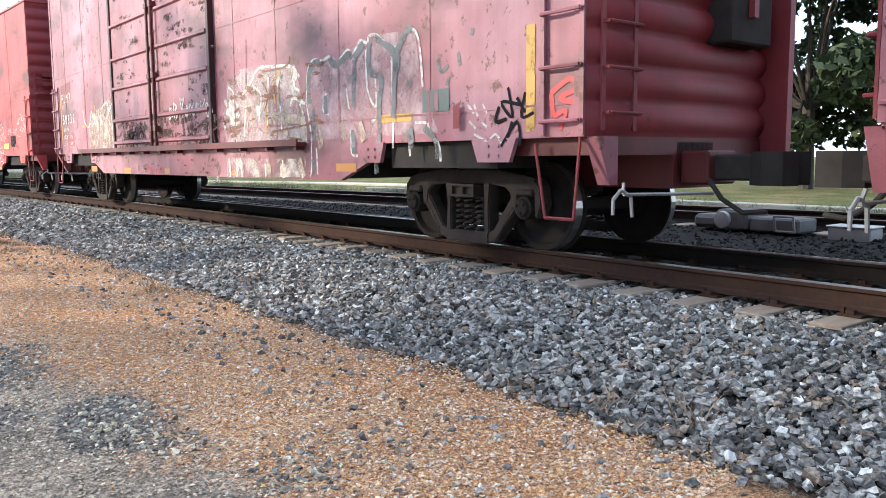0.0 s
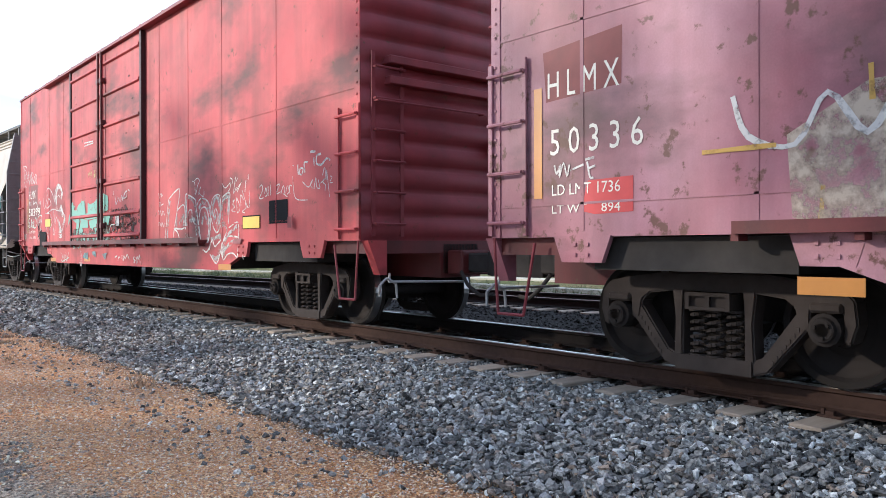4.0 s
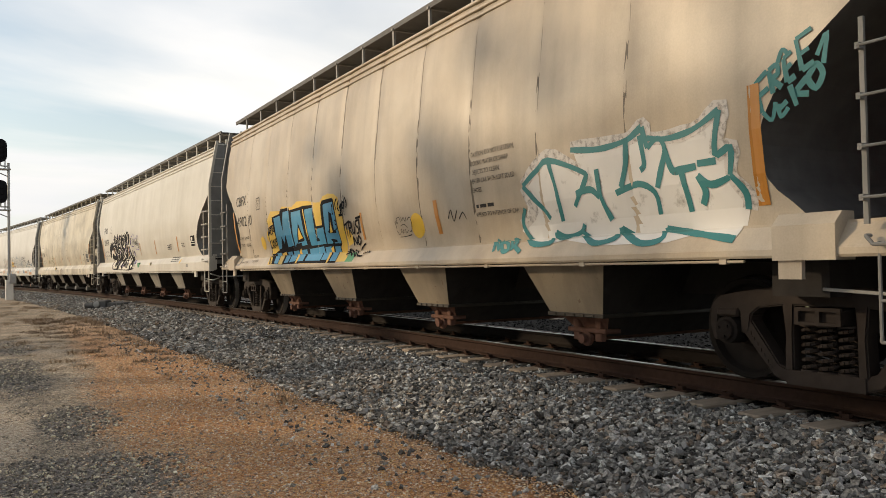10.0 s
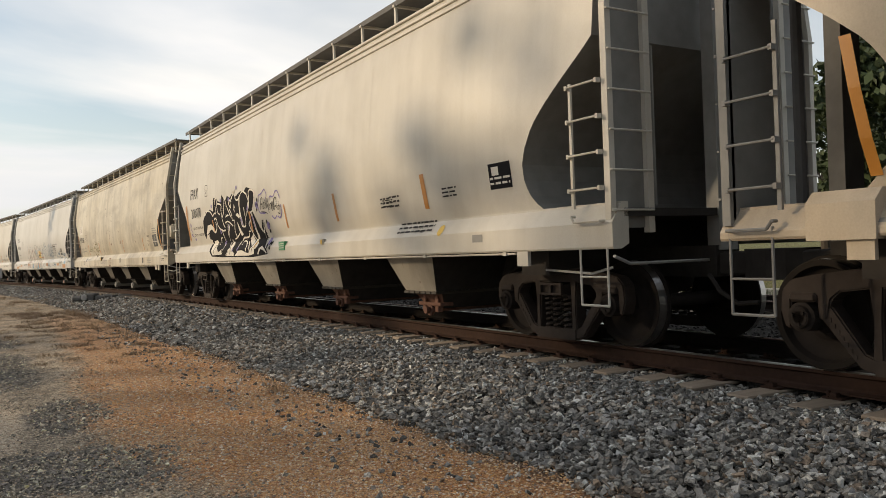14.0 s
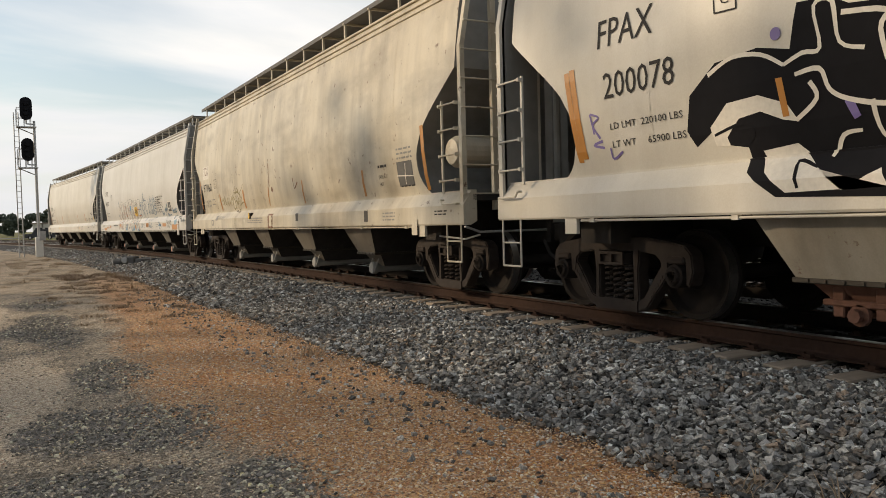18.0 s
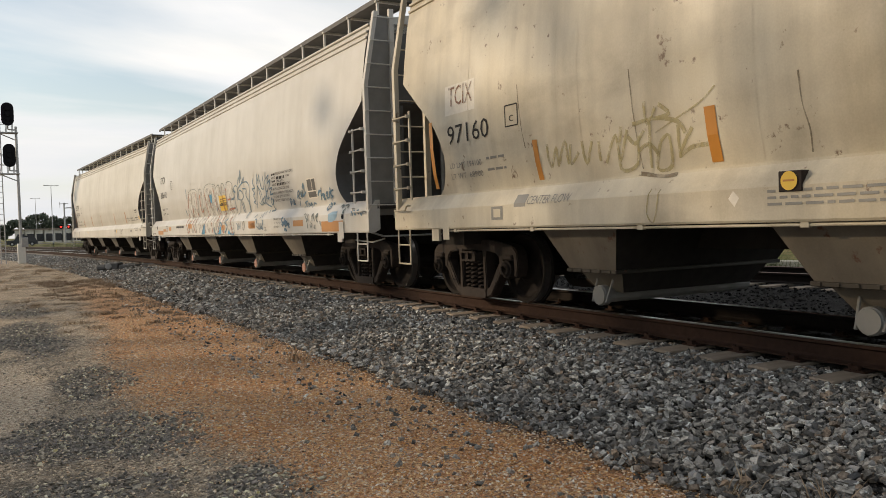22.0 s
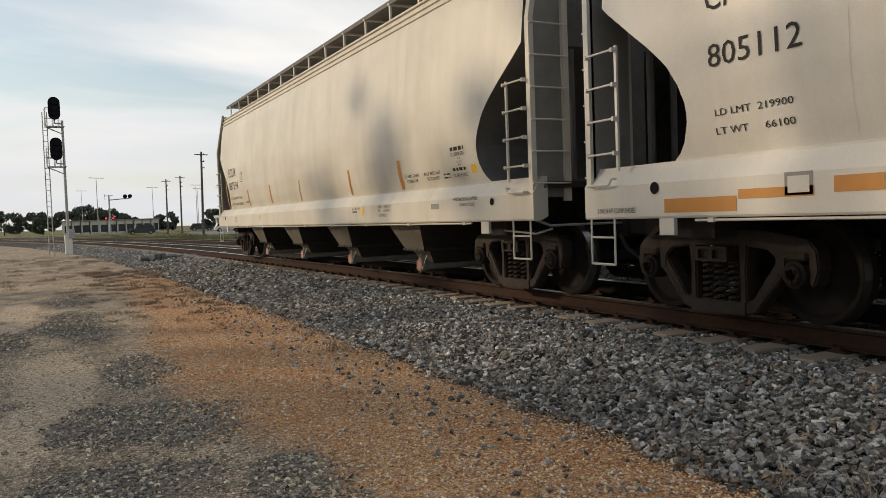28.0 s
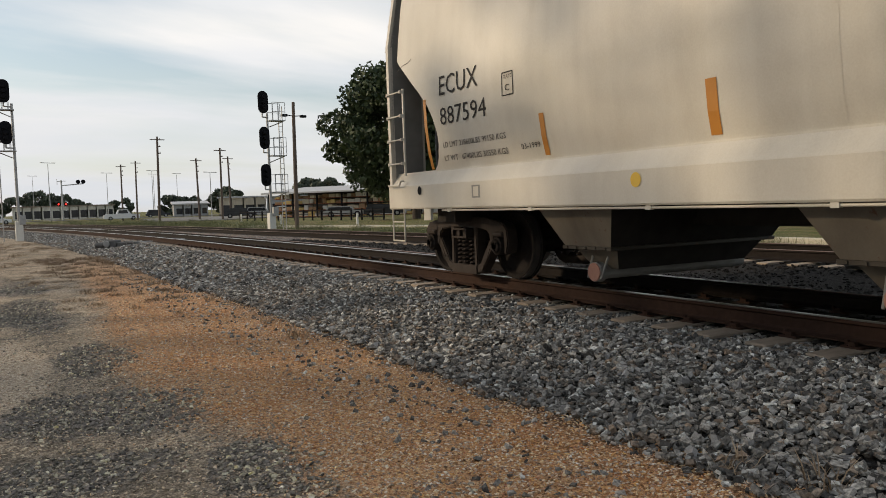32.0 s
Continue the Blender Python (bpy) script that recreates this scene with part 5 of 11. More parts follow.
# ---- boxcars ----
def boxcar(label, length, trucks, paint, dark, door=(-1.26, 1.37, 3.64), top=5.46, brake=False):
    car = thing("boxcar", label, "boxcar", group="cars of the train")
    H = length / 2
    W = 1.55
    lo = 1.14

    def skin(h, a=0.0):
        return W if h > 1.145 else W + 0.012

    bm = BM()
    box(bm, -W, W, -H + 0.06, H - 0.06, lo, top - 0.1)
    part("body", bm, paint, car)
    bm = BM()
    prism(bm, [(-W - 0.03, top - 0.13), (-W - 0.03, top - 0.08), (-0.8, top + 0.06), (0, top + 0.1), (0.8, top + 0.06), (W + 0.03, top - 0.08), (W + 0.03, top - 0.13)], -H, H, "y")
    part("roof", bm, dark, car)
    for i in range(15):
        y = -H + 0.6 + (2 * H - 1.2) * i / 14
        bm = BM()
        prism(bm, [(-W - 0.02, top - 0.10), (-W - 0.02, top - 0.04), (-0.8, top + 0.10), (0, top + 0.14), (0.8, top + 0.10), (W + 0.02, top - 0.04), (W + 0.02, top - 0.10)], y - 0.03, y + 0.03, "y")
        part("roof_rib", bm, dark, car)
    for s_ in (-1, 1):
        # riveted corner angle
        for sx in (-1, 1):
            bm = BM()
            ye = s_ * (H - 0.06)
            box(bm, min(sx * W, sx * (W + 0.012)), max(sx * W, sx * (W + 0.012)), min(ye, ye - s_ * 0.12), max(ye, ye - s_ * 0.12), lo, top - 0.13)
            if sx < 0:
                n = int((top - lo) / 0.14)
                for i in range(n):
                    z = lo + 0.1 + 0.14 * i
                    box(bm, -W - 0.024, -W - 0.01, ye - s_ * 0.06 - 0.012, ye - s_ * 0.06 + 0.012, z - 0.012, z + 0.012)
            part("corner_angle", bm, paint, car)
        # corrugated end, its red darkened to stand for the shade it lies in
        bm = BM()
        ye = s_ * (H - 0.06)
        zs, n = [], 110
        A, B = [], []
        for i in range(n + 1):
            z = lo - 0.02 + (top - 0.15 - lo) * i / n
            ph = (z - lo) / 0.31
            d = 0.10 * max(0.0, math.sin(math.pi * (ph % 1))) ** 0.7
            A.append(bm.verts.new((-W + 0.12, ye + s_ * d, z)))
            B.append(bm.verts.new((W - 0.12, ye + s_ * d, z)))
        for i in range(n):
            bm.faces.new((A[i], B[i], B[i + 1], A[i + 1]))
        lv = [bm.verts.new((-W, ye, v.co.z)) for v in A]
        rv = [bm.verts.new((W, ye, v.co.z)) for v in B]
        for i in range(n):
            bm.faces.new((lv[i], A[i], A[i + 1], lv[i + 1]))
            bm.faces.new((B[i], rv[i], rv[i + 1], B[i + 1]))
        bmesh.ops.recalc_face_normals(bm, faces=bm.faces[:])
        for f in bm.faces:
            f.smooth = True
        part("corrugated_end", bm, dark, car)
        for x_, w_ in ((1.25, 0.05), (0.55, 0.04)):
            bm = BM()
            box(bm, x_ - w_, x_ + w_, min(ye, ye + s_ * 0.34), max(ye, ye + s_ * 0.34), 0.95 if x_ > 1 else 2.3, 3.6 if x_ > 1 else 2.5)
            part("end_post", bm, dark, car)
        for z_ in (3.05, 3.3):
            bm = BM()
            box(bm, -1.25, 1.3, min(ye, ye + s_ * 0.2), max(ye, ye + s_ * 0.2), z_, z_ + 0.1, 0.01)
            part("end_beam", bm, dark, car)
        if brake and s_ < 0:
            bm = BM()
            box(bm, 0.2, 0.95, ye - 0.28, ye, 2.05, 2.6, 0.02)
            part("brake_housing", bm, M["under"], car)
        bm = BM()
        pipe(bm, [(-1.42, ye + s_ * 0.1, 2.83), (-1.42, ye + s_ * 0.2, 2.83), (0.3, ye + s_ * 0.2, 2.83), (0.3, ye + s_ * 0.1, 2.83)], 0.014)
        part("end_handrail", bm, dark, car)
        bm = BM()
        y0, y1 = sorted((s_ * H, s_ * (H - 1.2)))
        box(bm, -1.45, 1.45, y0, y1, 0.98, lo)
        box(bm, -0.35, 0.35, y0, y1 + (0.25 if s_ > 0 else 0), 0.66, 1.0)
        part("end_sill", bm, M["grimy_red"], car)
        # ladders: side and end
        yl = s_ * (H - 0.30)
        ladder("side_ladder", car, (-W - 0.03, yl + 0.23, 0), (0, -1, 0), 0.46, lo + 0.02, lo + 1.66, 4, paint)
        bm = BM()
        for i in range(6):
            z = lo + 0.2 + 0.38 * i
            pipe(bm, [(-W + 0.12, ye + s_ * 0.1, z), (-W + 0.12, ye + s_ * 0.17, z), (-W + 0.55, ye + s_ * 0.17, z), (-W + 0.55, ye + s_ * 0.1, z)], 0.016)
        for x in (-W + 0.12, -W + 0.55):
            box(bm, x - 0.025, x + 0.025, ye + s_ * 0.09 - 0.012, ye + s_ * 0.09 + 0.012, lo + 0.05, lo + 2.3)
        part("end_ladder", bm, dark, car)
        bm = BM()
        pipe(bm, [(-W - 0.01, yl + s_ * 0.2, lo), (-W - 0.02, yl + s_ * 0.17, 0.72), (-W - 0.02, yl + s_ * 0.14, 0.42), (-W - 0.02, yl - s_ * 0.2, 0.42), (-W - 0.01, yl - s_ * 0.34, lo - 0.05)], 0.016, 6)
        part("sill_step", bm, dark, car)
        bm = BM()
        pipe(bm, [(-W + 0.28, ye + s_ * 0.2, 0.74), (-W + 0.26, ye + s_ * 0.22, 0.64), (-0.2, ye + s_ * 0.4, 0.62)], 0.016)
        pipe(bm, [(-W + 0.12, ye + s_ * 0.22, 0.47), (-W + 0.12, ye + s_ * 0.22, 0.60), (-W + 0.22, ye + s_ * 0.22, 0.68), (-W + 0.36, ye + s_ * 0.22, 0.62), (-W + 0.38, ye + s_ * 0.22, 0.44)], 0.016)
        part("uncoupling_lever", bm, M["galv"], car)
        bm = BM()
        prism(bm, [(-W + 0.02, lo), (-W + 0.3, lo), (-W + 0.3, 0.72), (-W + 0.2, 0.72)], ye - s_ * 0.02, ye + s_ * 0.12, "y")
        part("lever_bracket", bm, paint, car)
        add_coupler(car, s_ * (H + 0.35), s_, M["under"])
        bm = BM()
        box(bm, -0.24, 0.24, min(s_ * H, s_ * (H + 0.3)), max(s_ * H, s_ * (H + 0.3)), 0.70, 1.02, 0.02)
        part("draft_gear_box", bm, M["grimy_red"], car)
        # cut-out over the truck, with the gusset behind it
        bm = BM()
        box(bm, -1.45, 1.45, s_ * trucks - 0.9, s_ * trucks + 0.9, 0.86, lo - 0.01)
        part("bolster_web", bm, M["under"], car)
        ya, yb = s_ * (trucks - 1.15), s_ * (trucks + 0.95)
        for y, w in ((ya, 0.26), (yb, 0.32)):
            bm = BM()
            prism(bm, [(y - w, lo + 0.01), (y + w, lo + 0.01), (y + w * 0.7, 0.92), (y - w * 0.7, 0.92)], -W - 0.017, -W + 0.03)
            for k in (-1, 1):
                for j in (0, 1):
                    box(bm, -W - 0.03, -W - 0.01, y + 0.07 * k - 0.018, y + 0.07 * k + 0.018, 0.97 + 0.09 * j, 1.0 + 0.09 * j)
            part("gusset", bm, paint, car)
    # deep side sill between the trucks
    a = trucks - 1.0
    for sx in (-1, 1):
        bm = BM()
        prism(bm, [(-a, lo), (-a, 1.0), (-a + 0.85, 0.70), (a - 0.85, 0.70), (a, 1.0), (a, lo)], min(sx * (W - 0.06), sx * (W + 0.012)), max(sx * (W - 0.06), sx * (W + 0.012)))
        part("side_sill", bm, paint, car)
    bm = BM()
    box(bm, -0.3, 0.3, -H, H, 0.72, 1.1)
    box(bm, -W + 0.1, W - 0.1, -a, a, 0.98, lo - 0.02)
    for i in range(8):
        y = -a + 0.9 + (2 * a - 1.8) * i / 7
        box(bm, -W + 0.08, W - 0.08, y - 0.06, y + 0.06, 0.72, 1.0)
    part("underframe", bm, M["under"], car)
    # doors: plug doors with ribs, bars and tracks
    for y0, y1, nm in ((door[0], door[1], "plug_door"), (door[1], door[2], "plug_door")):
        bm = BM()
        box(bm, -W - 0.06, -W + 0.02, y0 + 0.03, y1 - 0.03, lo + 0.08, top - 0.22, 0.015)
        d = part(nm, bm, paint, car)
        for z in (1.33, 1.78, 2.42, 3.0, 3.66, 4.33, 5.0):
            bm = BM()
            prism(bm, [(-W - 0.06, z - 0.045), (-W - 0.105, z - 0.02), (-W - 0.105, z + 0.02), (-W - 0.06, z + 0.045)], y0 + 0.06, y1 - 0.06, "y")
            part("door_rib", bm, paint, d)
        bm = BM()
        yb = y1 - 0.11 if y0 == door[0] else y0 + 0.11
        rod(bm, (-W - 0.13, yb, lo + 0.05), (-W - 0.13, yb, top - 0.2), 0.028, 8)
        for z in (lo + 0.4, lo + 1.35, lo + 2.6, lo + 3.5):
            box(bm, -W - 0.16, -W - 0.05, yb - 0.07, yb + 0.07, z - 0.05, z + 0.05, 0.01)
        part("locking_bar", bm, M["grimy_red"], d)
    for y in (door[0], door[2]):
        bm = BM()
        box(bm, -W - 0.09, -W + 0.01, y - 0.05, y + 0.05, lo + 0.05, top - 0.14, 0.01)
        part("door_post", bm, M["door_grime"], car)
    bm = BM()
    box(bm, -W - 0.16, -W, door[0] - 2.9, door[2] + 2.4, lo + 0.0, lo + 0.05)
    box(bm, -W - 0.16, -W - 0.13, door[0] - 2.9, door[2] + 2.4, lo + 0.05, lo + 0.09)
    for i in range(13):
        y = door[0] - 2.8 + (door[2] - door[0] + 5.2) * i / 12
        box(bm, -W - 0.12, -W, y - 0.03, y + 0.03, lo - 0.05, lo)
    part("door_track", bm, M["grimy_red"], car)
    bm = BM()
    box(bm, -W - 0.14, -W, door[0] - 2.9, door[2] + 2.4, top - 0.22, top - 0.16)
    part("upper_door_track", bm, dark, car)
    # upright and level sheet seams on the near side
    for y in (-H + 2.2, -H + 4.0, door[0] - 0.75, door[0] - 2.1, door[2] + 0.9, door[2] + 2.3, H - 1.2):
        bm = BM()
        box(bm, -W - 0.006, -W, y - 0.02, y + 0.02, lo + 0.05, top - 0.15)
        part("sheet_seam", bm, paint, car)
    for y0, y1 in ((-H + 0.1, door[0] - 0.15), (door[2] + 0.08, H - 0.1)):
        bm = BM()
        box(bm, -W - 0.006, -W, y0, y1, 3.0, 3.025)
        box(bm, -W - 0.006, -W, y0, y1, 1.42, 1.44)
        part("sheet_seam", bm, paint, car)
    add_truck(car, -trucks)
    add_truck(car, trucks)
    return car, skin


# ---- the cars of this train ----
TRAIN = []


def enlist(made, front, rear, half):
    TRAIN.append((made[0], (front + rear) / 2, half))
    return made


b0, b0_skin = enlist(boxcar("dark maroon boxcar ahead of the faded boxcar", 17.8, 6.75, M["red_b1"], M["red_dark"]), -34.2, -16.4, 6.75)
b1, b1_skin = enlist(boxcar("faded pink-red boxcar covered in pale and grey graffiti", 17.8, 6.75, M["red_b1"], M["red_dark"], (-1.16, 1.32, 3.80), brake=True), -14.08, 3.72, 6.75)
b2, b2_skin = enlist(boxcar("weathered red boxcar with double plug doors and white graffiti", 17.78, 6.75, M["red_b2"], M["red_dark"], (-1.43, 0.96, 3.38)), 6.02, 23.8, 6.75)
h1, h1_skin = enlist(hopper("beige covered hopper car with large teal and blue graffiti", 17.8, 7.63, M["tan"], M["tan"], (1.08, 1.32), ribs=14, rib_depth=0.018, post_mat=M["mid_grey"], outlet="gate", bay_mat=M["bay_tan"]), 25.2, 43.0, 7.63)
h2, h2_skin = enlist(hopper("cream covered hopper car with black graffiti", 18.5, 7.7, M["cream"], M["cream"], (1.05, 1.48), ribs=7, outlet="gate", end_mat=M["mid_grey"]), 44.3, 62.8, 7.7)
h3, h3_skin = enlist(hopper("stained yellowish covered hopper car with an air tank at its end", 17.55, 7.42, M["dirty_cream"], M["dirty_cream"], (1.0, 1.45), ribs=8, tank=True, panel=False, end_mat=M["mid_grey"]), 63.75, 81.3, 7.42)
h4, h4_skin = enlist(hopper("pale covered hopper car with faded blue and orange graffiti", 18.9, 8.1, M["pale"], M["pale"], (0.97, 1.48), ribs=6), 82.4, 101.3, 8.1)
h5, h5_skin = enlist(hopper("clean cream covered hopper car, last of the train", 18.6, 8.0, M["cream"], M["cream"], (0.97, 1.48), ribs=5), 102.4, 121.0, 8.0)


# ---- markings on the cars ----
# beige hopper
lettering(h1, h1_skin, "CBFX", 7.53, 2.58, 0.234, 0.80, M["ink"])
lettering(h1, h1_skin, "490210", 7.52, 2.09, 0.247, 1.20, M["ink"])
lettering(h1, h1_skin, "LD LMT  219900", 7.48, 1.78, 0.073, 0.79, M["ink"])
lettering(h1, h1_skin, "LT WT     66100", 7.48, 1.61, 0.073, 0.81, M["ink"])
lettering(h1, h1_skin, "EMPTY LOAD", 6.59, 1.34, 0.056, 0.42, M["ink"])
lettering(h1, h1_skin, "7/16 ADJ. BLOCK", 6.45, 1.23, 0.057, 0.56, M["ink"])
lettering(h1, h1_skin, "2 INCH HF COMP SHOES", 7.26, 1.22, 0.043, 0.59, M["ink"])
graffiti(h1, h1_skin, M["ink"], 0.020, 0.008, [[(5.90, 2.66), (5.90, 2.40)], [(5.90, 2.40), (5.66, 2.41)], [(5.66, 2.41), (5.66, 2.66)], [(5.66, 2.66), (5.90, 2.66)]])
lettering(h1, h1_skin, "PLATE", 5.86, 2.58, 0.041, 0.16, M["ink"])
lettering(h1, h1_skin, "C", 5.81, 2.47, 0.081, 0.07, M["ink"])
disc(h1, h1_skin, M["yellow"], 5.64, 1.65, 0.150)
bars(h1, h1_skin, 5.70, 1.68, 0.13, 0.08, 3, M["ink"], seed=1)
tape(h1, h1_skin, 7.68, 1.49, 2.47, 0.09, M["orange"], 0.12)
tape(h1, h1_skin, -7.41, 1.50, 2.45, 0.12, M["orange"], -0.01)
patch(h1, h1_skin, "placard", M["mid_grey"], 7.73, 7.27, 1.17, 1.36, 0.006)
patch(h1, h1_skin, "placard", M["tan"], 7.69, 7.33, 1.20, 1.33, 0.009)
lettering(h1, h1_skin, "CAUTION: DO NOT USE STEAM,", -3.22, 2.41, 0.060, 0.94, M["ink"])
lettering(h1, h1_skin, "BOILING WATER OR SHARP", -3.22, 2.30, 0.060, 0.81, M["ink"])
lettering(h1, h1_skin, "OBJECTS TO CLEAN.", -3.22, 2.19, 0.060, 0.63, M["ink"])
lettering(h1, h1_skin, "ENTER CAR WITH SOFT SOLED", -3.22, 2.08, 0.060, 0.92, M["ink"])
lettering(h1, h1_skin, "SHOES.", -3.21, 1.97, 0.059, 0.22, M["ink"])
bars(h1, h1_skin, -3.24, 1.82, 0.45, 0.10, 1, M["ink"], seed=1)
lettering(h1, h1_skin, "APPLIED TO INTERIOR OF CAR", -3.21, 1.67, 0.054, 0.93, M["ink"])
tape(h1, h1_skin, -2.25, 1.50, 1.96, 0.10, M["orange"], 0.03)
tape(h1, h1_skin, 0.25, 1.52, 1.96, 0.07, M["orange"], 0.01)
disc(h1, h1_skin, M["yellow"], -1.62, 1.65, 0.180)
blob(h1, h1_skin, M["yellow"], 0.003, [(5.32, 1.86), (5.16, 1.98), (5.27, 2.12), (5.09, 2.19), (4.91, 2.30), (4.30, 2.27), (4.15, 2.35), (3.55, 2.30), (3.23, 2.38), (2.69, 2.35), (2.24, 2.28), (2.01, 2.27), (1.85, 2.36), (1.60, 2.39), (1.33, 2.36), (1.16, 2.29), (1.13, 2.12), (1.12, 2.00), (1.01, 1.91), (1.00, 1.76), (0.80, 1.69), (0.72, 1.58), (0.75, 1.48), (0.98, 1.43), (0.93, 1.35), (0.77, 1.18), (1.22, 1.17), (1.61, 1.16), (5.08, 1.17), (5.26, 1.40), (5.15, 1.58), (5.34, 1.71)])
blob(h1, h1_skin, M["black"], 0.007, [(4.84, 2.17), (4.33, 2.21), (4.26, 2.30), (3.76, 2.30), (3.70, 2.24), (3.04, 2.26), (2.90, 2.27), (2.41, 2.25), (2.38, 2.12), (2.32, 1.85), (2.00, 1.85), (1.98, 2.22), (1.90, 2.29), (1.42, 2.30), (1.35, 2.26), (1.30, 1.93), (1.24, 1.49), (1.30, 1.43), (1.22, 1.16), (1.62, 1.16), (2.91, 1.17), (4.09, 1.16), (4.82, 1.18), (5.02, 1.39), (4.66, 1.47), (4.80, 1.97)])
blob(h1, h1_skin, M["blue"], 0.011, [(4.71, 2.14), (4.31, 2.17), (4.22, 1.84), (4.10, 2.23), (3.77, 2.24), (3.70, 1.54), (4.06, 1.51), (4.08, 1.77), (4.25, 1.59), (4.35, 1.75), (4.49, 1.50), (4.68, 1.48)])
blob(h1, h1_skin, M["blue"], 0.011, [(3.60, 2.19), (3.06, 2.20), (3.02, 1.92), (2.94, 1.53), (3.24, 1.51), (3.25, 1.57), (3.53, 1.57), (3.63, 1.50), (3.64, 1.69)])
blob(h1, h1_skin, M["blue"], 0.011, [(2.84, 2.19), (2.45, 2.20), (2.43, 1.59), (2.34, 1.58), (2.30, 1.80), (1.95, 1.81), (1.96, 1.51), (2.74, 1.50), (2.79, 1.82)])
blob(h1, h1_skin, M["blue"], 0.011, [(1.86, 2.20), (1.79, 2.22), (1.40, 2.23), (1.32, 1.92), (1.26, 1.50), (1.90, 1.51), (1.87, 1.80)])
blob(h1, h1_skin, M["blue"], 0.011, [(4.85, 1.40), (4.57, 1.41), (4.40, 1.18), (4.66, 1.19)])
blob(h1, h1_skin, M["blue"], 0.011, [(4.16, 1.41), (3.90, 1.42), (3.77, 1.20), (4.01, 1.19)])
blob(h1, h1_skin, M["blue"], 0.011, [(3.84, 1.42), (3.47, 1.43), (3.38, 1.22), (3.71, 1.20)])
blob(h1, h1_skin, M["blue"], 0.011, [(3.33, 1.43), (3.01, 1.44), (2.94, 1.22), (3.24, 1.21)])
blob(h1, h1_skin, M["blue"], 0.011, [(2.86, 1.44), (2.11, 1.47), (2.02, 1.21), (2.83, 1.22)])
blob(h1, h1_skin, M["blue"], 0.011, [(2.04, 1.45), (1.75, 1.46), (1.71, 1.22), (1.99, 1.22)])
blob(h1, h1_skin, M["blue"], 0.011, [(1.58, 1.45), (1.33, 1.45), (1.25, 1.19), (1.53, 1.19)])
blob(h1, h1_skin, M["black"], 0.015, [(3.45, 1.58), (3.25, 1.97), (3.03, 1.63), (3.08, 1.60)])
blob(h1, h1_skin, M["black"], 0.015, [(1.76, 1.72), (1.69, 1.74), (1.61, 2.07), (1.49, 2.03), (1.46, 1.74), (1.37, 1.73), (1.38, 1.68), (1.71, 1.69)])
blob(h1, h1_skin, M["black"], 0.015, [(1.69, 1.58), (1.59, 1.59), (1.41, 1.56), (1.42, 1.52), (1.53, 1.53), (1.56, 1.47), (1.66, 1.47), (1.63, 1.54)])
blob(h1, h1_skin, M["black"], 0.015, [(2.44, 1.62), (2.33, 1.64), (2.24, 1.61), (2.26, 1.57), (2.44, 1.57)])
blob(h1, h1_skin, M["yellow"], 0.018, [(3.36, 1.63), (3.25, 1.87), (3.10, 1.66)])
blob(h1, h1_skin, M["yellow"], 0.018, [(1.65, 1.69), (1.58, 1.91), (1.52, 1.71)])
blob(h1, h1_skin, M["yellow"], 0.018, [(4.51, 1.39), (4.24, 1.42), (4.09, 1.16), (4.35, 1.17)])
blob(h1, h1_skin, M["yellow"], 0.018, [(3.43, 1.40), (3.32, 1.47), (3.23, 1.18), (3.31, 1.17)])
blob(h1, h1_skin, M["yellow"], 0.018, [(1.76, 1.42), (1.64, 1.46), (1.58, 1.17), (1.66, 1.16)])
blob(h1, h1_skin, M["yellow"], 0.018, [(2.34, 1.81), (2.30, 1.81), (2.35, 1.63)])
blob(h1, h1_skin, M["yellow"], 0.018, [(2.93, 2.21), (2.88, 2.21), (2.80, 1.77), (2.81, 1.59)])
graffiti(h1, h1_skin, M["black"], 0.032, 0.016, [[(5.25, 1.80), (5.16, 1.96), (5.10, 1.79)], [(5.21, 1.85), (5.09, 1.86)], [(5.07, 1.80), (5.07, 1.96), (4.95, 1.92), (5.04, 1.87), (4.93, 1.79)], [(4.99, 1.97), (4.79, 2.00)], [(4.90, 1.98), (4.89, 1.81)], [(4.87, 1.81), (4.81, 1.95), (4.72, 1.81)], [(4.85, 1.87), (4.73, 1.87)], [(5.05, 1.69), (5.19, 1.64), (5.20, 1.51), (5.05, 1.55)], [(5.00, 1.70), (5.01, 1.51)], [(4.83, 1.70), (5.00, 1.61), (4.88, 1.52)], [(4.93, 1.53), (4.90, 1.68), (4.83, 1.56), (4.78, 1.72)], [(4.67, 1.71), (4.76, 1.69), (4.69, 1.60), (4.80, 1.56)]])
graffiti(h1, h1_skin, M["black"], 0.032, 0.016, [[(5.10, 1.36), (5.14, 1.33), (4.93, 1.19), (4.92, 1.30), (5.10, 1.36)], [(5.19, 1.38), (5.01, 1.38)]])
graffiti(h1, h1_skin, M["black"], 0.028, 0.016, [[(1.45, 2.14), (1.42, 2.18), (1.43, 2.01)], [(1.46, 2.01), (1.39, 2.02)], [(1.39, 1.90), (1.31, 1.90), (1.37, 1.84), (1.30, 1.81), (1.32, 1.75), (1.38, 1.74)]])
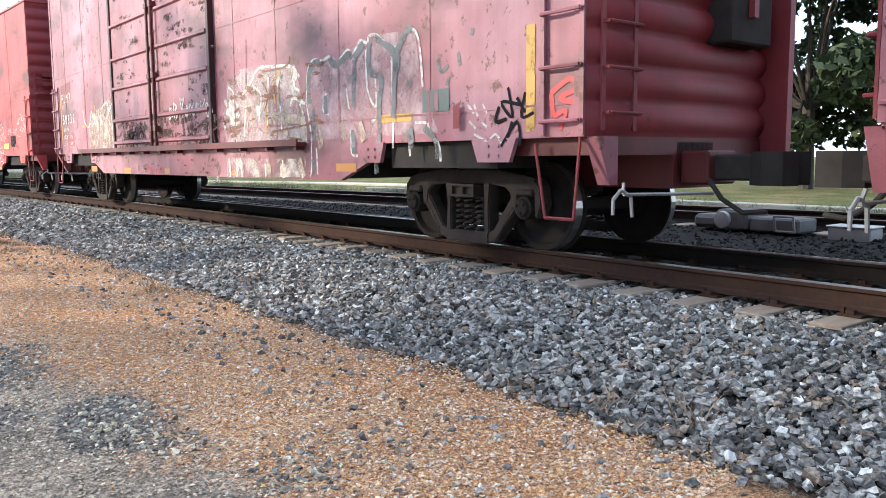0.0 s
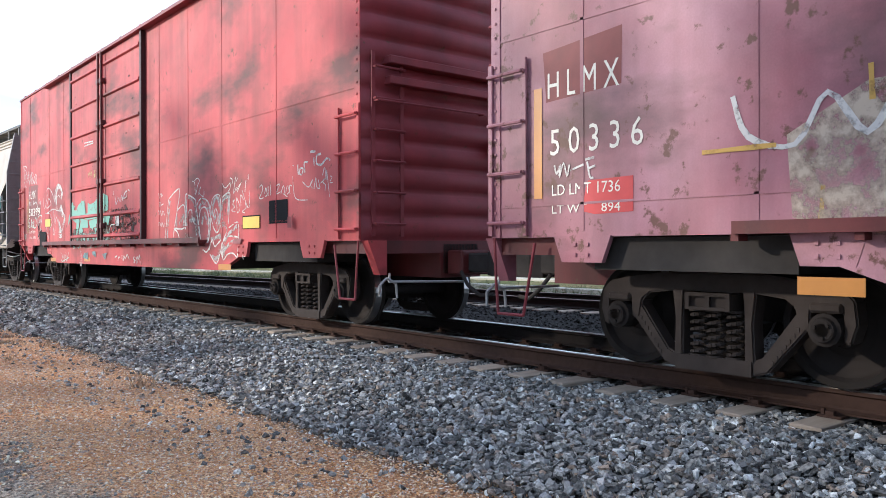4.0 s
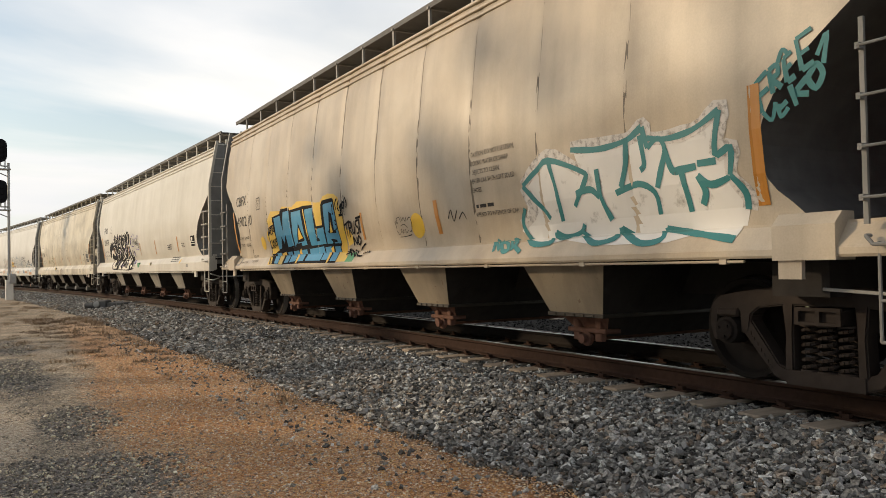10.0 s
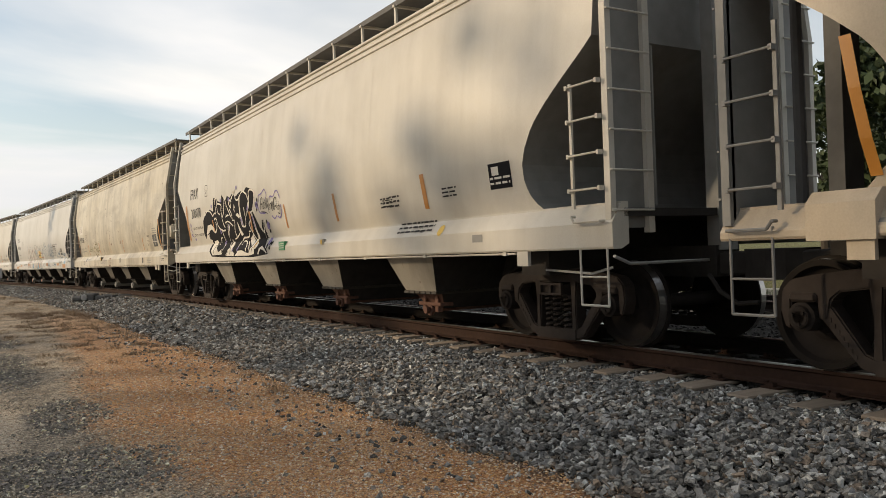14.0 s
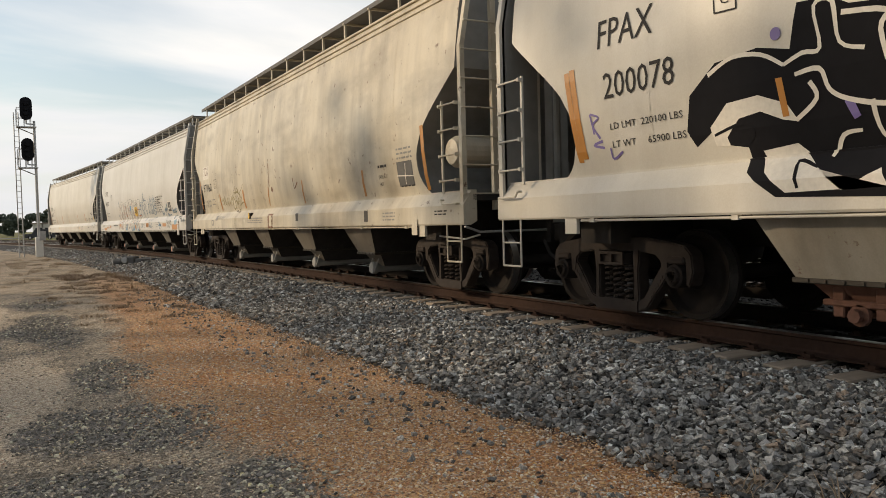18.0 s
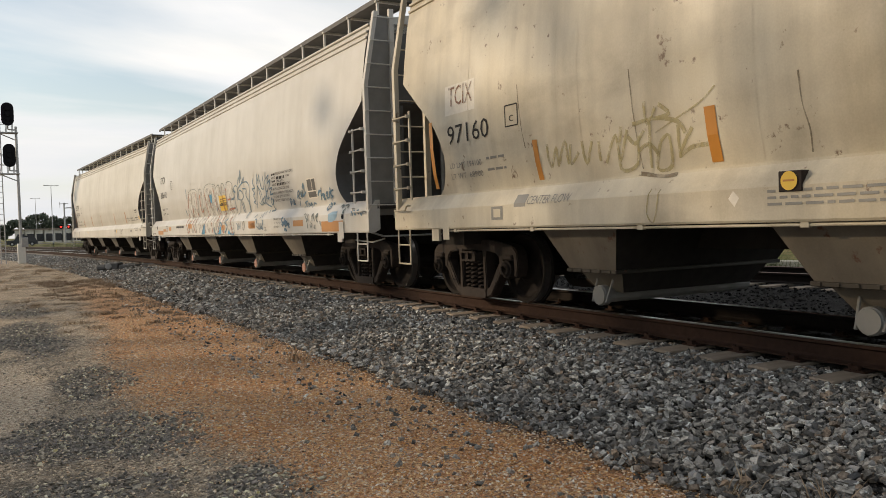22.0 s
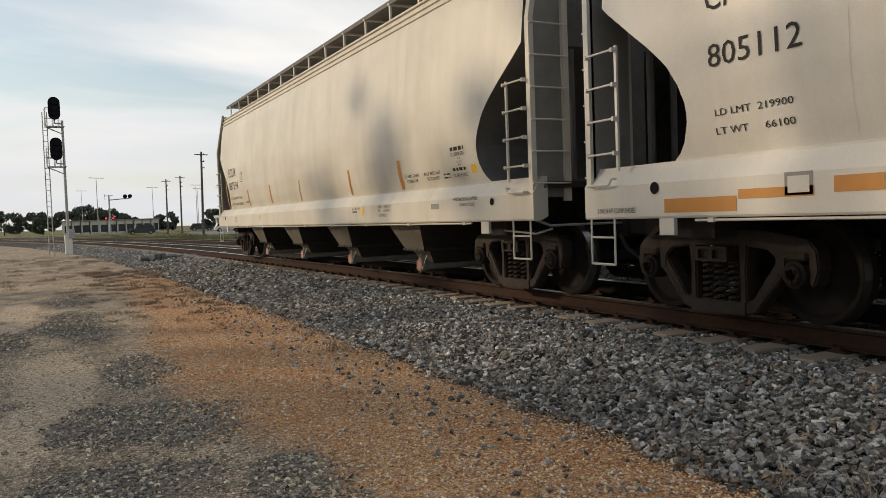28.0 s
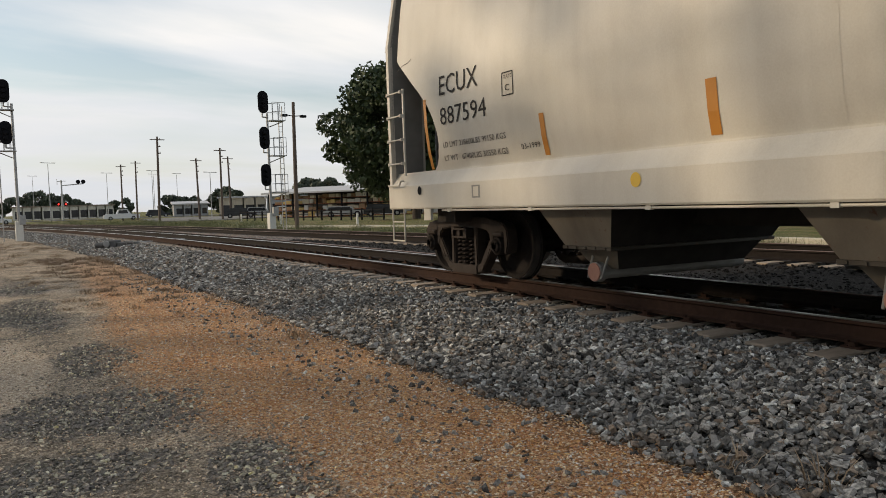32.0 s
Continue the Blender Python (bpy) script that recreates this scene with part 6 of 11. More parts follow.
graffiti(h1, h1_skin, M["black"], 0.040, 0.014, [[(1.19, 2.27), (1.28, 2.19), (1.25, 2.08)], [(1.12, 2.23), (1.18, 2.13), (1.14, 2.05)], [(1.11, 2.09), (1.03, 2.16), (1.09, 1.98)], [(1.16, 1.97), (1.01, 1.98)], [(0.89, 2.19), (0.99, 2.17), (0.98, 2.09), (0.88, 2.11), (0.88, 2.19), (0.92, 1.96)], [(0.90, 2.30), (0.88, 2.20)], [(0.83, 2.26), (0.77, 2.15), (0.80, 2.08)], [(1.01, 1.79), (0.75, 1.85)], [(0.88, 1.82), (0.90, 1.61)], [(0.77, 1.81), (0.81, 1.58)], [(0.78, 1.82), (0.68, 1.83), (0.70, 1.74), (0.77, 1.73), (0.68, 1.62)], [(0.66, 1.82), (0.65, 1.67), (0.59, 1.65), (0.53, 1.84)]])
graffiti(h1, h1_skin, M["black"], 0.040, 0.014, [[(0.39, 1.85), (0.48, 1.83), (0.49, 1.77), (0.42, 1.72), (0.43, 1.65), (0.52, 1.63)], [(0.48, 1.88), (0.27, 1.90)], [(0.36, 1.89), (0.36, 1.63)], [(0.70, 1.44), (0.69, 1.58), (0.59, 1.46), (0.55, 1.58)], [(0.50, 1.57), (0.53, 1.48), (0.47, 1.45), (0.41, 1.53), (0.46, 1.59), (0.50, 1.56)]])
graffiti(h1, h1_skin, M["black"], 0.035, 0.016, [[(0.85, 1.38), (0.97, 1.37), (0.77, 1.33), (0.92, 1.30)], [(0.82, 1.38), (0.66, 1.27), (0.68, 1.36)], [(0.66, 1.37), (0.50, 1.25), (0.52, 1.35)], [(0.24, 1.46), (0.43, 1.37), (0.41, 1.27), (0.21, 1.26)], [(0.22, 1.30), (0.19, 1.31)], [(0.16, 1.31), (0.13, 1.31)], [(0.10, 1.31), (0.07, 1.32)], [(0.03, 1.32), (-0.02, 1.32)]])
graffiti(h1, h1_skin, M["ink"], 0.014, 0.01, [[(-0.97, 1.64), (-0.96, 1.74), (-1.03, 1.71), (-1.01, 1.78), (-1.11, 1.80)], [(-1.11, 1.79), (-1.14, 1.73)], [(-1.14, 1.81), (-1.19, 1.74)], [(-1.19, 1.74), (-1.24, 1.79), (-1.28, 1.73), (-1.32, 1.79)], [(-1.34, 1.74), (-1.44, 1.78), (-1.47, 1.69), (-1.43, 1.59), (-1.37, 1.58)], [(-1.11, 1.67), (-1.22, 1.69), (-1.32, 1.64)], [(-1.09, 1.57), (-1.11, 1.63), (-1.14, 1.56)], [(-1.15, 1.56), (-1.19, 1.62)], [(-1.20, 1.56), (-1.24, 1.62), (-1.26, 1.55)], [(-1.28, 1.56), (-1.33, 1.60)], [(-1.05, 1.51), (-1.17, 1.51), (-1.32, 1.52), (-1.42, 1.53)], [(-0.98, 1.60), (-1.02, 1.55), (-1.06, 1.56)]])
patch(h1, h1_skin, "placard", M["green"], 0.82, 0.51, 1.17, 1.32, 0.006)
blob(h1, h1_skin, M["silver"], 0.004, [(-4.30, 1.95), (-4.75, 2.21), (-5.29, 2.01), (-5.18, 2.26), (-5.96, 2.22), (-6.19, 2.31), (-6.29, 2.18), (-6.76, 2.19), (-7.08, 2.31), (-7.00, 1.96), (-7.17, 1.98), (-7.12, 1.77), (-7.26, 1.60), (-7.27, 1.47), (-7.19, 1.23), (-6.85, 1.32), (-6.45, 1.24), (-6.10, 1.24), (-5.54, 1.24), (-4.95, 1.32), (-4.51, 1.25), (-4.12, 1.45), (-4.31, 1.69)])
graffiti(h1, h1_skin, M["chalk"], 0.170, 0.006, [[(-4.27, 1.95), (-4.75, 2.23), (-5.29, 2.01)], [(-5.16, 2.26), (-5.96, 2.23), (-6.21, 2.32), (-6.29, 2.19), (-6.79, 2.19), (-7.11, 2.33), (-7.02, 1.98), (-7.18, 1.99), (-7.15, 1.77), (-7.28, 1.59), (-7.27, 1.48)], [(-4.27, 1.95), (-4.41, 1.67), (-4.14, 1.51)]])
graffiti(h1, h1_skin, M["teal"], 0.070, 0.008, [[(-4.27, 1.95), (-4.51, 2.08), (-4.77, 2.18), (-5.31, 2.00), (-5.34, 1.91), (-5.13, 1.66)], [(-4.77, 2.18), (-4.86, 1.84), (-4.89, 1.52)], [(-4.27, 1.95), (-4.57, 1.68), (-4.68, 1.56)], [(-5.16, 2.24), (-5.59, 2.19), (-5.96, 2.22), (-6.19, 2.31)], [(-6.19, 2.31), (-6.25, 2.11)], [(-5.96, 2.22), (-5.94, 2.01), (-5.85, 1.79)], [(-6.25, 2.20), (-6.49, 2.16), (-6.79, 2.19), (-7.08, 2.31)], [(-7.08, 2.31), (-7.01, 1.96), (-7.17, 1.99), (-7.14, 1.77)], [(-7.14, 1.77), (-7.26, 1.62), (-7.26, 1.48)], [(-5.53, 2.00), (-5.55, 1.72), (-5.65, 1.49)], [(-5.18, 1.79), (-5.41, 1.81), (-5.53, 1.72)]])
graffiti(h1, h1_skin, M["teal"], 0.070, 0.008, [[(-5.77, 1.74), (-6.08, 1.80), (-6.28, 1.70), (-6.30, 1.50)], [(-6.16, 2.24), (-6.19, 1.98), (-6.13, 1.92)], [(-6.25, 2.11), (-6.39, 2.18), (-6.46, 2.07), (-6.39, 1.90), (-6.32, 1.74)], [(-6.46, 2.07), (-6.52, 1.88), (-6.62, 1.87), (-6.79, 1.88)], [(-6.62, 1.87), (-6.66, 1.62), (-6.67, 1.50)], [(-6.81, 1.90), (-7.01, 1.90)], [(-6.80, 1.80), (-6.93, 1.71), (-7.13, 1.75)], [(-6.80, 1.80), (-6.86, 1.66), (-6.81, 1.55)], [(-4.26, 1.70), (-4.17, 1.51), (-4.37, 1.31), (-4.72, 1.30), (-4.75, 1.41)], [(-4.75, 1.41), (-4.91, 1.35), (-5.16, 1.39), (-5.23, 1.47)], [(-5.18, 1.40), (-5.45, 1.27), (-5.74, 1.31), (-5.77, 1.41)]])
graffiti(h1, h1_skin, M["teal"], 0.070, 0.008, [[(-5.77, 1.40), (-6.09, 1.25), (-6.36, 1.27), (-6.36, 1.38)], [(-6.36, 1.37), (-6.74, 1.31), (-7.19, 1.24)]])
graffiti(h1, h1_skin, M["teal"], 0.050, 0.008, [[(-7.44, 2.44), (-7.50, 2.21)], [(-7.44, 2.44), (-7.56, 2.52)], [(-7.47, 2.34), (-7.57, 2.39)], [(-7.58, 2.52), (-7.61, 2.34)], [(-7.58, 2.52), (-7.65, 2.55), (-7.66, 2.48), (-7.61, 2.45), (-7.69, 2.37)], [(-7.71, 2.58), (-7.74, 2.40)], [(-7.71, 2.58), (-7.78, 2.62)], [(-7.72, 2.49), (-7.78, 2.53)], [(-7.74, 2.40), (-7.81, 2.43)], [(-7.82, 2.70), (-7.87, 2.46)], [(-7.82, 2.70), (-7.95, 2.75)], [(-7.85, 2.58), (-7.93, 2.61)], [(-7.87, 2.46), (-7.97, 2.50)], [(-7.51, 2.21), (-7.59, 2.14), (-7.63, 2.27)], [(-7.65, 2.25), (-7.67, 2.15), (-7.74, 2.21)], [(-7.65, 2.20), (-7.73, 2.26)], [(-7.76, 2.37), (-7.81, 2.21)]])
graffiti(h1, h1_skin, M["teal"], 0.050, 0.008, [[(-7.78, 2.30), (-7.90, 2.40)], [(-7.79, 2.30), (-7.91, 2.28)], [(-7.96, 2.46), (-7.91, 2.39), (-7.97, 2.31), (-8.03, 2.40), (-7.99, 2.48), (-7.96, 2.46)], [(-7.99, 2.54), (-8.07, 2.69), (-8.04, 2.47)], [(-7.66, 2.56), (-7.70, 2.65), (-7.75, 2.61)]])
graffiti(h1, h1_skin, M["teal"], 0.060, 0.008, [[(-3.66, 1.23), (-3.60, 1.37), (-3.77, 1.25), (-3.72, 1.36)], [(-3.76, 1.33), (-3.86, 1.23), (-3.97, 1.24), (-3.87, 1.33), (-3.76, 1.33)], [(-4.04, 1.24), (-3.96, 1.36), (-4.10, 1.32), (-4.05, 1.29), (-4.23, 1.21)]])
graffiti(h1, h1_skin, M["ink"], 0.020, 0.008, [[(-2.52, 1.69), (-2.62, 1.80), (-2.65, 1.65), (-2.78, 1.79)], [(-2.79, 1.67), (-2.91, 1.75), (-2.97, 1.66)]])
# cream hopper
lettering(h2, h2_skin, "FPAX", 7.33, 2.75, 0.294, 0.79, M["ink"])
lettering(h2, h2_skin, "200078", 7.25, 2.24, 0.264, 0.98, M["ink"])
lettering(h2, h2_skin, "LD LMT  220100 LBS", 7.19, 1.93, 0.067, 0.99, M["ink"])
lettering(h2, h2_skin, "LT WT     65900 LBS", 7.18, 1.75, 0.068, 1.00, M["ink"])
tape(h2, h2_skin, 7.64, 1.67, 2.62, 0.09, M["orange"], 0.12)
graffiti(h2, h2_skin, M["ink"], 0.018, 0.008, [[(5.83, 3.02), (5.79, 2.74)], [(5.79, 2.74), (5.56, 2.73)], [(5.56, 2.73), (5.59, 3.01)], [(5.59, 3.01), (5.83, 3.02)]])
lettering(h2, h2_skin, "C", 5.73, 2.80, 0.085, 0.09, M["ink"])
graffiti(h2, h2_skin, M["purple"], 0.030, 0.008, [[(7.49, 2.12), (7.45, 1.91)], [(7.49, 2.12), (7.36, 2.07), (7.46, 2.00), (7.36, 1.86)], [(7.33, 1.83), (7.47, 1.80), (7.31, 1.76)], [(7.22, 1.75), (7.20, 1.64), (7.05, 1.70)]])
blob(h2, h2_skin, M["black"], 0.004, [(6.17, 1.80), (6.10, 2.10), (5.80, 2.33), (5.36, 2.37), (5.06, 2.30), (4.99, 2.63), (4.72, 2.61), (4.56, 2.52), (4.27, 2.48), (4.24, 2.66), (3.94, 2.48), (3.76, 2.60), (3.55, 2.53), (3.35, 2.61), (3.09, 2.52), (2.72, 2.61), (2.43, 2.59), (2.26, 2.67), (1.77, 2.56), (1.76, 2.40), (1.93, 2.13), (1.46, 1.64), (1.39, 1.90), (1.24, 1.89), (1.24, 1.65), (0.83, 1.17), (1.84, 1.12), (2.96, 1.14), (4.21, 1.15), (5.17, 1.18), (5.49, 1.39), (5.53, 1.60), (5.80, 1.65), (5.72, 1.86), (6.08, 1.65)])
blob(h2, h2_skin, M["stencil_white"], 0.008, [(5.90, 1.80), (5.70, 1.98), (5.38, 2.00), (5.12, 1.90), (5.02, 1.75), (5.16, 1.78), (5.37, 1.87), (5.59, 1.84), (5.73, 1.70), (5.71, 1.63), (5.86, 1.64)])
blob(h2, h2_skin, M["stencil_white"], 0.008, [(5.31, 1.38), (5.39, 1.56), (5.06, 1.59), (4.81, 1.37), (4.61, 1.21), (4.32, 1.35), (4.26, 1.22), (5.08, 1.21)])
blob(h2, h2_skin, M["stencil_white"], 0.008, [(3.92, 1.18), (3.75, 1.30), (3.61, 1.39), (3.62, 1.52), (3.42, 1.47), (3.40, 1.32), (3.23, 1.23), (3.24, 1.17)])
blob(h2, h2_skin, M["stencil_white"], 0.008, [(3.17, 1.17), (2.89, 1.28), (2.63, 1.29), (2.38, 1.24), (2.13, 1.21), (1.96, 1.34), (1.88, 1.44), (1.86, 1.49), (1.82, 1.65), (1.73, 1.63), (1.72, 1.39), (1.74, 1.19), (2.11, 1.16)])
blob(h2, h2_skin, M["stencil_white"], 0.008, [(1.51, 1.18), (1.39, 1.30), (1.26, 1.35), (1.08, 1.31), (0.89, 1.20), (0.92, 1.18), (1.12, 1.26), (1.28, 1.28), (1.39, 1.22), (1.44, 1.17)])
blob(h2, h2_skin, M["stencil_white"], 0.008, [(2.82, 2.51), (2.76, 2.47), (2.81, 2.29), (2.74, 2.04), (2.67, 1.81), (2.81, 1.81), (2.86, 2.10), (2.87, 2.35)])
blob(h2, h2_skin, M["stencil_white"], 0.008, [(2.03, 2.07), (1.96, 2.07), (1.84, 1.85), (1.76, 1.63), (1.85, 1.60), (1.93, 1.81)])
blob(h2, h2_skin, M["stencil_white"], 0.008, [(3.25, 2.36), (3.18, 2.29), (3.24, 2.24), (3.21, 2.16), (3.29, 2.23)])
blob(h2, h2_skin, M["stencil_white"], 0.008, [(3.17, 2.10), (3.00, 2.15), (2.83, 2.05), (2.96, 2.02), (3.07, 2.07)])
blob(h2, h2_skin, M["stencil_white"], 0.008, [(2.38, 2.02), (2.29, 2.16), (2.21, 2.31), (2.09, 2.38), (2.13, 2.24), (2.24, 2.12)])
blob(h2, h2_skin, M["stencil_white"], 0.008, [(2.40, 1.53), (2.12, 1.63), (2.09, 1.49), (2.00, 1.56), (1.92, 1.44), (1.97, 1.36)])
blob(h2, h2_skin, M["stencil_white"], 0.008, [(4.05, 2.09), (3.84, 2.17), (3.71, 2.13), (3.85, 2.11)])
blob(h2, h2_skin, M["stencil_white"], 0.008, [(3.14, 1.97), (2.97, 1.80), (2.81, 1.65), (2.98, 1.61), (3.07, 1.77)])
graffiti(h2, h2_skin, M["stencil_white"], 0.040, 0.010, [[(5.88, 2.24), (5.62, 2.34), (5.33, 2.31), (5.12, 2.19)], [(5.12, 2.19), (4.95, 2.25), (4.80, 2.26), (4.84, 2.57), (4.69, 2.57), (4.64, 2.27), (4.45, 2.19)], [(4.62, 2.47), (4.29, 2.41), (4.33, 2.29), (4.25, 1.96), (4.13, 1.86)], [(4.27, 2.11), (4.12, 2.23), (3.97, 2.54), (3.83, 2.35), (3.66, 2.19), (3.52, 2.06)], [(3.65, 2.38), (3.54, 2.48), (3.49, 2.30), (3.62, 2.36)], [(3.62, 2.27), (3.47, 2.14), (3.45, 2.00), (3.30, 1.98), (3.37, 1.78), (3.34, 1.61)], [(3.49, 2.43), (3.25, 2.60), (3.18, 2.68), (3.08, 2.48), (2.94, 2.43), (2.81, 2.46)]])
graffiti(h2, h2_skin, M["stencil_white"], 0.040, 0.010, [[(2.81, 2.46), (2.68, 2.55), (2.49, 2.59), (2.23, 2.50)], [(2.23, 2.49), (2.14, 2.37)], [(2.74, 1.82), (2.52, 1.83), (2.46, 2.04), (2.52, 2.24)], [(2.09, 2.38), (2.05, 2.58), (1.70, 2.49), (1.86, 2.16), (2.06, 2.09)], [(1.86, 2.16), (1.60, 1.91), (1.36, 1.62)], [(2.27, 1.86), (2.10, 1.94)], [(2.27, 1.86), (2.10, 1.64), (1.96, 1.49)], [(5.02, 2.10), (4.81, 2.11), (4.74, 1.95), (4.60, 1.86), (4.33, 1.79), (4.13, 1.80)], [(5.04, 1.76), (4.85, 1.90), (4.90, 2.03)], [(4.07, 1.97), (3.81, 1.99), (3.47, 1.87)], [(3.85, 1.93), (3.97, 1.64), (3.73, 1.90)]])
graffiti(h2, h2_skin, M["stencil_white"], 0.040, 0.010, [[(3.54, 1.56), (3.31, 1.60), (3.01, 1.70)], [(2.93, 1.22), (2.99, 1.42), (2.86, 1.56), (2.45, 1.58), (2.37, 1.69), (2.24, 1.69)], [(2.79, 1.41), (2.71, 1.50), (2.43, 1.43), (2.30, 1.26)], [(2.37, 1.48), (2.11, 1.32), (2.01, 1.18)], [(4.42, 1.83), (4.37, 1.59), (4.18, 1.43), (4.23, 1.23)], [(4.74, 1.46), (4.67, 1.61), (4.52, 1.63)], [(3.74, 1.56), (3.74, 1.44), (3.51, 1.37)], [(1.36, 1.62), (1.31, 1.67)], [(1.29, 1.66), (1.24, 1.87), (1.15, 1.86)], [(1.18, 1.59), (1.11, 1.48), (0.92, 1.30)]])
graffiti(h2, h2_skin, M["purple"], 0.075, 0.012, [[(1.99, 2.02), (1.92, 1.90), (1.84, 1.75)], [(3.86, 1.92), (3.85, 1.79)], [(2.79, 2.04), (2.74, 1.85)], [(4.35, 1.55), (4.21, 1.45)], [(3.35, 1.36), (3.35, 1.26)], [(4.60, 1.86), (4.54, 1.72)], [(2.28, 2.15), (2.21, 2.24)], [(2.96, 1.37), (2.95, 1.27)]])
graffiti(h2, h2_skin, M["black"], 0.030, 0.012, [[(5.86, 1.73), (5.54, 1.80), (5.45, 1.70), (5.54, 1.62)], [(4.97, 1.24), (5.02, 1.45), (4.83, 1.39)], [(3.59, 1.37), (3.51, 1.29), (3.59, 1.20)], [(1.92, 1.23), (1.87, 1.31), (1.83, 1.33)], [(3.83, 1.19), (3.72, 1.29)], [(1.37, 1.18), (1.28, 1.25), (1.12, 1.22)]])
disc(h2, h2_skin, M["old_yellow"], 1.73, 1.39, 0.080)
disc(h2, h2_skin, M["purple"], 5.18, 2.44, 0.050)
disc(h2, h2_skin, M["purple"], 4.33, 2.53, 0.050)
disc(h2, h2_skin, M["purple"], 3.64, 2.50, 0.050)
disc(h2, h2_skin, M["purple"], 3.01, 2.72, 0.050)
tape(h2, h2_skin, 2.09, 1.68, 2.12, 0.10, M["orange"], 0.05)
tape(h2, h2_skin, 5.13, 1.80, 2.10, 0.06, M["orange"], 0.04)
tape(h2, h2_skin, 7.72, 1.64, 2.60, 0.08, M["orange"], 0.13)
disc(h2, h2_skin, M["purple"], 1.00, 1.76, 0.085)
disc(h2, h2_skin, M["purple"], 0.88, 1.44, 0.085)
disc(h2, h2_skin, M["purple"], 1.58, 2.22, 0.085)
disc(h2, h2_skin, M["black"], 1.07, 1.84, 0.045)
disc(h2, h2_skin, M["black"], 0.94, 1.77, 0.045)
disc(h2, h2_skin, M["black"], 0.96, 1.65, 0.045)
disc(h2, h2_skin, M["black"], 0.89, 1.33, 0.045)
disc(h2, h2_skin, M["black"], 0.77, 1.39, 0.045)
disc(h2, h2_skin, M["black"], 0.68, 1.39, 0.045)
disc(h2, h2_skin, M["black"], 0.93, 1.37, 0.045)
disc(h2, h2_skin, M["black"], 0.72, 1.30, 0.045)
disc(h2, h2_skin, M["black"], 1.66, 2.24, 0.045)
disc(h2, h2_skin, M["black"], 1.55, 2.33, 0.045)
disc(h2, h2_skin, M["black"], 1.54, 2.23, 0.045)
disc(h2, h2_skin, M["black"], 1.60, 2.13, 0.045)
disc(h2, h2_skin, M["stencil_white"], 1.66, 1.37, 0.080)
graffiti(h2, h2_skin, M["purple"], 0.035, 0.008, [[(1.46, 2.27), (1.42, 2.41), (1.23, 2.44), (1.03, 2.51), (0.92, 2.38), (1.04, 2.27)], [(1.50, 2.18), (1.41, 2.05), (1.06, 2.02)], [(0.77, 2.26), (0.71, 2.34), (0.51, 2.32), (0.37, 2.41), (0.23, 2.40), (0.13, 2.26)], [(0.11, 2.14), (0.10, 1.98), (0.22, 1.88), (0.35, 1.92)], [(0.69, 1.95), (0.55, 1.88), (0.40, 1.93)]])
graffiti(h2, h2_skin, M["ink"], 0.025, 0.010, [[(1.35, 2.11), (1.30, 2.31), (1.20, 2.34), (1.24, 2.12)], [(1.31, 2.22), (1.22, 2.22)], [(1.12, 2.33), (1.16, 2.13), (1.08, 2.14)], [(1.15, 2.24), (1.07, 2.24)], [(1.04, 2.11), (1.01, 2.31), (0.94, 2.11), (0.90, 2.32)], [(0.85, 2.32), (0.82, 2.01)], [(0.80, 2.20), (0.88, 2.15), (0.78, 2.07)], [(0.72, 2.08), (0.73, 2.17), (0.63, 2.19), (0.65, 2.07)], [(0.61, 2.04), (0.58, 2.23), (0.52, 2.05), (0.49, 2.29)], [(0.46, 2.04), (0.47, 2.25), (0.35, 2.29), (0.33, 2.14), (0.44, 2.12)], [(0.34, 2.10), (0.25, 2.04), (0.20, 2.20)], [(0.28, 2.11), (0.16, 2.11), (0.19, 1.96), (0.30, 1.99)], [(1.30, 2.06), (1.06, 2.04), (0.92, 2.00)]])
holder(h2, M["green"], 0.12, -0.20, 1.23, 1.40)
for h in (1.27, 1.31, 1.35):
    patch(h2, on_plate, "stripe", M["stencil_white"], 0.09, -0.17, h, h + 0.012, 0.005)
tape(h2, h2_skin, -2.55, 1.66, 2.13, 0.09, M["orange"], 0.06)
tape(h2, h2_skin, -5.57, 1.67, 2.14, 0.11, M["orange"], 0.04)
tape(h2, h2_skin, -0.12, 1.66, 2.12, 0.07, M["orange"], 0.06)
bars(h2, h2_skin, -4.50, 1.92, 0.31, 0.20, 3, M["ink"], seed=1)
lettering(h2, h2_skin, "EXW 10-8 H 8-5", -5.23, 1.48, 0.036, 0.37, M["ink"])
lettering(h2, h2_skin, "EW    8-8 H 15-1", -5.27, 1.41, 0.035, 0.39, M["ink"])
lettering(h2, h2_skin, "CU FT 6221", -5.30, 1.35, 0.035, 0.26, M["ink"])
disc(h2, h2_skin, M["yellow"], -6.03, 1.36, 0.070)
holder(h2, M["dirty_cream"], -2.04, -2.14, 1.28, 1.38)
disc(h2, on_plate, M["yellow"], -2.09, 1.33, 0.042)
bars(h2, h2_skin, -4.28, 1.88, 0.32, 0.13, 3, M["ink"], seed=1)
patch(h2, h2_skin, "placard", M["black"], -7.12, -7.56, 1.79, 2.09, 0.006)
patch(h2, h2_skin, "placard", M["white"], -7.18, -7.32, 1.95, 2.05, 0.009)
bars(h2, h2_skin, -7.13, 1.93, 0.40, 0.12, 2, M["white"], seed=1)
bars(h2, h2_skin, -4.21, 1.91, 0.32, 0.18, 3, M["ink"], seed=4)
bars(h2, h2_skin, -6.01, 1.91, 0.35, 0.15, 3, M["ink"], seed=5)
bars(h2, h2_skin, -4.79, 1.51, 1.01, 0.18, 3, M["ink"], seed=6)
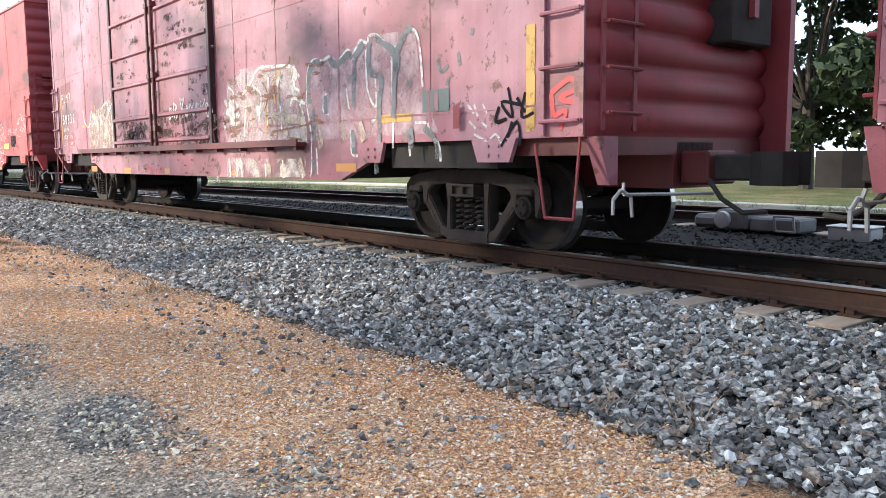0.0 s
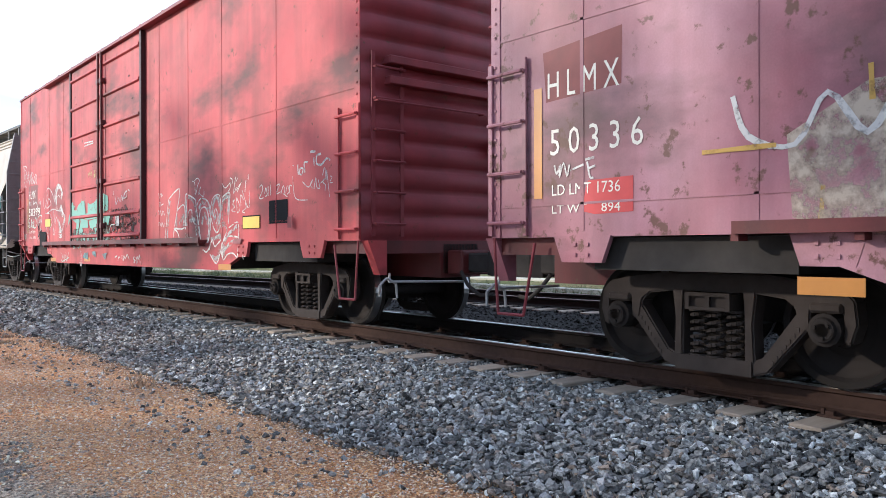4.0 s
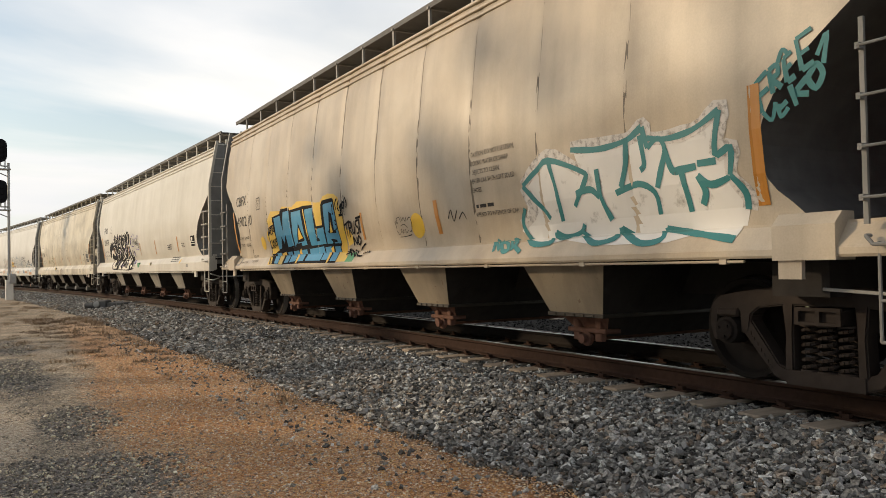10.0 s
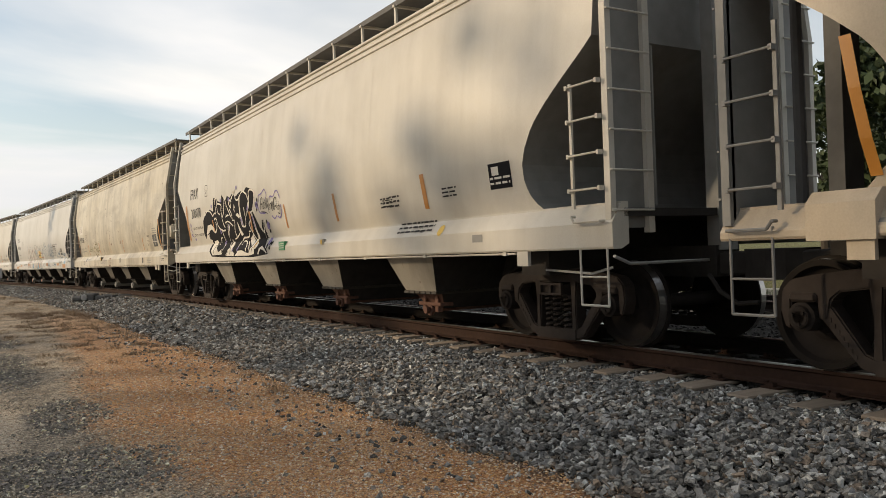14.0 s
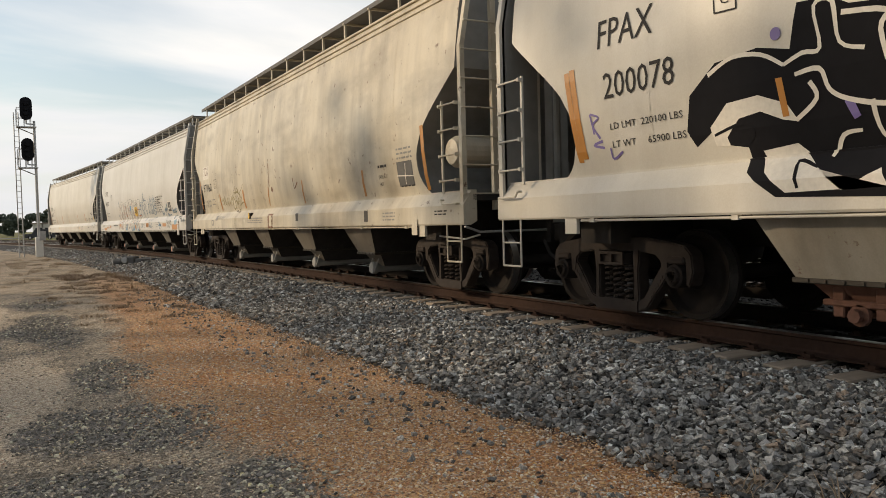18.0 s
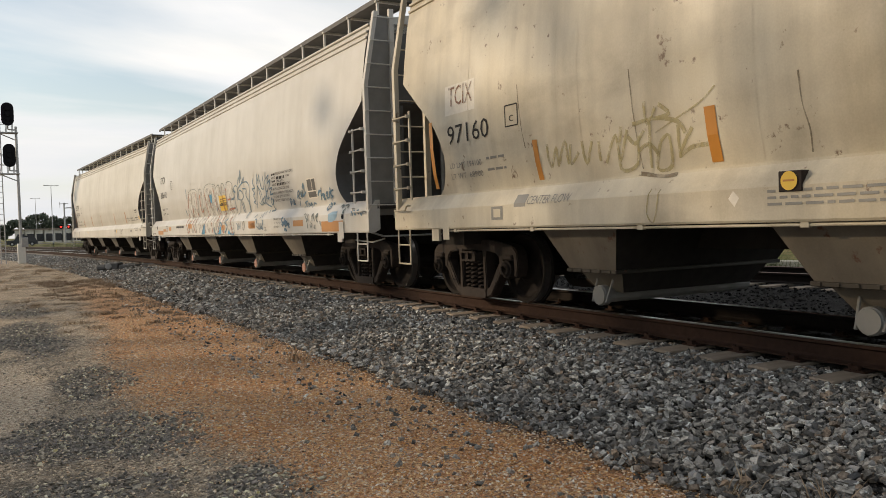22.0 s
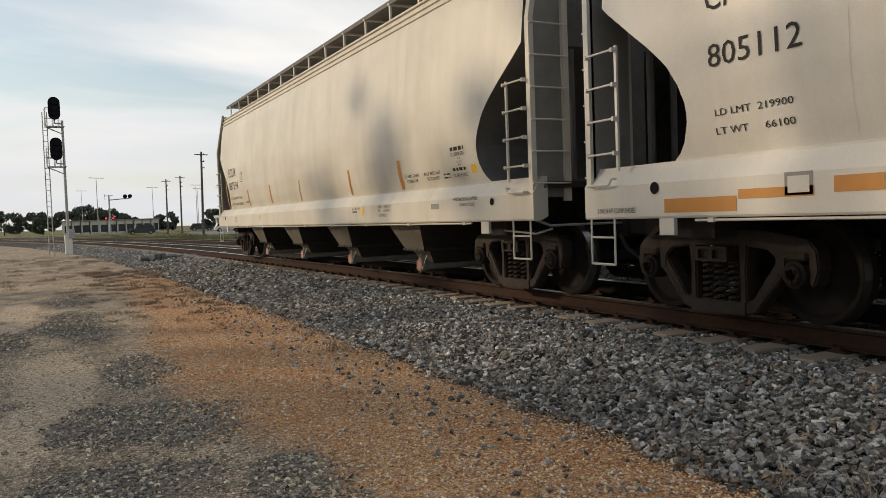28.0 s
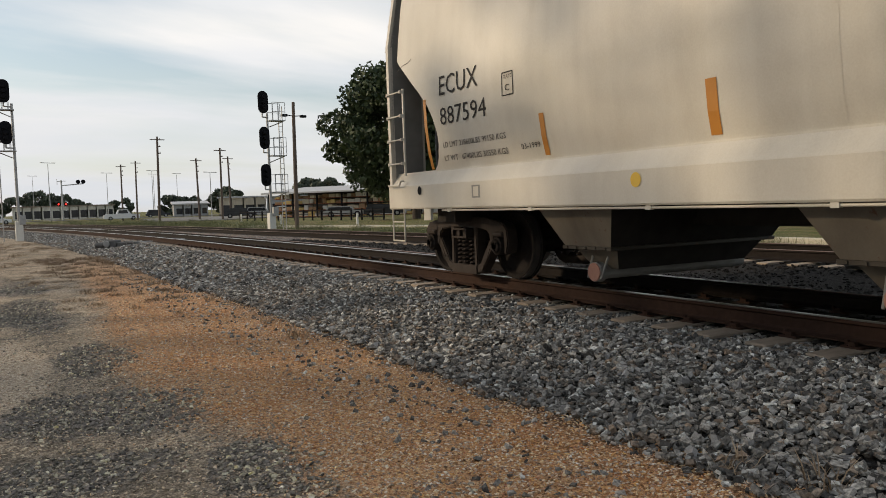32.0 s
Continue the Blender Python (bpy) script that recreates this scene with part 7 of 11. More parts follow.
patch(h2, h2_skin, "placard", M["mid_grey"], -6.82, -7.04, 1.18, 1.27, 0.006)
# stained hopper
lettering(h3, h3_skin, "TCIX", 7.08, 2.61, 0.267, 0.61, M["rust_ink"])
lettering(h3, h3_skin, "97160", 7.14, 2.12, 0.250, 1.02, M["ink"])
lettering(h3, h3_skin, "LD LMT 194100", 7.17, 1.80, 0.075, 0.80, M["mid_grey"])
bars(h3, h3_skin, 6.25, 1.88, 0.42, 0.07, 1, M["mid_grey"], seed=1)
lettering(h3, h3_skin, "LT WT  68900", 7.17, 1.66, 0.075, 0.80, M["mid_grey"])
bars(h3, h3_skin, 6.25, 1.74, 0.42, 0.07, 1, M["mid_grey"], seed=2)
patch(h3, h3_skin, "placard", M["stencil_white"], 7.18, 6.42, 2.50, 2.89, 0.002)
tape(h3, h3_skin, 7.63, 1.56, 2.47, 0.09, M["orange"], -0.03)
tape(h3, h3_skin, 5.18, 1.53, 1.98, 0.09, M["orange"], 0.02)
tape(h3, h3_skin, 2.66, 1.52, 1.99, 0.12, M["orange"], 0.01)
graffiti(h3, h3_skin, M["ink"], 0.018, 0.008, [[(5.74, 2.43), (5.75, 2.19)], [(5.75, 2.19), (5.49, 2.19)], [(5.49, 2.19), (5.48, 2.43)], [(5.48, 2.43), (5.74, 2.43)]])
lettering(h3, h3_skin, "C", 5.66, 2.24, 0.077, 0.09, M["ink"])
patch(h3, h3_skin, "placard", M["mid_grey"], 6.04, 5.79, 1.10, 1.26, 0.006)
patch(h3, h3_skin, "placard", M["dirty_cream"], 5.99, 5.84, 1.13, 1.23, 0.009)
patch(h3, h3_skin, "placard", M["mid_grey"], 5.55, 5.32, 1.24, 1.38, 0.006)
holder(h3, M["truck"], 1.94, 1.74, 1.23, 1.385)
disc(h3, on_plate, M["yellow"], 1.84, 1.31, 0.072)
patch(h3, on_plate, "stripe", M["orange"], 1.89, 1.79, 1.305, 1.32, 0.014)
bars(h3, h3_skin, 2.05, 1.25, 1.34, 0.15, 3, M["mid_grey"], seed=4)
lettering(h3, h3_skin, "CENTER FLOW", 5.29, 1.26, 0.10, 0.78, M["mid_grey"])
blob(h3, h3_skin, M["stencil_white"], 0.006, [(2.38, 1.26), (2.32, 1.20), (2.37, 1.13), (2.43, 1.20)])
patch(h3, h3_skin, "placard", M["dirty_cream"], 7.27, 7.10, 0.86, 1.08, 0.006)
graffiti(h3, h3_skin, M["green_scrawl"], 0.045, 0.008, [[(4.98, 1.91), (4.98, 1.73), (4.94, 1.66), (4.82, 1.86), (4.83, 1.65)], [(4.80, 1.68), (4.66, 1.91), (4.65, 1.66)], [(4.57, 1.87), (4.61, 1.66), (4.45, 1.77)], [(4.38, 1.88), (4.35, 1.64), (4.22, 1.86)], [(4.12, 1.85), (4.13, 1.65)], [(4.05, 1.62), (3.86, 1.88), (3.84, 1.63), (3.69, 1.91)], [(3.77, 1.95), (3.86, 1.56), (3.62, 1.58), (3.55, 1.84)], [(3.43, 2.14), (3.42, 1.93), (3.29, 2.07)], [(3.25, 2.09), (3.13, 1.99), (3.31, 1.97)], [(3.61, 1.95), (3.31, 1.97), (3.04, 1.91), (2.96, 1.80)], [(3.38, 1.95), (3.44, 1.53)]])
graffiti(h3, h3_skin, M["green_scrawl"], 0.045, 0.008, [[(3.27, 1.76), (3.37, 1.52), (3.19, 1.53), (3.16, 1.80), (3.27, 1.76)], [(3.04, 1.88), (3.07, 1.59)], [(2.88, 1.84), (3.07, 1.61), (2.92, 1.67), (2.73, 1.68)], [(3.70, 1.86), (3.60, 1.77), (3.47, 1.88)], [(3.59, 1.69), (3.42, 1.75), (3.32, 1.64)]])
graffiti(h3, h3_skin, M["green_scrawl"], 0.018, 0.009, [[(3.33, 1.84), (3.10, 1.92), (2.76, 2.04), (2.59, 2.15)], [(3.33, 1.33), (3.37, 1.11), (3.28, 1.03), (3.21, 1.32)]])
graffiti(h3, h3_skin, M["streak"], 0.016, 0.006, [[(1.80, 2.13), (1.79, 1.89), (1.75, 1.70), (1.76, 1.52)], [(5.47, 2.64), (5.43, 2.18), (5.39, 1.91)], [(3.61, 2.47), (3.59, 2.16), (3.57, 1.79), (3.56, 1.53)]])
graffiti(h3, h3_skin, M["streak"], 0.045, 0.006, [[(3.60, 1.49), (3.26, 1.44), (3.09, 1.45)]])
tape(h3, h3_skin, -7.56, 1.52, 2.47, 0.10, M["orange"], 0.01)
tape(h3, h3_skin, -5.20, 1.52, 1.97, 0.08, M["orange"], -0.02)
tape(h3, h3_skin, -1.99, 1.51, 1.98, 0.06, M["orange"], -0.04)
tape(h3, h3_skin, 0.52, 1.53, 1.96, 0.05, M["orange"], -0.13)
patch(h3, h3_skin, "placard", M["end_grey"], -6.61, -7.14, 1.62, 2.00, 0.006)
graffiti(h3, h3_skin, M["stencil_white"], 0.020, 0.010, [[(-6.91, 1.97), (-6.85, 1.65)], [(-6.58, 1.79), (-7.17, 1.76)]])
bars(h3, h3_skin, -6.64, 2.21, 0.53, 0.21, 3, M["mid_grey"], seed=1)
bars(h3, h3_skin, -5.89, 2.00, 0.34, 0.10, 1, M["ink"], seed=1)
lettering(h3, h3_skin, "LINING 11-17", -5.89, 1.78, 0.062, 0.34, M["ink"])
lettering(h3, h3_skin, "ERST", -5.89, 1.66, 0.062, 0.14, M["ink"])
bars(h3, h3_skin, -6.65, 1.63, 0.50, 0.05, 1, M["ink"], seed=3)
graffiti(h3, h3_skin, M["rust_ink"], 0.040, 0.008, [[(0.23, 2.61), (0.29, 1.97)], [(-1.46, 2.06), (-1.50, 1.84), (-1.74, 1.96)]])
disc(h3, h3_skin, M["rust_ink"], 0.11, 1.89, 0.060)
patch(h3, h3_skin, "placard", M["rust_ink"], 0.29, -0.11, 1.00, 1.33, 0.006)
patch(h3, h3_skin, "placard", M["dirty_cream"], 0.17, -0.02, 1.04, 1.29, 0.009)
patch(h3, h3_skin, "placard", M["chute"], -1.76, -1.92, 1.14, 1.30, 0.006)
patch(h3, h3_skin, "placard", M["chute"], -5.42, -5.58, 1.08, 1.27, 0.006)
bars(h3, h3_skin, -6.18, 1.22, 0.46, 0.16, 3, M["mid_grey"], seed=1)
bars(h3, h3_skin, -7.96, 1.21, 0.36, 0.09, 2, M["ink"], seed=1)
patch(h3, h3_skin, "placard", M["dirty_cream"], -7.25, -7.43, 0.86, 1.10, 0.030)
# pale hopper
lettering(h4, h4_skin, "805112", 7.66, 2.27, 0.207, 0.97, M["ink"])
lettering(h4, h4_skin, "LD LMT  219900", 7.63, 1.85, 0.062, 0.82, M["ink"])
lettering(h4, h4_skin, "LT WT     66100", 7.64, 1.69, 0.062, 0.83, M["ink"])
lettering(h4, h4_skin, "CPCX", 7.69, 2.76, 0.242, 0.79, M["ink"])
graffiti(h4, h4_skin, M["ink"], 0.018, 0.008, [[(6.00, 2.76), (5.99, 2.51)], [(5.99, 2.51), (5.76, 2.50)], [(5.76, 2.50), (5.76, 2.76)], [(5.76, 2.76), (6.00, 2.76)]])
lettering(h4, h4_skin, "C", 5.92, 2.56, 0.091, 0.08, M["ink"])
lettering(h4, h4_skin, "PLATE", 5.96, 2.69, 0.035, 0.17, M["ink"])
bars(h4, h4_skin, 5.22, 1.27, 1.08, 0.14, 1, M["ink"], seed=1)
patch(h4, h4_skin, "placard", M["mid_grey"], 6.84, 6.58, 1.13, 1.31, 0.006)
patch(h4, h4_skin, "placard", M["pale"], 6.81, 6.61, 1.15, 1.28, 0.009)
patch(h4, h4_skin, "placard", M["orange"], 8.21, 7.33, 1.02, 1.15, 0.006)
patch(h4, h4_skin, "placard", M["orange"], 6.40, 6.00, 1.14, 1.26, 0.006)
lettering(h4, h4_skin, "2 INCH HF COMP SHOES", 9.23, 1.03, 0.054, 0.61, M["ink"])
disc(h4, h4_skin, M["black"], 8.34, 1.26, 0.060)
disc(h4, h4_skin, M["silver"], 5.71, 1.20, 0.060)
patch(h4, h4_skin, "placard", M["orange"], 6.57, 7.31, 1.12, 1.20, 0.006)
patch(h4, h4_skin, "placard", M["orange"], 3.53, 3.04, 1.18, 1.31, 0.006)
patch(h4, h4_skin, "placard", M["orange"], -0.22, -0.64, 1.10, 1.23, 0.006)
patch(h4, h4_skin, "placard", M["orange"], -2.79, -3.24, 1.11, 1.24, 0.006)
patch(h4, h4_skin, "placard", M["yellow"], 0.10, -0.58, 1.61, 2.01, 0.006)
bars(h4, h4_skin, -0.01, 1.93, 0.57, 0.16, 3, M["ink"], seed=1)
bars(h4, h4_skin, 0.06, 1.80, 0.62, 0.14, 1, M["ink"], seed=2)
blob(h4, h4_skin, M["flat_white"], 0.004, [(3.64, 1.03), (3.48, 2.28), (2.45, 2.24), (2.60, 1.51), (2.38, 1.04)])
blob(h4, h4_skin, M["flat_white"], 0.004, [(2.19, 1.04), (2.26, 2.24), (1.89, 2.22), (1.96, 1.73), (1.69, 1.79), (1.53, 1.04)])
blob(h4, h4_skin, M["flat_white"], 0.004, [(1.47, 1.04), (1.61, 2.26), (0.41, 2.33), (0.37, 2.02), (0.15, 1.03)])
blob(h4, h4_skin, M["flat_white"], 0.004, [(0.13, 1.03), (0.33, 2.23), (-0.05, 2.28), (-0.29, 1.84), (-0.47, 1.02)])
blob(h4, h4_skin, M["flat_white"], 0.004, [(-0.26, 1.92), (-0.21, 2.22), (-0.45, 2.32), (-0.63, 2.07), (-0.72, 1.02), (-0.51, 1.02)])
blob(h4, h4_skin, M["flat_white"], 0.004, [(-0.76, 1.02), (-0.68, 2.23), (-1.30, 2.27), (-1.31, 1.88), (-1.26, 1.52), (-1.56, 1.01)])
graffiti(h4, h4_skin, M["mint_dark"], 0.018, 0.007, [[(3.64, 1.03), (3.80, 1.66), (3.48, 2.28), (2.45, 2.24), (2.60, 1.51), (2.38, 1.04)], [(3.44, 1.51), (3.18, 1.83), (2.94, 1.79), (2.94, 1.49)], [(2.53, 1.51), (2.26, 2.24), (1.89, 2.22), (1.96, 1.73), (1.69, 1.79)], [(1.47, 1.04), (1.61, 2.26), (0.41, 2.33), (0.37, 2.02), (0.15, 1.03)], [(1.13, 1.75), (1.08, 2.10), (0.76, 2.11), (0.90, 1.77)], [(0.33, 2.23), (-0.05, 2.28), (-0.29, 1.84), (-0.48, 1.31)], [(-0.26, 1.92), (-0.21, 2.22), (-0.45, 2.32), (-0.63, 2.07), (-0.51, 1.57)], [(-0.77, 1.30), (-0.68, 2.23), (-1.30, 2.27), (-1.31, 1.88)], [(-1.29, 1.70), (-1.39, 1.45), (-1.56, 1.01)]])
graffiti(h4, h4_skin, M["rust_orange"], 0.060, 0.009, [[(3.49, 2.23), (3.88, 1.57), (3.48, 1.03)], [(2.57, 2.19), (2.72, 1.52), (2.54, 1.34)], [(3.14, 1.81), (3.37, 1.55)], [(2.12, 2.15), (2.20, 1.66), (1.86, 1.72)], [(1.59, 2.18), (1.47, 1.70), (1.40, 1.04)], [(1.12, 2.08), (1.03, 1.73)], [(0.56, 2.25), (0.44, 1.85), (0.16, 1.40), (-0.06, 1.03)], [(-0.25, 1.99), (-0.31, 1.58), (-0.55, 1.02)], [(-0.71, 2.17), (-0.60, 1.57)], [(-0.75, 1.88), (-1.08, 1.88)], [(-0.73, 1.62), (-1.27, 1.64)], [(-1.14, 1.46), (-1.37, 1.01)], [(3.44, 1.42), (3.35, 1.06)], [(2.99, 1.40), (2.57, 1.06)], [(0.69, 1.32), (0.55, 1.03)]])
graffiti(h4, h4_skin, M["blue_line"], 0.065, 0.01, [[(3.85, 2.39), (3.84, 2.11)], [(4.16, 1.78), (4.04, 1.58)], [(0.35, 1.70), (0.49, 1.64)], [(0.07, 1.00), (-0.20, 1.29), (-0.38, 1.23)], [(-0.85, 1.39), (-0.70, 1.30), (-0.90, 1.17), (-0.66, 1.02)], [(-1.02, 1.87), (-1.35, 1.88)], [(-0.96, 1.64), (-1.30, 1.65)], [(-1.38, 2.09), (-1.54, 2.02)], [(1.83, 1.01), (1.52, 1.27)], [(-1.16, 1.01), (-1.26, 0.99), (-1.51, 1.00)], [(0.47, 1.17), (0.34, 1.02), (0.18, 1.01)]])
blob(h4, h4_skin, M["blue"], 0.011, [(1.04, 2.08), (0.76, 2.10), (0.83, 1.89), (1.00, 1.83)])
blob(h4, h4_skin, M["blue"], 0.011, [(1.81, 1.00), (1.66, 1.20), (1.45, 1.29), (1.50, 1.00)])
blob(h4, h4_skin, M["blue"], 0.011, [(0.05, 0.99), (-0.19, 1.17), (-0.34, 1.24), (-0.27, 0.99)])
blob(h4, h4_skin, M["blue"], 0.011, [(-0.94, 0.99), (-1.00, 1.10), (-1.16, 1.04), (-1.26, 0.98)])
lettering(h4, h4_skin, "VX", -3.92, 1.17, 0.035, 0.06, M["ink"])
lettering(h4, h4_skin, "VENT", -3.93, 1.10, 0.040, 0.16, M["ink"])
lettering(h4, h4_skin, "VALVE", -3.93, 1.04, 0.040, 0.18, M["ink"])
bars(h4, h4_skin, -4.43, 2.28, 0.27, 0.10, 1, M["ink"], seed=1)
lettering(h4, h4_skin, "EXTERIOR PAINT 4563U/5595U", -4.72, 2.24, 0.056, 1.08, M["ink"])
lettering(h4, h4_skin, "APPLIED", -4.43, 2.16, 0.055, 0.28, M["ink"])
bars(h4, h4_skin, -4.74, 2.20, 0.55, 0.14, 1, M["ink"], seed=2)
lettering(h4, h4_skin, "11-2005", -5.34, 2.16, 0.049, 0.24, M["ink"])
bars(h4, h4_skin, -4.43, 2.13, 0.26, 0.09, 1, M["ink"], seed=3)
lettering(h4, h4_skin, "35480 LINING", -4.73, 2.08, 0.053, 0.48, M["ink"])
lettering(h4, h4_skin, "APPLIED", -4.42, 2.01, 0.055, 0.29, M["ink"])
bars(h4, h4_skin, -4.75, 2.06, 0.55, 0.13, 1, M["ink"], seed=4)
lettering(h4, h4_skin, "11-2005", -5.34, 2.01, 0.048, 0.24, M["ink"])
lettering(h4, h4_skin, "CAUTION: DO NOT USE STEAM,", -4.42, 1.92, 0.055, 1.07, M["ink"])
lettering(h4, h4_skin, "BOILING WATER OR SHARP OBJECTS", -4.41, 1.83, 0.055, 1.28, M["ink"])
lettering(h4, h4_skin, "TO CLEAN. ENTER CAR WITH", -4.42, 1.75, 0.056, 1.01, M["ink"])
lettering(h4, h4_skin, "CLEAN SOFT SOLED SHOES.", -4.41, 1.67, 0.055, 0.97, M["ink"])
lettering(h4, h4_skin, "EXW 10-8 H  3-10", -4.62, 1.27, 0.041, 0.47, M["ink"])
lettering(h4, h4_skin, "EW     8-0 H 15-1", -4.63, 1.19, 0.038, 0.43, M["ink"])
lettering(h4, h4_skin, "CU FT 6224", -4.63, 1.11, 0.038, 0.30, M["ink"])
graffiti(h4, h4_skin, M["blue_line"], 0.055, 0.010, [[(-5.25, 1.31), (-5.16, 1.30), (-5.16, 1.23), (-5.24, 1.20), (-5.21, 1.15), (-5.14, 1.18)], [(-5.28, 1.24), (-5.29, 1.15)], [(-5.33, 1.30), (-5.35, 1.15)], [(-5.38, 1.18), (-5.43, 1.21), (-5.39, 1.24), (-5.38, 1.14), (-5.44, 1.14)], [(-5.46, 1.14), (-5.46, 1.22), (-5.51, 1.19), (-5.52, 1.14)], [(-5.58, 1.20), (-5.54, 1.16), (-5.58, 1.12)], [(-5.59, 1.15), (-5.63, 1.17), (-5.60, 1.19), (-5.59, 1.11), (-5.64, 1.11)], [(-5.30, 1.08), (-5.37, 1.04)], [(-5.36, 1.09), (-5.46, 1.03)]])
disc(h4, h4_skin, M["stencil_white"], -5.65, 1.22, 0.090)
graffiti(h4, h4_skin, M["blue_line"], 0.035, 0.008, [[(-1.41, 1.56), (-1.43, 2.13), (-1.76, 2.14), (-1.58, 1.83)], [(-1.80, 2.21), (-1.93, 2.39), (-1.98, 2.23), (-2.10, 2.54), (-2.15, 2.24), (-2.36, 2.35), (-2.28, 2.21)], [(-1.79, 2.09), (-2.15, 2.21), (-2.59, 2.22), (-2.75, 2.06), (-2.60, 1.74), (-2.50, 1.34)], [(-1.71, 1.90), (-1.92, 2.06), (-2.20, 1.93), (-2.00, 1.82), (-1.70, 1.86), (-1.72, 1.94)], [(-1.93, 1.80), (-1.78, 1.66), (-1.59, 1.46)], [(-1.97, 1.80), (-1.99, 1.56), (-2.11, 1.53), (-2.06, 1.77)], [(-2.20, 2.08), (-2.48, 2.05), (-2.39, 1.91), (-2.56, 1.71), (-2.43, 1.38)], [(-3.11, 2.27), (-3.05, 2.16), (-3.17, 2.04), (-2.97, 2.03), (-3.12, 1.92), (-2.97, 1.89), (-3.09, 1.75), (-2.94, 1.73), (-3.09, 1.67)]])
graffiti(h4, h4_skin, M["blue_line"], 0.035, 0.008, [[(-3.41, 2.36), (-3.34, 2.12), (-3.56, 2.32), (-3.52, 2.13)], [(-3.08, 1.56), (-3.28, 1.92), (-3.41, 2.08), (-3.50, 1.66), (-3.34, 1.71)], [(-3.38, 2.08), (-3.60, 1.89), (-3.56, 1.63)], [(-3.81, 2.28), (-3.83, 2.02), (-3.67, 2.01), (-3.60, 2.21)], [(-3.62, 1.74), (-3.80, 1.82), (-3.72, 1.66), (-3.59, 1.72)], [(-3.85, 1.86), (-3.82, 1.67), (-4.12, 1.58)], [(-3.97, 2.19), (-3.91, 1.69)], [(-4.11, 1.95), (-3.97, 1.91), (-3.99, 1.76), (-4.13, 1.79)], [(-4.07, 1.99), (-4.05, 1.71)], [(-4.05, 2.36), (-4.01, 2.20), (-4.25, 2.27), (-4.11, 2.10), (-4.35, 2.16), (-4.18, 1.97), (-4.41, 1.99), (-4.20, 1.85), (-4.41, 1.85)], [(-4.31, 1.77), (-4.19, 1.70), (-4.25, 1.61), (-4.35, 1.74)]])
graffiti(h4, h4_skin, M["blue_line"], 0.035, 0.008, [[(-4.37, 1.74), (-4.28, 1.57), (-4.43, 1.49), (-4.20, 1.48)], [(-3.15, 1.36), (-3.26, 1.43)], [(-3.61, 1.32), (-3.61, 1.42)], [(-3.74, 1.35), (-3.71, 1.47)], [(-3.88, 1.41), (-3.85, 1.49)], [(-4.08, 1.44), (-4.06, 1.51)], [(-3.31, 1.32), (-3.43, 1.30), (-3.34, 1.18), (-3.47, 1.13)], [(-3.50, 1.23), (-3.52, 1.08)], [(-3.57, 1.09), (-3.59, 1.23)], [(-3.64, 1.17), (-3.69, 1.12), (-3.62, 1.08)], [(-3.72, 1.22), (-3.76, 1.09)], [(-3.81, 1.30), (-3.88, 1.25), (-3.81, 1.15), (-3.85, 1.07)], [(-1.76, 1.26), (-1.86, 1.19), (-1.82, 1.09)], [(-1.93, 1.09), (-1.97, 1.25), (-2.07, 1.11), (-2.11, 1.28)]])
graffiti(h4, h4_skin, M["ink"], 0.015, 0.008, [[(-2.34, 1.30), (-2.43, 1.19), (-2.33, 1.08), (-2.24, 1.19), (-2.34, 1.30)]])
graffiti(h4, h4_skin, M["blue_line"], 0.040, 0.01, [[(-5.38, 1.54), (-5.41, 1.69), (-5.49, 1.66), (-5.40, 1.57)], [(-5.50, 1.57), (-5.53, 1.64)], [(-5.57, 1.61), (-5.67, 1.63), (-5.61, 1.67), (-5.58, 1.58), (-5.68, 1.59)], [(-5.87, 1.68), (-5.97, 1.83), (-6.04, 1.77), (-5.93, 1.72), (-6.05, 1.66)], [(-6.06, 1.71), (-6.14, 1.74), (-6.12, 1.80), (-6.06, 1.75)], [(-6.14, 1.69), (-6.21, 1.84)], [(-6.23, 1.87), (-6.31, 1.96), (-6.31, 1.81), (-6.21, 1.70), (-6.40, 1.79)], [(-5.91, 1.54), (-6.00, 1.63)], [(-6.23, 1.49), (-6.30, 1.54), (-6.24, 1.58), (-6.38, 1.61)], [(-6.39, 1.49), (-6.42, 1.57), (-6.50, 1.49)], [(-6.51, 1.51), (-6.56, 1.57), (-6.60, 1.51)]])
graffiti(h4, h4_skin, M["blue_line"], 0.040, 0.01, [[(-6.66, 1.47), (-6.69, 1.55), (-6.81, 1.54)], [(-7.00, 1.69), (-7.07, 1.77), (-7.13, 1.78)], [(-7.03, 1.74), (-7.17, 1.77)], [(-7.11, 1.59), (-7.21, 1.83), (-7.14, 1.65)], [(-7.18, 1.67), (-7.26, 1.71), (-7.26, 1.62)], [(-7.23, 1.64), (-7.32, 1.68), (-7.28, 1.71), (-7.27, 1.60), (-7.34, 1.63)], [(-7.42, 1.63), (-7.50, 1.74), (-7.42, 1.70), (-7.43, 1.61), (-7.51, 1.64)], [(-7.53, 1.61), (-7.58, 1.71), (-7.64, 1.69)], [(-7.62, 1.57), (-7.64, 1.81), (-7.66, 1.64), (-7.72, 1.66)], [(-7.57, 1.72), (-7.79, 1.76)], [(-7.50, 1.42), (-7.54, 1.52), (-7.62, 1.49), (-7.62, 1.40), (-7.52, 1.42)]])
graffiti(h4, h4_skin, M["blue_line"], 0.040, 0.01, [[(-7.68, 1.41), (-7.67, 1.52), (-7.79, 1.49)]])
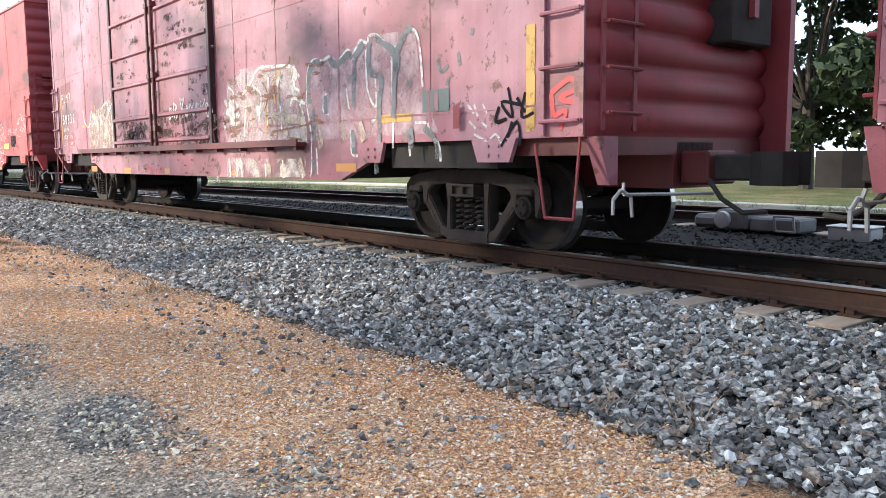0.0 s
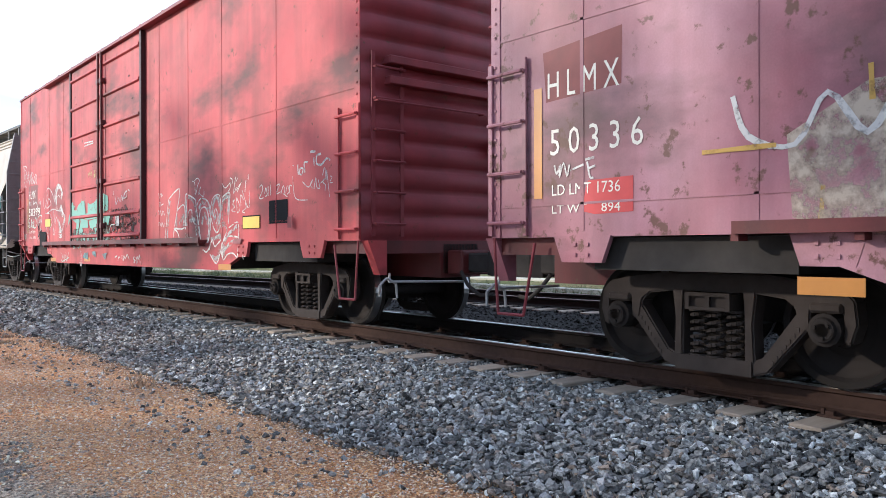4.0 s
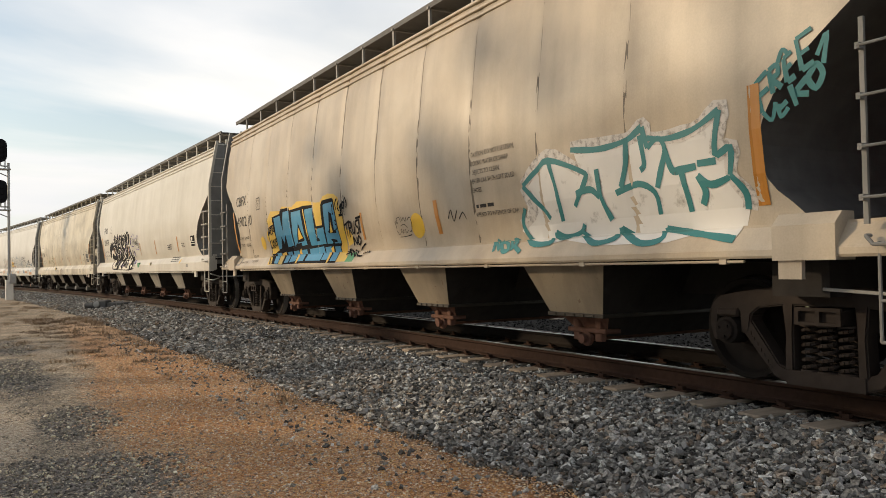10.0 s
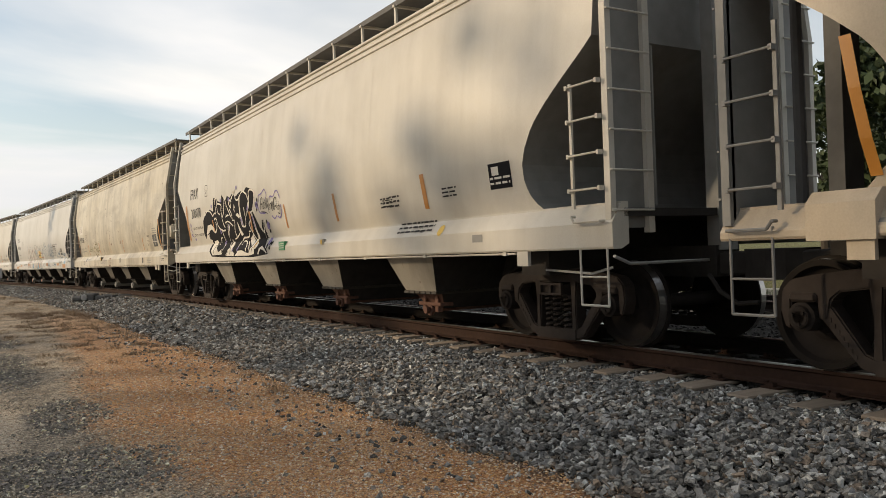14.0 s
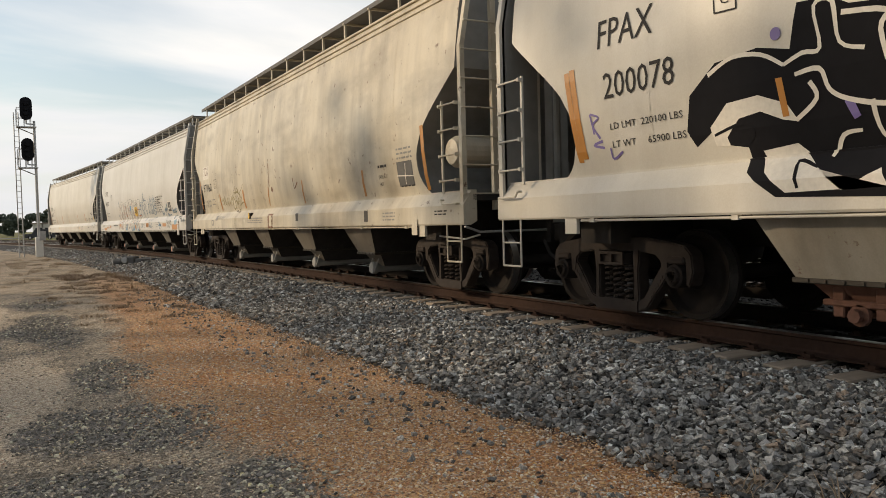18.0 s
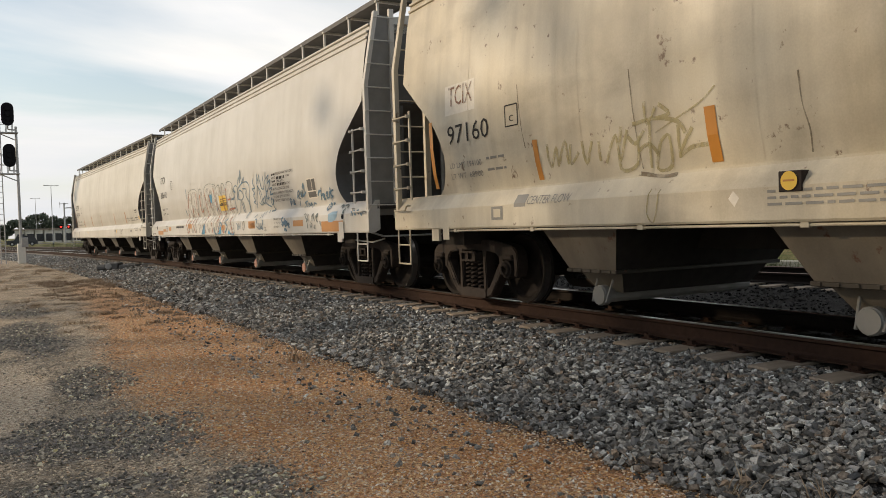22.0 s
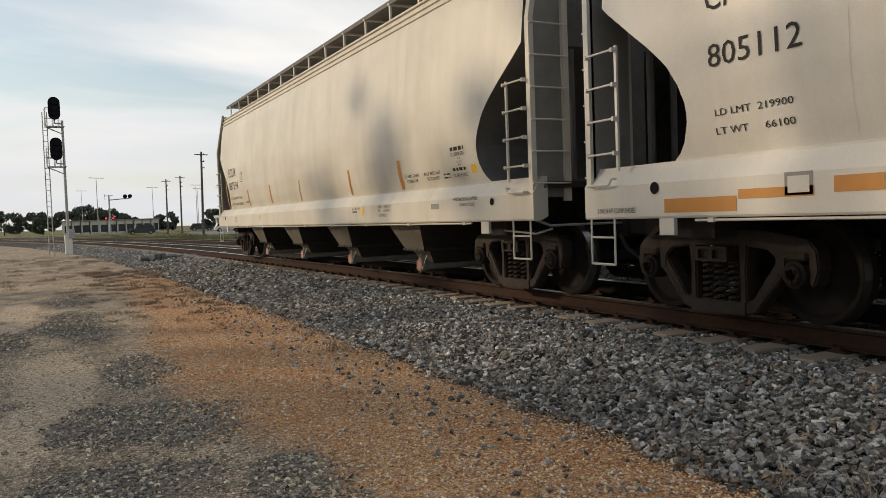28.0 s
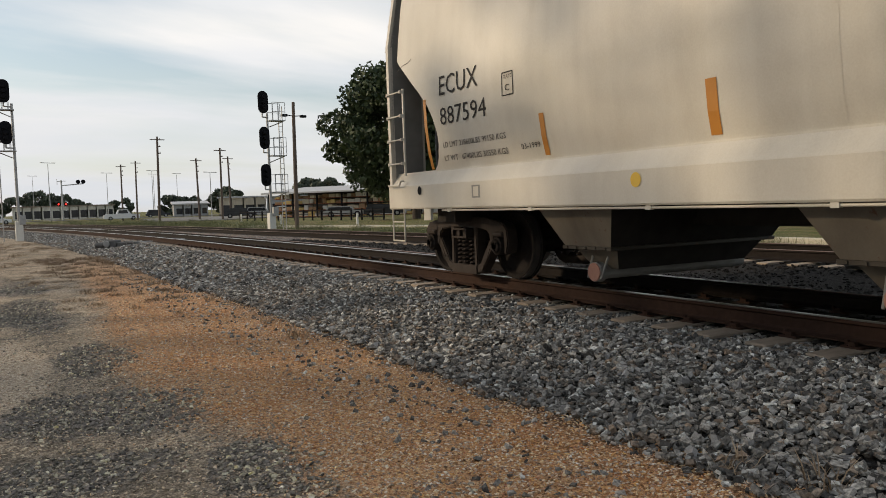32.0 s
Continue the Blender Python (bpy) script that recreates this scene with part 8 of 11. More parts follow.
graffiti(h4, h4_skin, M["mint_dark"], 0.035, 0.01, [[(-6.44, 1.34), (-6.50, 1.36)], [(-6.60, 1.35), (-6.57, 1.28), (-6.66, 1.24), (-6.59, 1.20)], [(-6.69, 1.35), (-6.70, 1.21)], [(-6.91, 1.21), (-6.92, 1.35), (-7.04, 1.21)], [(-7.12, 1.28), (-7.20, 1.30), (-7.13, 1.34), (-7.13, 1.23), (-7.21, 1.19)], [(-7.31, 1.20), (-7.34, 1.12)], [(-6.66, 1.17), (-6.67, 1.07)], [(-6.81, 1.15), (-6.85, 1.08), (-6.91, 1.14), (-6.84, 1.18)], [(-7.08, 1.13), (-7.01, 1.09), (-7.08, 1.06)], [(-8.14, 1.43), (-8.19, 1.47), (-8.28, 1.44), (-8.23, 1.41)], [(-8.32, 1.45), (-8.39, 1.46), (-8.45, 1.47)], [(-8.41, 1.40), (-8.37, 1.35), (-8.43, 1.32)], [(-8.47, 1.40), (-8.51, 1.45)]])
blob(h4, h4_skin, M["blue_pale"], 0.008, [(-7.73, 1.32), (-7.86, 1.36), (-8.10, 1.36), (-8.14, 1.28), (-8.05, 1.21), (-7.89, 1.17), (-7.73, 1.17), (-7.71, 1.23)])
graffiti(h4, h4_skin, M["blue_line"], 0.035, 0.008, [[(-8.72, 1.33), (-8.77, 1.35), (-8.76, 1.26)], [(-8.82, 1.26), (-8.83, 1.35), (-8.94, 1.26)], [(-8.96, 1.27), (-8.98, 1.36), (-9.08, 1.28)], [(-9.12, 1.33), (-9.18, 1.26), (-9.24, 1.33)]])
patch(h4, h4_skin, "placard", M["end_grey"], -6.52, -6.93, 1.66, 2.03, 0.006)
graffiti(h4, h4_skin, M["stencil_white"], 0.026, 0.010, [[(-6.50, 2.03), (-6.50, 1.66)], [(-6.95, 2.03), (-6.95, 1.66)], [(-6.50, 2.03), (-6.95, 2.03)], [(-6.50, 1.66), (-6.95, 1.66)], [(-6.76, 2.03), (-6.76, 1.80)], [(-6.50, 1.79), (-6.95, 1.79)]])
patch(h4, h4_skin, "placard", M["orange"], -7.38, -8.40, 1.00, 1.19, 0.006)
patch(h4, h4_skin, "placard", M["orange"], -5.83, -6.41, 1.12, 1.24, 0.006)
patch(h4, h4_skin, "placard", M["orange"], -2.74, -3.25, 1.12, 1.28, 0.006)
patch(h4, h4_skin, "placard", M["pale"], -8.23, -8.44, 0.87, 1.17, 0.030)
disc(h4, h4_skin, M["black"], -8.38, 1.26, 0.050)
# last hopper
lettering(h5, h5_skin, "ECUX", 7.67, 2.48, 0.266, 0.98, M["ink"])
lettering(h5, h5_skin, "887594", 7.69, 2.09, 0.240, 1.16, M["ink"])
lettering(h5, h5_skin, "LD LMT 218600LBS 99150 KGS", 7.70, 1.79, 0.075, 1.53, M["ink"])
lettering(h5, h5_skin, "LT WT   67400LBS 30550 KGS", 7.72, 1.61, 0.075, 1.54, M["ink"])
lettering(h5, h5_skin, "03-1999", 5.89, 1.64, 0.063, 0.37, M["ink"])
graffiti(h5, h5_skin, M["ink"], 0.018, 0.008, [[(6.14, 2.54), (6.16, 2.28)], [(6.16, 2.28), (5.93, 2.28)], [(5.93, 2.28), (5.92, 2.54)], [(5.92, 2.54), (6.14, 2.54)]])
lettering(h5, h5_skin, "PLATE", 6.11, 2.47, 0.045, 0.17, M["ink"])
lettering(h5, h5_skin, "C", 6.09, 2.33, 0.077, 0.09, M["ink"])
tape(h5, h5_skin, 8.12, 1.52, 2.48, 0.08, M["orange"], -0.01)
tape(h5, h5_skin, 5.42, 1.54, 2.00, 0.09, M["orange"], 0.01)
tape(h5, h5_skin, 3.04, 1.55, 2.02, 0.12, M["orange"], -0.01)
graffiti(h5, h5_skin, M["ink"], 0.012, 0.008, [[(8.99, 3.00), (8.82, 3.06), (8.64, 3.08), (8.54, 3.12)]])
disc(h5, h5_skin, M["black"], 8.28, 1.23, 0.060)
patch(h5, h5_skin, "placard", M["mid_grey"], 6.85, 6.65, 1.10, 1.26, 0.006)
patch(h5, h5_skin, "placard", M["cream"], 6.81, 6.69, 1.12, 1.24, 0.009)
disc(h5, h5_skin, M["yellow"], 3.88, 1.21, 0.070)
tape(h5, h5_skin, 0.50, 1.52, 2.00, 0.07, M["orange"], -0.06)
lettering(h5, h5_skin, "BLT 03-1999", -3.15, 1.23, 0.049, 0.40, M["ink"])
bars(h5, h5_skin, -3.15, 1.21, 0.23, 0.06, 1, M["ink"], seed=1)
lettering(h5, h5_skin, "EXW   10-8H3-10", -4.43, 1.24, 0.048, 0.54, M["ink"])
lettering(h5, h5_skin, "EX       8-0H15-1", -4.43, 1.17, 0.048, 0.53, M["ink"])
lettering(h5, h5_skin, "CU FT 6224", -4.44, 1.09, 0.048, 0.35, M["ink"])
disc(h5, h5_skin, M["yellow"], -3.66, 1.21, 0.080)
patch(h5, h5_skin, "placard", M["mid_grey"], -6.52, -6.79, 1.17, 1.25, 0.006)
tape(h5, h5_skin, -5.22, 1.53, 2.01, 0.12, M["orange"], 0.02)
tape(h5, h5_skin, -2.81, 1.53, 2.01, 0.09, M["orange"], -0.01)
lettering(h5, h5_skin, "DO NOT STEAM", -5.37, 1.70, 0.052, 0.54, M["ink"])
lettering(h5, h5_skin, "CLEAN CAR", -5.43, 1.62, 0.052, 0.42, M["ink"])
lettering(h5, h5_skin, "RULE 88B2 INSP", -6.11, 1.70, 0.052, 0.56, M["ink"])
lettering(h5, h5_skin, "05-2018 MRZ", -6.19, 1.62, 0.052, 0.42, M["ink"])
bars(h5, h5_skin, -6.76, 1.69, 0.20, 0.10, 2, M["ink"], seed=1)
bars(h5, h5_skin, -7.08, 2.05, 0.40, 0.13, 1, M["ink"], seed=3)
lettering(h5, h5_skin, "02-2008 ERS", -7.07, 1.92, 0.055, 0.42, M["ink"])
lettering(h5, h5_skin, "1TU", -7.27, 1.87, 0.026, 0.08, M["ink"])
lettering(h5, h5_skin, "05-2018", -7.23, 1.82, 0.029, 0.15, M["ink"])
lettering(h5, h5_skin, "MRZ", -7.27, 1.78, 0.027, 0.08, M["ink"])
bars(h5, h5_skin, -7.08, 1.75, 0.39, 0.10, 1, M["ink"], seed=4)
lettering(h5, h5_skin, "05-2018 MRZ", -7.07, 1.62, 0.050, 0.42, M["ink"])
lettering(h5, h5_skin, "HANDBRAKE ONLY APPLIES", -7.24, 1.27, 0.053, 0.71, M["ink"])
lettering(h5, h5_skin, "ON B-END TRUCK", -7.43, 1.19, 0.049, 0.44, M["ink"])
patch(h5, h5_skin, "placard", M["yellow"], -7.62, -7.78, 1.65, 1.77, 0.006)
disc(h5, h5_skin, M["black"], -8.33, 1.23, 0.050)
# red boxcar
patch(b2, b2_skin, "placard", M["black"], -5.64, -6.22, 1.34, 1.54, 0.006)
patch(b2, b2_skin, "placard", M["yellow"], -5.66, -6.20, 1.35, 1.52, 0.010)
lettering(b2, b2_skin, "THIS CAR", -5.79, 1.45, 0.038, 0.29, M["ink"])
lettering(b2, b2_skin, "EXCESS HEIGHT", -5.72, 1.38, 0.038, 0.43, M["ink"])
patch(b2, b2_skin, "placard", M["black"], -6.49, -7.04, 1.40, 1.73, 0.006)
patch(b2, b2_skin, "bracket", M["red_dark"], -7.11, -7.22, 1.33, 1.48, 0.050)
patch(b2, b2_skin, "bracket", M["red_dark"], -5.38, -5.64, 1.12, 1.20, 0.030)
patch(b2, b2_skin, "placard", M["orange"], -4.80, -5.25, 0.71, 0.80, 0.006)
graffiti(b2, b2_skin, M["chalk"], 0.028, 0.003, [[(-2.45, 1.13), (-2.62, 1.85), (-2.71, 1.96), (-3.11, 2.10), (-3.16, 2.00), (-3.03, 1.68), (-2.89, 1.32), (-2.87, 1.14), (-2.45, 1.13)], [(-2.89, 1.40), (-3.08, 1.32), (-3.20, 1.11)], [(-3.03, 1.71), (-3.30, 1.81), (-3.40, 1.72), (-3.37, 1.41), (-2.92, 1.41)], [(-3.42, 1.38), (-3.42, 1.94), (-3.57, 1.96), (-3.85, 1.87), (-3.89, 1.75), (-4.07, 1.20)], [(-3.51, 1.41), (-3.56, 1.67), (-3.70, 1.70), (-3.72, 1.57), (-3.83, 1.46)], [(-3.92, 1.78), (-4.08, 1.88), (-4.32, 1.84), (-4.45, 1.70), (-4.46, 1.37), (-4.38, 1.14)], [(-4.00, 1.49), (-4.08, 1.70), (-4.28, 1.72), (-4.39, 1.56), (-4.38, 1.17)]])
graffiti(b2, b2_skin, M["chalk"], 0.028, 0.003, [[(-4.46, 1.70), (-4.57, 1.87), (-4.78, 1.91), (-4.85, 1.81), (-4.89, 1.50), (-4.74, 1.31), (-4.60, 1.37), (-4.49, 1.55)], [(-4.57, 1.55), (-4.66, 1.69), (-4.76, 1.56), (-4.67, 1.42)], [(-4.88, 1.50), (-4.86, 1.81), (-5.17, 1.92), (-5.19, 1.78), (-5.14, 1.43)], [(-4.92, 1.50), (-4.91, 1.78), (-5.13, 1.85)], [(-5.16, 1.37), (-5.42, 1.45), (-5.50, 1.41), (-5.51, 1.23), (-5.48, 0.92), (-5.35, 0.97), (-5.15, 0.96), (-4.99, 0.87), (-4.95, 0.97), (-4.98, 1.19), (-5.09, 1.30)], [(-4.45, 1.02), (-4.53, 1.19), (-4.67, 1.08), (-4.87, 1.19)], [(-4.47, 0.96), (-4.73, 0.81), (-4.93, 1.08)], [(-4.19, 1.03), (-4.34, 0.99), (-4.45, 1.06)]])
graffiti(b2, b2_skin, M["chalk"], 0.028, 0.003, [[(-4.93, 0.91), (-4.90, 1.08), (-5.03, 1.21), (-5.24, 1.24), (-5.47, 1.22)]])
graffiti(b2, b2_skin, M["haze"], 0.085, 0.002, [[(-2.56, 1.22), (-2.68, 1.81), (-2.73, 1.92)], [(-3.05, 1.67), (-2.97, 1.36)], [(-3.47, 1.44), (-3.47, 1.89), (-3.74, 1.88), (-3.91, 1.62), (-4.03, 1.26)], [(-3.13, 1.49), (-3.35, 1.62), (-3.35, 1.41)], [(-3.61, 1.51), (-3.83, 1.53), (-3.91, 1.27)], [(-4.00, 1.71), (-4.16, 1.81), (-4.39, 1.68), (-4.42, 1.31)], [(-4.12, 1.45), (-4.24, 1.63), (-4.35, 1.44)], [(-4.15, 1.14), (-4.31, 1.17), (-4.38, 1.26)], [(-4.53, 1.58), (-4.61, 1.81), (-4.77, 1.85), (-4.83, 1.56), (-4.74, 1.36)], [(-4.60, 1.49), (-4.71, 1.60)], [(-4.91, 1.64), (-4.95, 1.80), (-5.15, 1.87), (-5.13, 1.57)], [(-4.87, 1.41), (-5.00, 1.44), (-5.09, 1.32)], [(-4.99, 0.91), (-5.03, 1.13), (-5.15, 1.27), (-5.46, 1.39)]])
graffiti(b2, b2_skin, M["haze"], 0.085, 0.002, [[(-5.00, 1.02), (-5.24, 1.13), (-5.45, 1.16)], [(-4.56, 0.93), (-4.72, 0.88), (-4.84, 1.02)], [(-3.42, 1.28), (-3.65, 1.21), (-3.99, 1.17)], [(-4.46, 1.19), (-4.67, 1.22), (-4.87, 1.25)]])
graffiti(b2, b2_skin, M["chalk"], 0.018, 0.003, [[(-2.14, 2.07), (-2.19, 1.98), (-2.25, 2.06)], [(-2.30, 1.99), (-2.30, 2.06), (-2.37, 2.01)], [(-2.16, 1.89), (-2.24, 1.90), (-2.21, 1.83), (-2.39, 1.87)], [(-2.13, 1.73), (-2.18, 1.77), (-2.16, 1.67)], [(-2.21, 1.67), (-2.24, 1.75), (-2.30, 1.65)], [(-2.33, 1.65), (-2.37, 1.74), (-2.46, 1.66)], [(-2.16, 1.46), (-2.18, 1.54), (-2.27, 1.47)], [(-2.30, 1.45), (-2.33, 1.53), (-2.41, 1.45), (-2.45, 1.52)], [(-3.73, 2.19), (-3.83, 2.16), (-3.87, 1.96), (-3.96, 2.11), (-4.04, 2.18), (-3.94, 2.23), (-3.83, 2.19)], [(-3.98, 1.95), (-4.10, 2.08), (-4.02, 1.98), (-4.20, 1.91), (-4.22, 2.02)], [(-4.92, 2.08), (-5.04, 2.00), (-5.23, 2.07), (-5.20, 1.97), (-5.14, 1.94)]])
graffiti(b2, b2_skin, M["chalk"], 0.018, 0.003, [[(-5.20, 2.15), (-5.29, 2.11), (-5.27, 2.04)], [(-5.40, 2.15), (-5.33, 1.90), (-5.43, 1.99)], [(-5.43, 1.94), (-5.59, 2.05), (-5.45, 1.91)], [(-5.47, 2.13), (-5.42, 2.07)], [(-5.30, 1.77), (-5.37, 1.80), (-5.30, 1.73), (-5.38, 1.69), (-5.26, 1.64), (-5.39, 1.61)], [(-5.44, 1.82), (-5.46, 1.60), (-5.56, 1.67), (-5.44, 1.83)], [(-5.59, 1.69), (-5.58, 1.86), (-5.67, 1.79), (-5.77, 1.67), (-5.64, 1.61), (-5.73, 1.58)], [(-5.63, 1.93), (-5.77, 1.72), (-5.84, 1.65)], [(-5.84, 2.16), (-5.84, 2.08)], [(-5.76, 2.07), (-5.73, 1.90)], [(-5.87, 1.91), (-5.88, 1.66)], [(-0.96, 0.89), (-1.08, 0.77)], [(-5.67, 0.95), (-5.69, 0.88)], [(-5.71, 0.93), (-5.76, 0.92)]])
blob(b2, b2_skin, M["chalk"], 0.074, [(0.10, 1.72), (-0.10, 1.72), (-0.12, 1.52), (0.08, 1.52)])
graffiti(b2, b2_skin, M["chalk"], 0.030, 0.074, [[(0.20, 2.24), (0.21, 2.17)], [(0.12, 2.15), (0.08, 1.97), (-0.04, 2.04), (0.00, 2.12)], [(-0.11, 2.09), (-0.19, 2.01)], [(-0.23, 2.00), (-0.30, 2.13), (-0.37, 2.01)], [(-0.48, 2.16), (-0.41, 2.07), (-0.59, 2.09), (-0.61, 2.20), (-0.48, 2.16)], [(-0.69, 2.23), (-0.77, 2.19)], [(0.47, 1.44), (0.39, 1.54), (0.15, 1.55)], [(2.26, 3.38), (1.59, 3.39)], [(2.26, 3.45), (1.59, 3.43)]])
graffiti(b2, b2_skin, M["chalk"], 0.030, 0.016, [[(0.30, 0.87), (0.14, 0.90)], [(0.09, 0.80), (0.04, 0.88), (-0.05, 0.86)], [(-0.17, 0.82), (-0.16, 0.92)], [(-0.24, 0.79), (-0.28, 0.90), (-0.38, 0.85), (-0.49, 0.93), (-0.60, 0.83)], [(-0.90, 0.89), (-0.85, 0.84), (-0.96, 0.81), (-0.87, 0.77)], [(-1.03, 0.75), (-1.06, 0.90), (-1.12, 0.83), (-1.20, 0.92), (-1.23, 0.76)]])
graffiti(b2, b2_skin, M["chalk"], 0.035, 0.003, [[(-7.31, 2.18), (-7.33, 2.04)], [(-7.38, 2.12), (-7.36, 2.06), (-7.42, 2.04), (-7.46, 2.11), (-7.39, 2.13)], [(-7.51, 2.06), (-7.49, 2.19), (-7.59, 2.19)], [(-7.65, 2.32), (-7.78, 2.32)], [(-7.74, 2.24), (-7.75, 2.13)], [(-7.92, 2.27), (-7.82, 2.26), (-7.81, 2.16), (-7.89, 2.13), (-7.96, 2.14), (-8.06, 2.20), (-8.15, 2.17)]])
graffiti(b2, b2_skin, M["chalk"], 0.016, 0.003, [[(-7.44, 1.94), (-7.60, 1.86), (-7.71, 1.95), (-7.65, 1.89), (-7.71, 1.83)], [(-7.74, 1.83), (-7.79, 1.97), (-7.81, 1.85), (-7.89, 1.83), (-7.85, 1.94)], [(-7.91, 1.89), (-8.06, 1.96), (-7.96, 1.91), (-8.03, 1.86), (-8.02, 1.79)], [(-7.96, 1.99), (-8.01, 2.09), (-8.05, 1.92), (-8.06, 2.05), (-8.13, 1.70)], [(-8.14, 1.97), (-8.19, 1.95), (-8.14, 1.89), (-8.21, 1.88)], [(-7.18, 2.18), (-7.22, 2.17)], [(-6.20, 1.94), (-6.27, 1.97), (-6.30, 1.90), (-6.20, 1.78), (-6.32, 1.78)], [(-6.36, 1.84), (-6.40, 1.92), (-6.44, 1.82), (-6.38, 1.80)], [(-6.47, 1.94), (-6.47, 1.80)], [(-6.54, 1.96), (-6.55, 1.80)]])
graffiti(b2, b2_skin, M["chalk"], 0.016, 0.003, [[(-6.67, 1.92), (-6.81, 1.95), (-6.70, 1.82), (-6.83, 1.84)], [(-6.84, 1.81), (-6.92, 1.92), (-6.96, 1.79)], [(-6.98, 1.82), (-7.03, 1.91), (-7.08, 1.84), (-7.02, 1.79)], [(-7.10, 1.79), (-7.09, 1.91), (-7.16, 1.90)], [(-7.18, 2.03), (-7.21, 1.81), (-7.30, 1.71), (-7.58, 1.69)], [(-7.03, 1.76), (-6.91, 1.81)]])
blob(b2, b2_skin, M["red_panel"], 0.002, [(7.91, 2.81), (6.89, 2.80), (6.90, 1.85), (7.93, 1.93)])
blob(b2, b2_skin, M["red_panel"], 0.003, [(6.88, 2.27), (6.56, 2.24), (6.56, 1.97), (6.89, 1.90)])
patch(b2, b2_skin, "stripe", M["old_yellow"], 8.02, 7.95, 1.50, 2.46, 0.006)
lettering(b2, b2_skin, "HLMX", 7.86, 2.44, 0.230, 0.75, M["stencil_white"])
lettering(b2, b2_skin, "50399", 7.88, 1.96, 0.223, 1.24, M["stencil_white"])
lettering(b2, b2_skin, "LD LMT 182000", 7.80, 1.48, 0.079, 0.65, M["stencil_white"])
lettering(b2, b2_skin, "LT WT    81000", 7.80, 1.32, 0.076, 0.66, M["stencil_white"])
graffiti(b2, b2_skin, M["chalk"], 0.028, 0.003, [[(8.53, 3.42), (8.23, 3.40), (8.10, 3.34)], [(8.49, 3.39), (8.35, 2.90), (8.17, 2.81)], [(8.47, 3.36), (8.10, 3.20), (8.30, 3.14), (8.15, 2.94)], [(8.12, 3.25), (7.99, 2.91), (8.01, 3.06)], [(7.97, 3.14), (7.91, 2.98), (7.86, 3.08), (7.93, 3.15)], [(7.89, 3.24), (7.79, 2.86), (7.69, 3.15), (7.63, 2.84), (7.59, 3.18)], [(7.57, 3.20), (7.53, 2.88), (7.44, 3.05), (7.48, 2.92)], [(7.52, 3.19), (7.35, 3.11), (7.46, 3.00), (7.31, 2.93), (7.48, 2.85)], [(7.26, 3.06), (7.31, 2.90), (7.22, 2.85), (7.18, 3.01), (7.26, 3.06)], [(7.16, 2.83), (7.12, 3.07), (7.02, 3.06), (7.08, 2.92), (6.95, 2.83)], [(6.99, 3.08), (6.94, 2.82)]])
graffiti(b2, b2_skin, M["chalk"], 0.040, 0.003, [[(7.39, 2.38), (7.33, 2.27), (7.25, 2.31), (7.07, 2.33), (6.94, 2.25), (6.91, 2.11), (7.08, 2.16)], [(7.82, 2.39), (7.77, 2.26)], [(7.72, 2.35), (7.75, 2.29), (7.68, 2.26)], [(7.65, 2.36), (7.63, 2.27)], [(6.86, 1.90), (6.69, 1.95), (6.46, 1.94), (6.45, 1.84), (6.58, 1.57), (6.48, 1.56), (6.56, 1.37), (6.72, 1.33), (6.77, 1.26)], [(6.86, 1.90), (6.81, 1.69), (6.60, 1.84), (6.65, 1.62)], [(6.85, 1.31), (6.71, 1.53)], [(6.68, 2.40), (6.73, 2.34), (6.58, 2.26), (6.55, 2.35)]])
graffiti(b2, b2_skin, M["mint_pale"], 0.024, 0.003, [[(7.77, 1.91), (7.89, 1.89), (7.91, 1.78), (7.79, 1.78), (7.84, 1.68), (7.94, 1.70)], [(7.66, 1.87), (7.70, 1.73), (7.60, 1.70), (7.58, 1.83), (7.66, 1.87)], [(7.56, 1.88), (7.52, 1.62), (7.49, 1.79), (7.43, 1.77)], [(7.39, 1.86), (7.37, 1.64), (7.30, 1.82), (7.26, 1.66)], [(7.18, 1.86), (7.09, 1.90), (6.97, 1.78), (6.95, 1.73), (7.18, 1.62), (7.34, 1.69)], [(7.85, 1.64), (7.57, 1.67), (7.18, 1.61)], [(8.40, 1.35), (8.37, 1.54)], [(8.32, 1.32), (8.35, 1.48)], [(8.25, 1.47), (8.28, 1.32), (8.20, 1.31), (8.17, 1.47)]])
graffiti(b2, b2_skin, M["black"], 0.055, 0.009, [[(6.85, 1.59), (6.70, 1.75)], [(6.70, 1.73), (6.82, 1.49), (6.77, 1.38), (6.61, 1.54), (6.68, 1.61)], [(6.61, 1.47), (6.46, 1.55), (6.59, 1.30)], [(6.69, 1.33), (6.47, 1.30)]])
patch(b2, b2_skin, "placard", M["black"], 6.08, 5.51, 1.62, 1.84, 0.006)
patch(b2, b2_skin, "placard", M["yellow"], 6.06, 5.53, 1.63, 1.83, 0.010)
lettering(b2, b2_skin, "THIS CAR", 5.91, 1.75, 0.032, 0.23, M["ink"])
lettering(b2, b2_skin, "EXCESS HEIGHT", 5.98, 1.69, 0.032, 0.38, M["ink"])
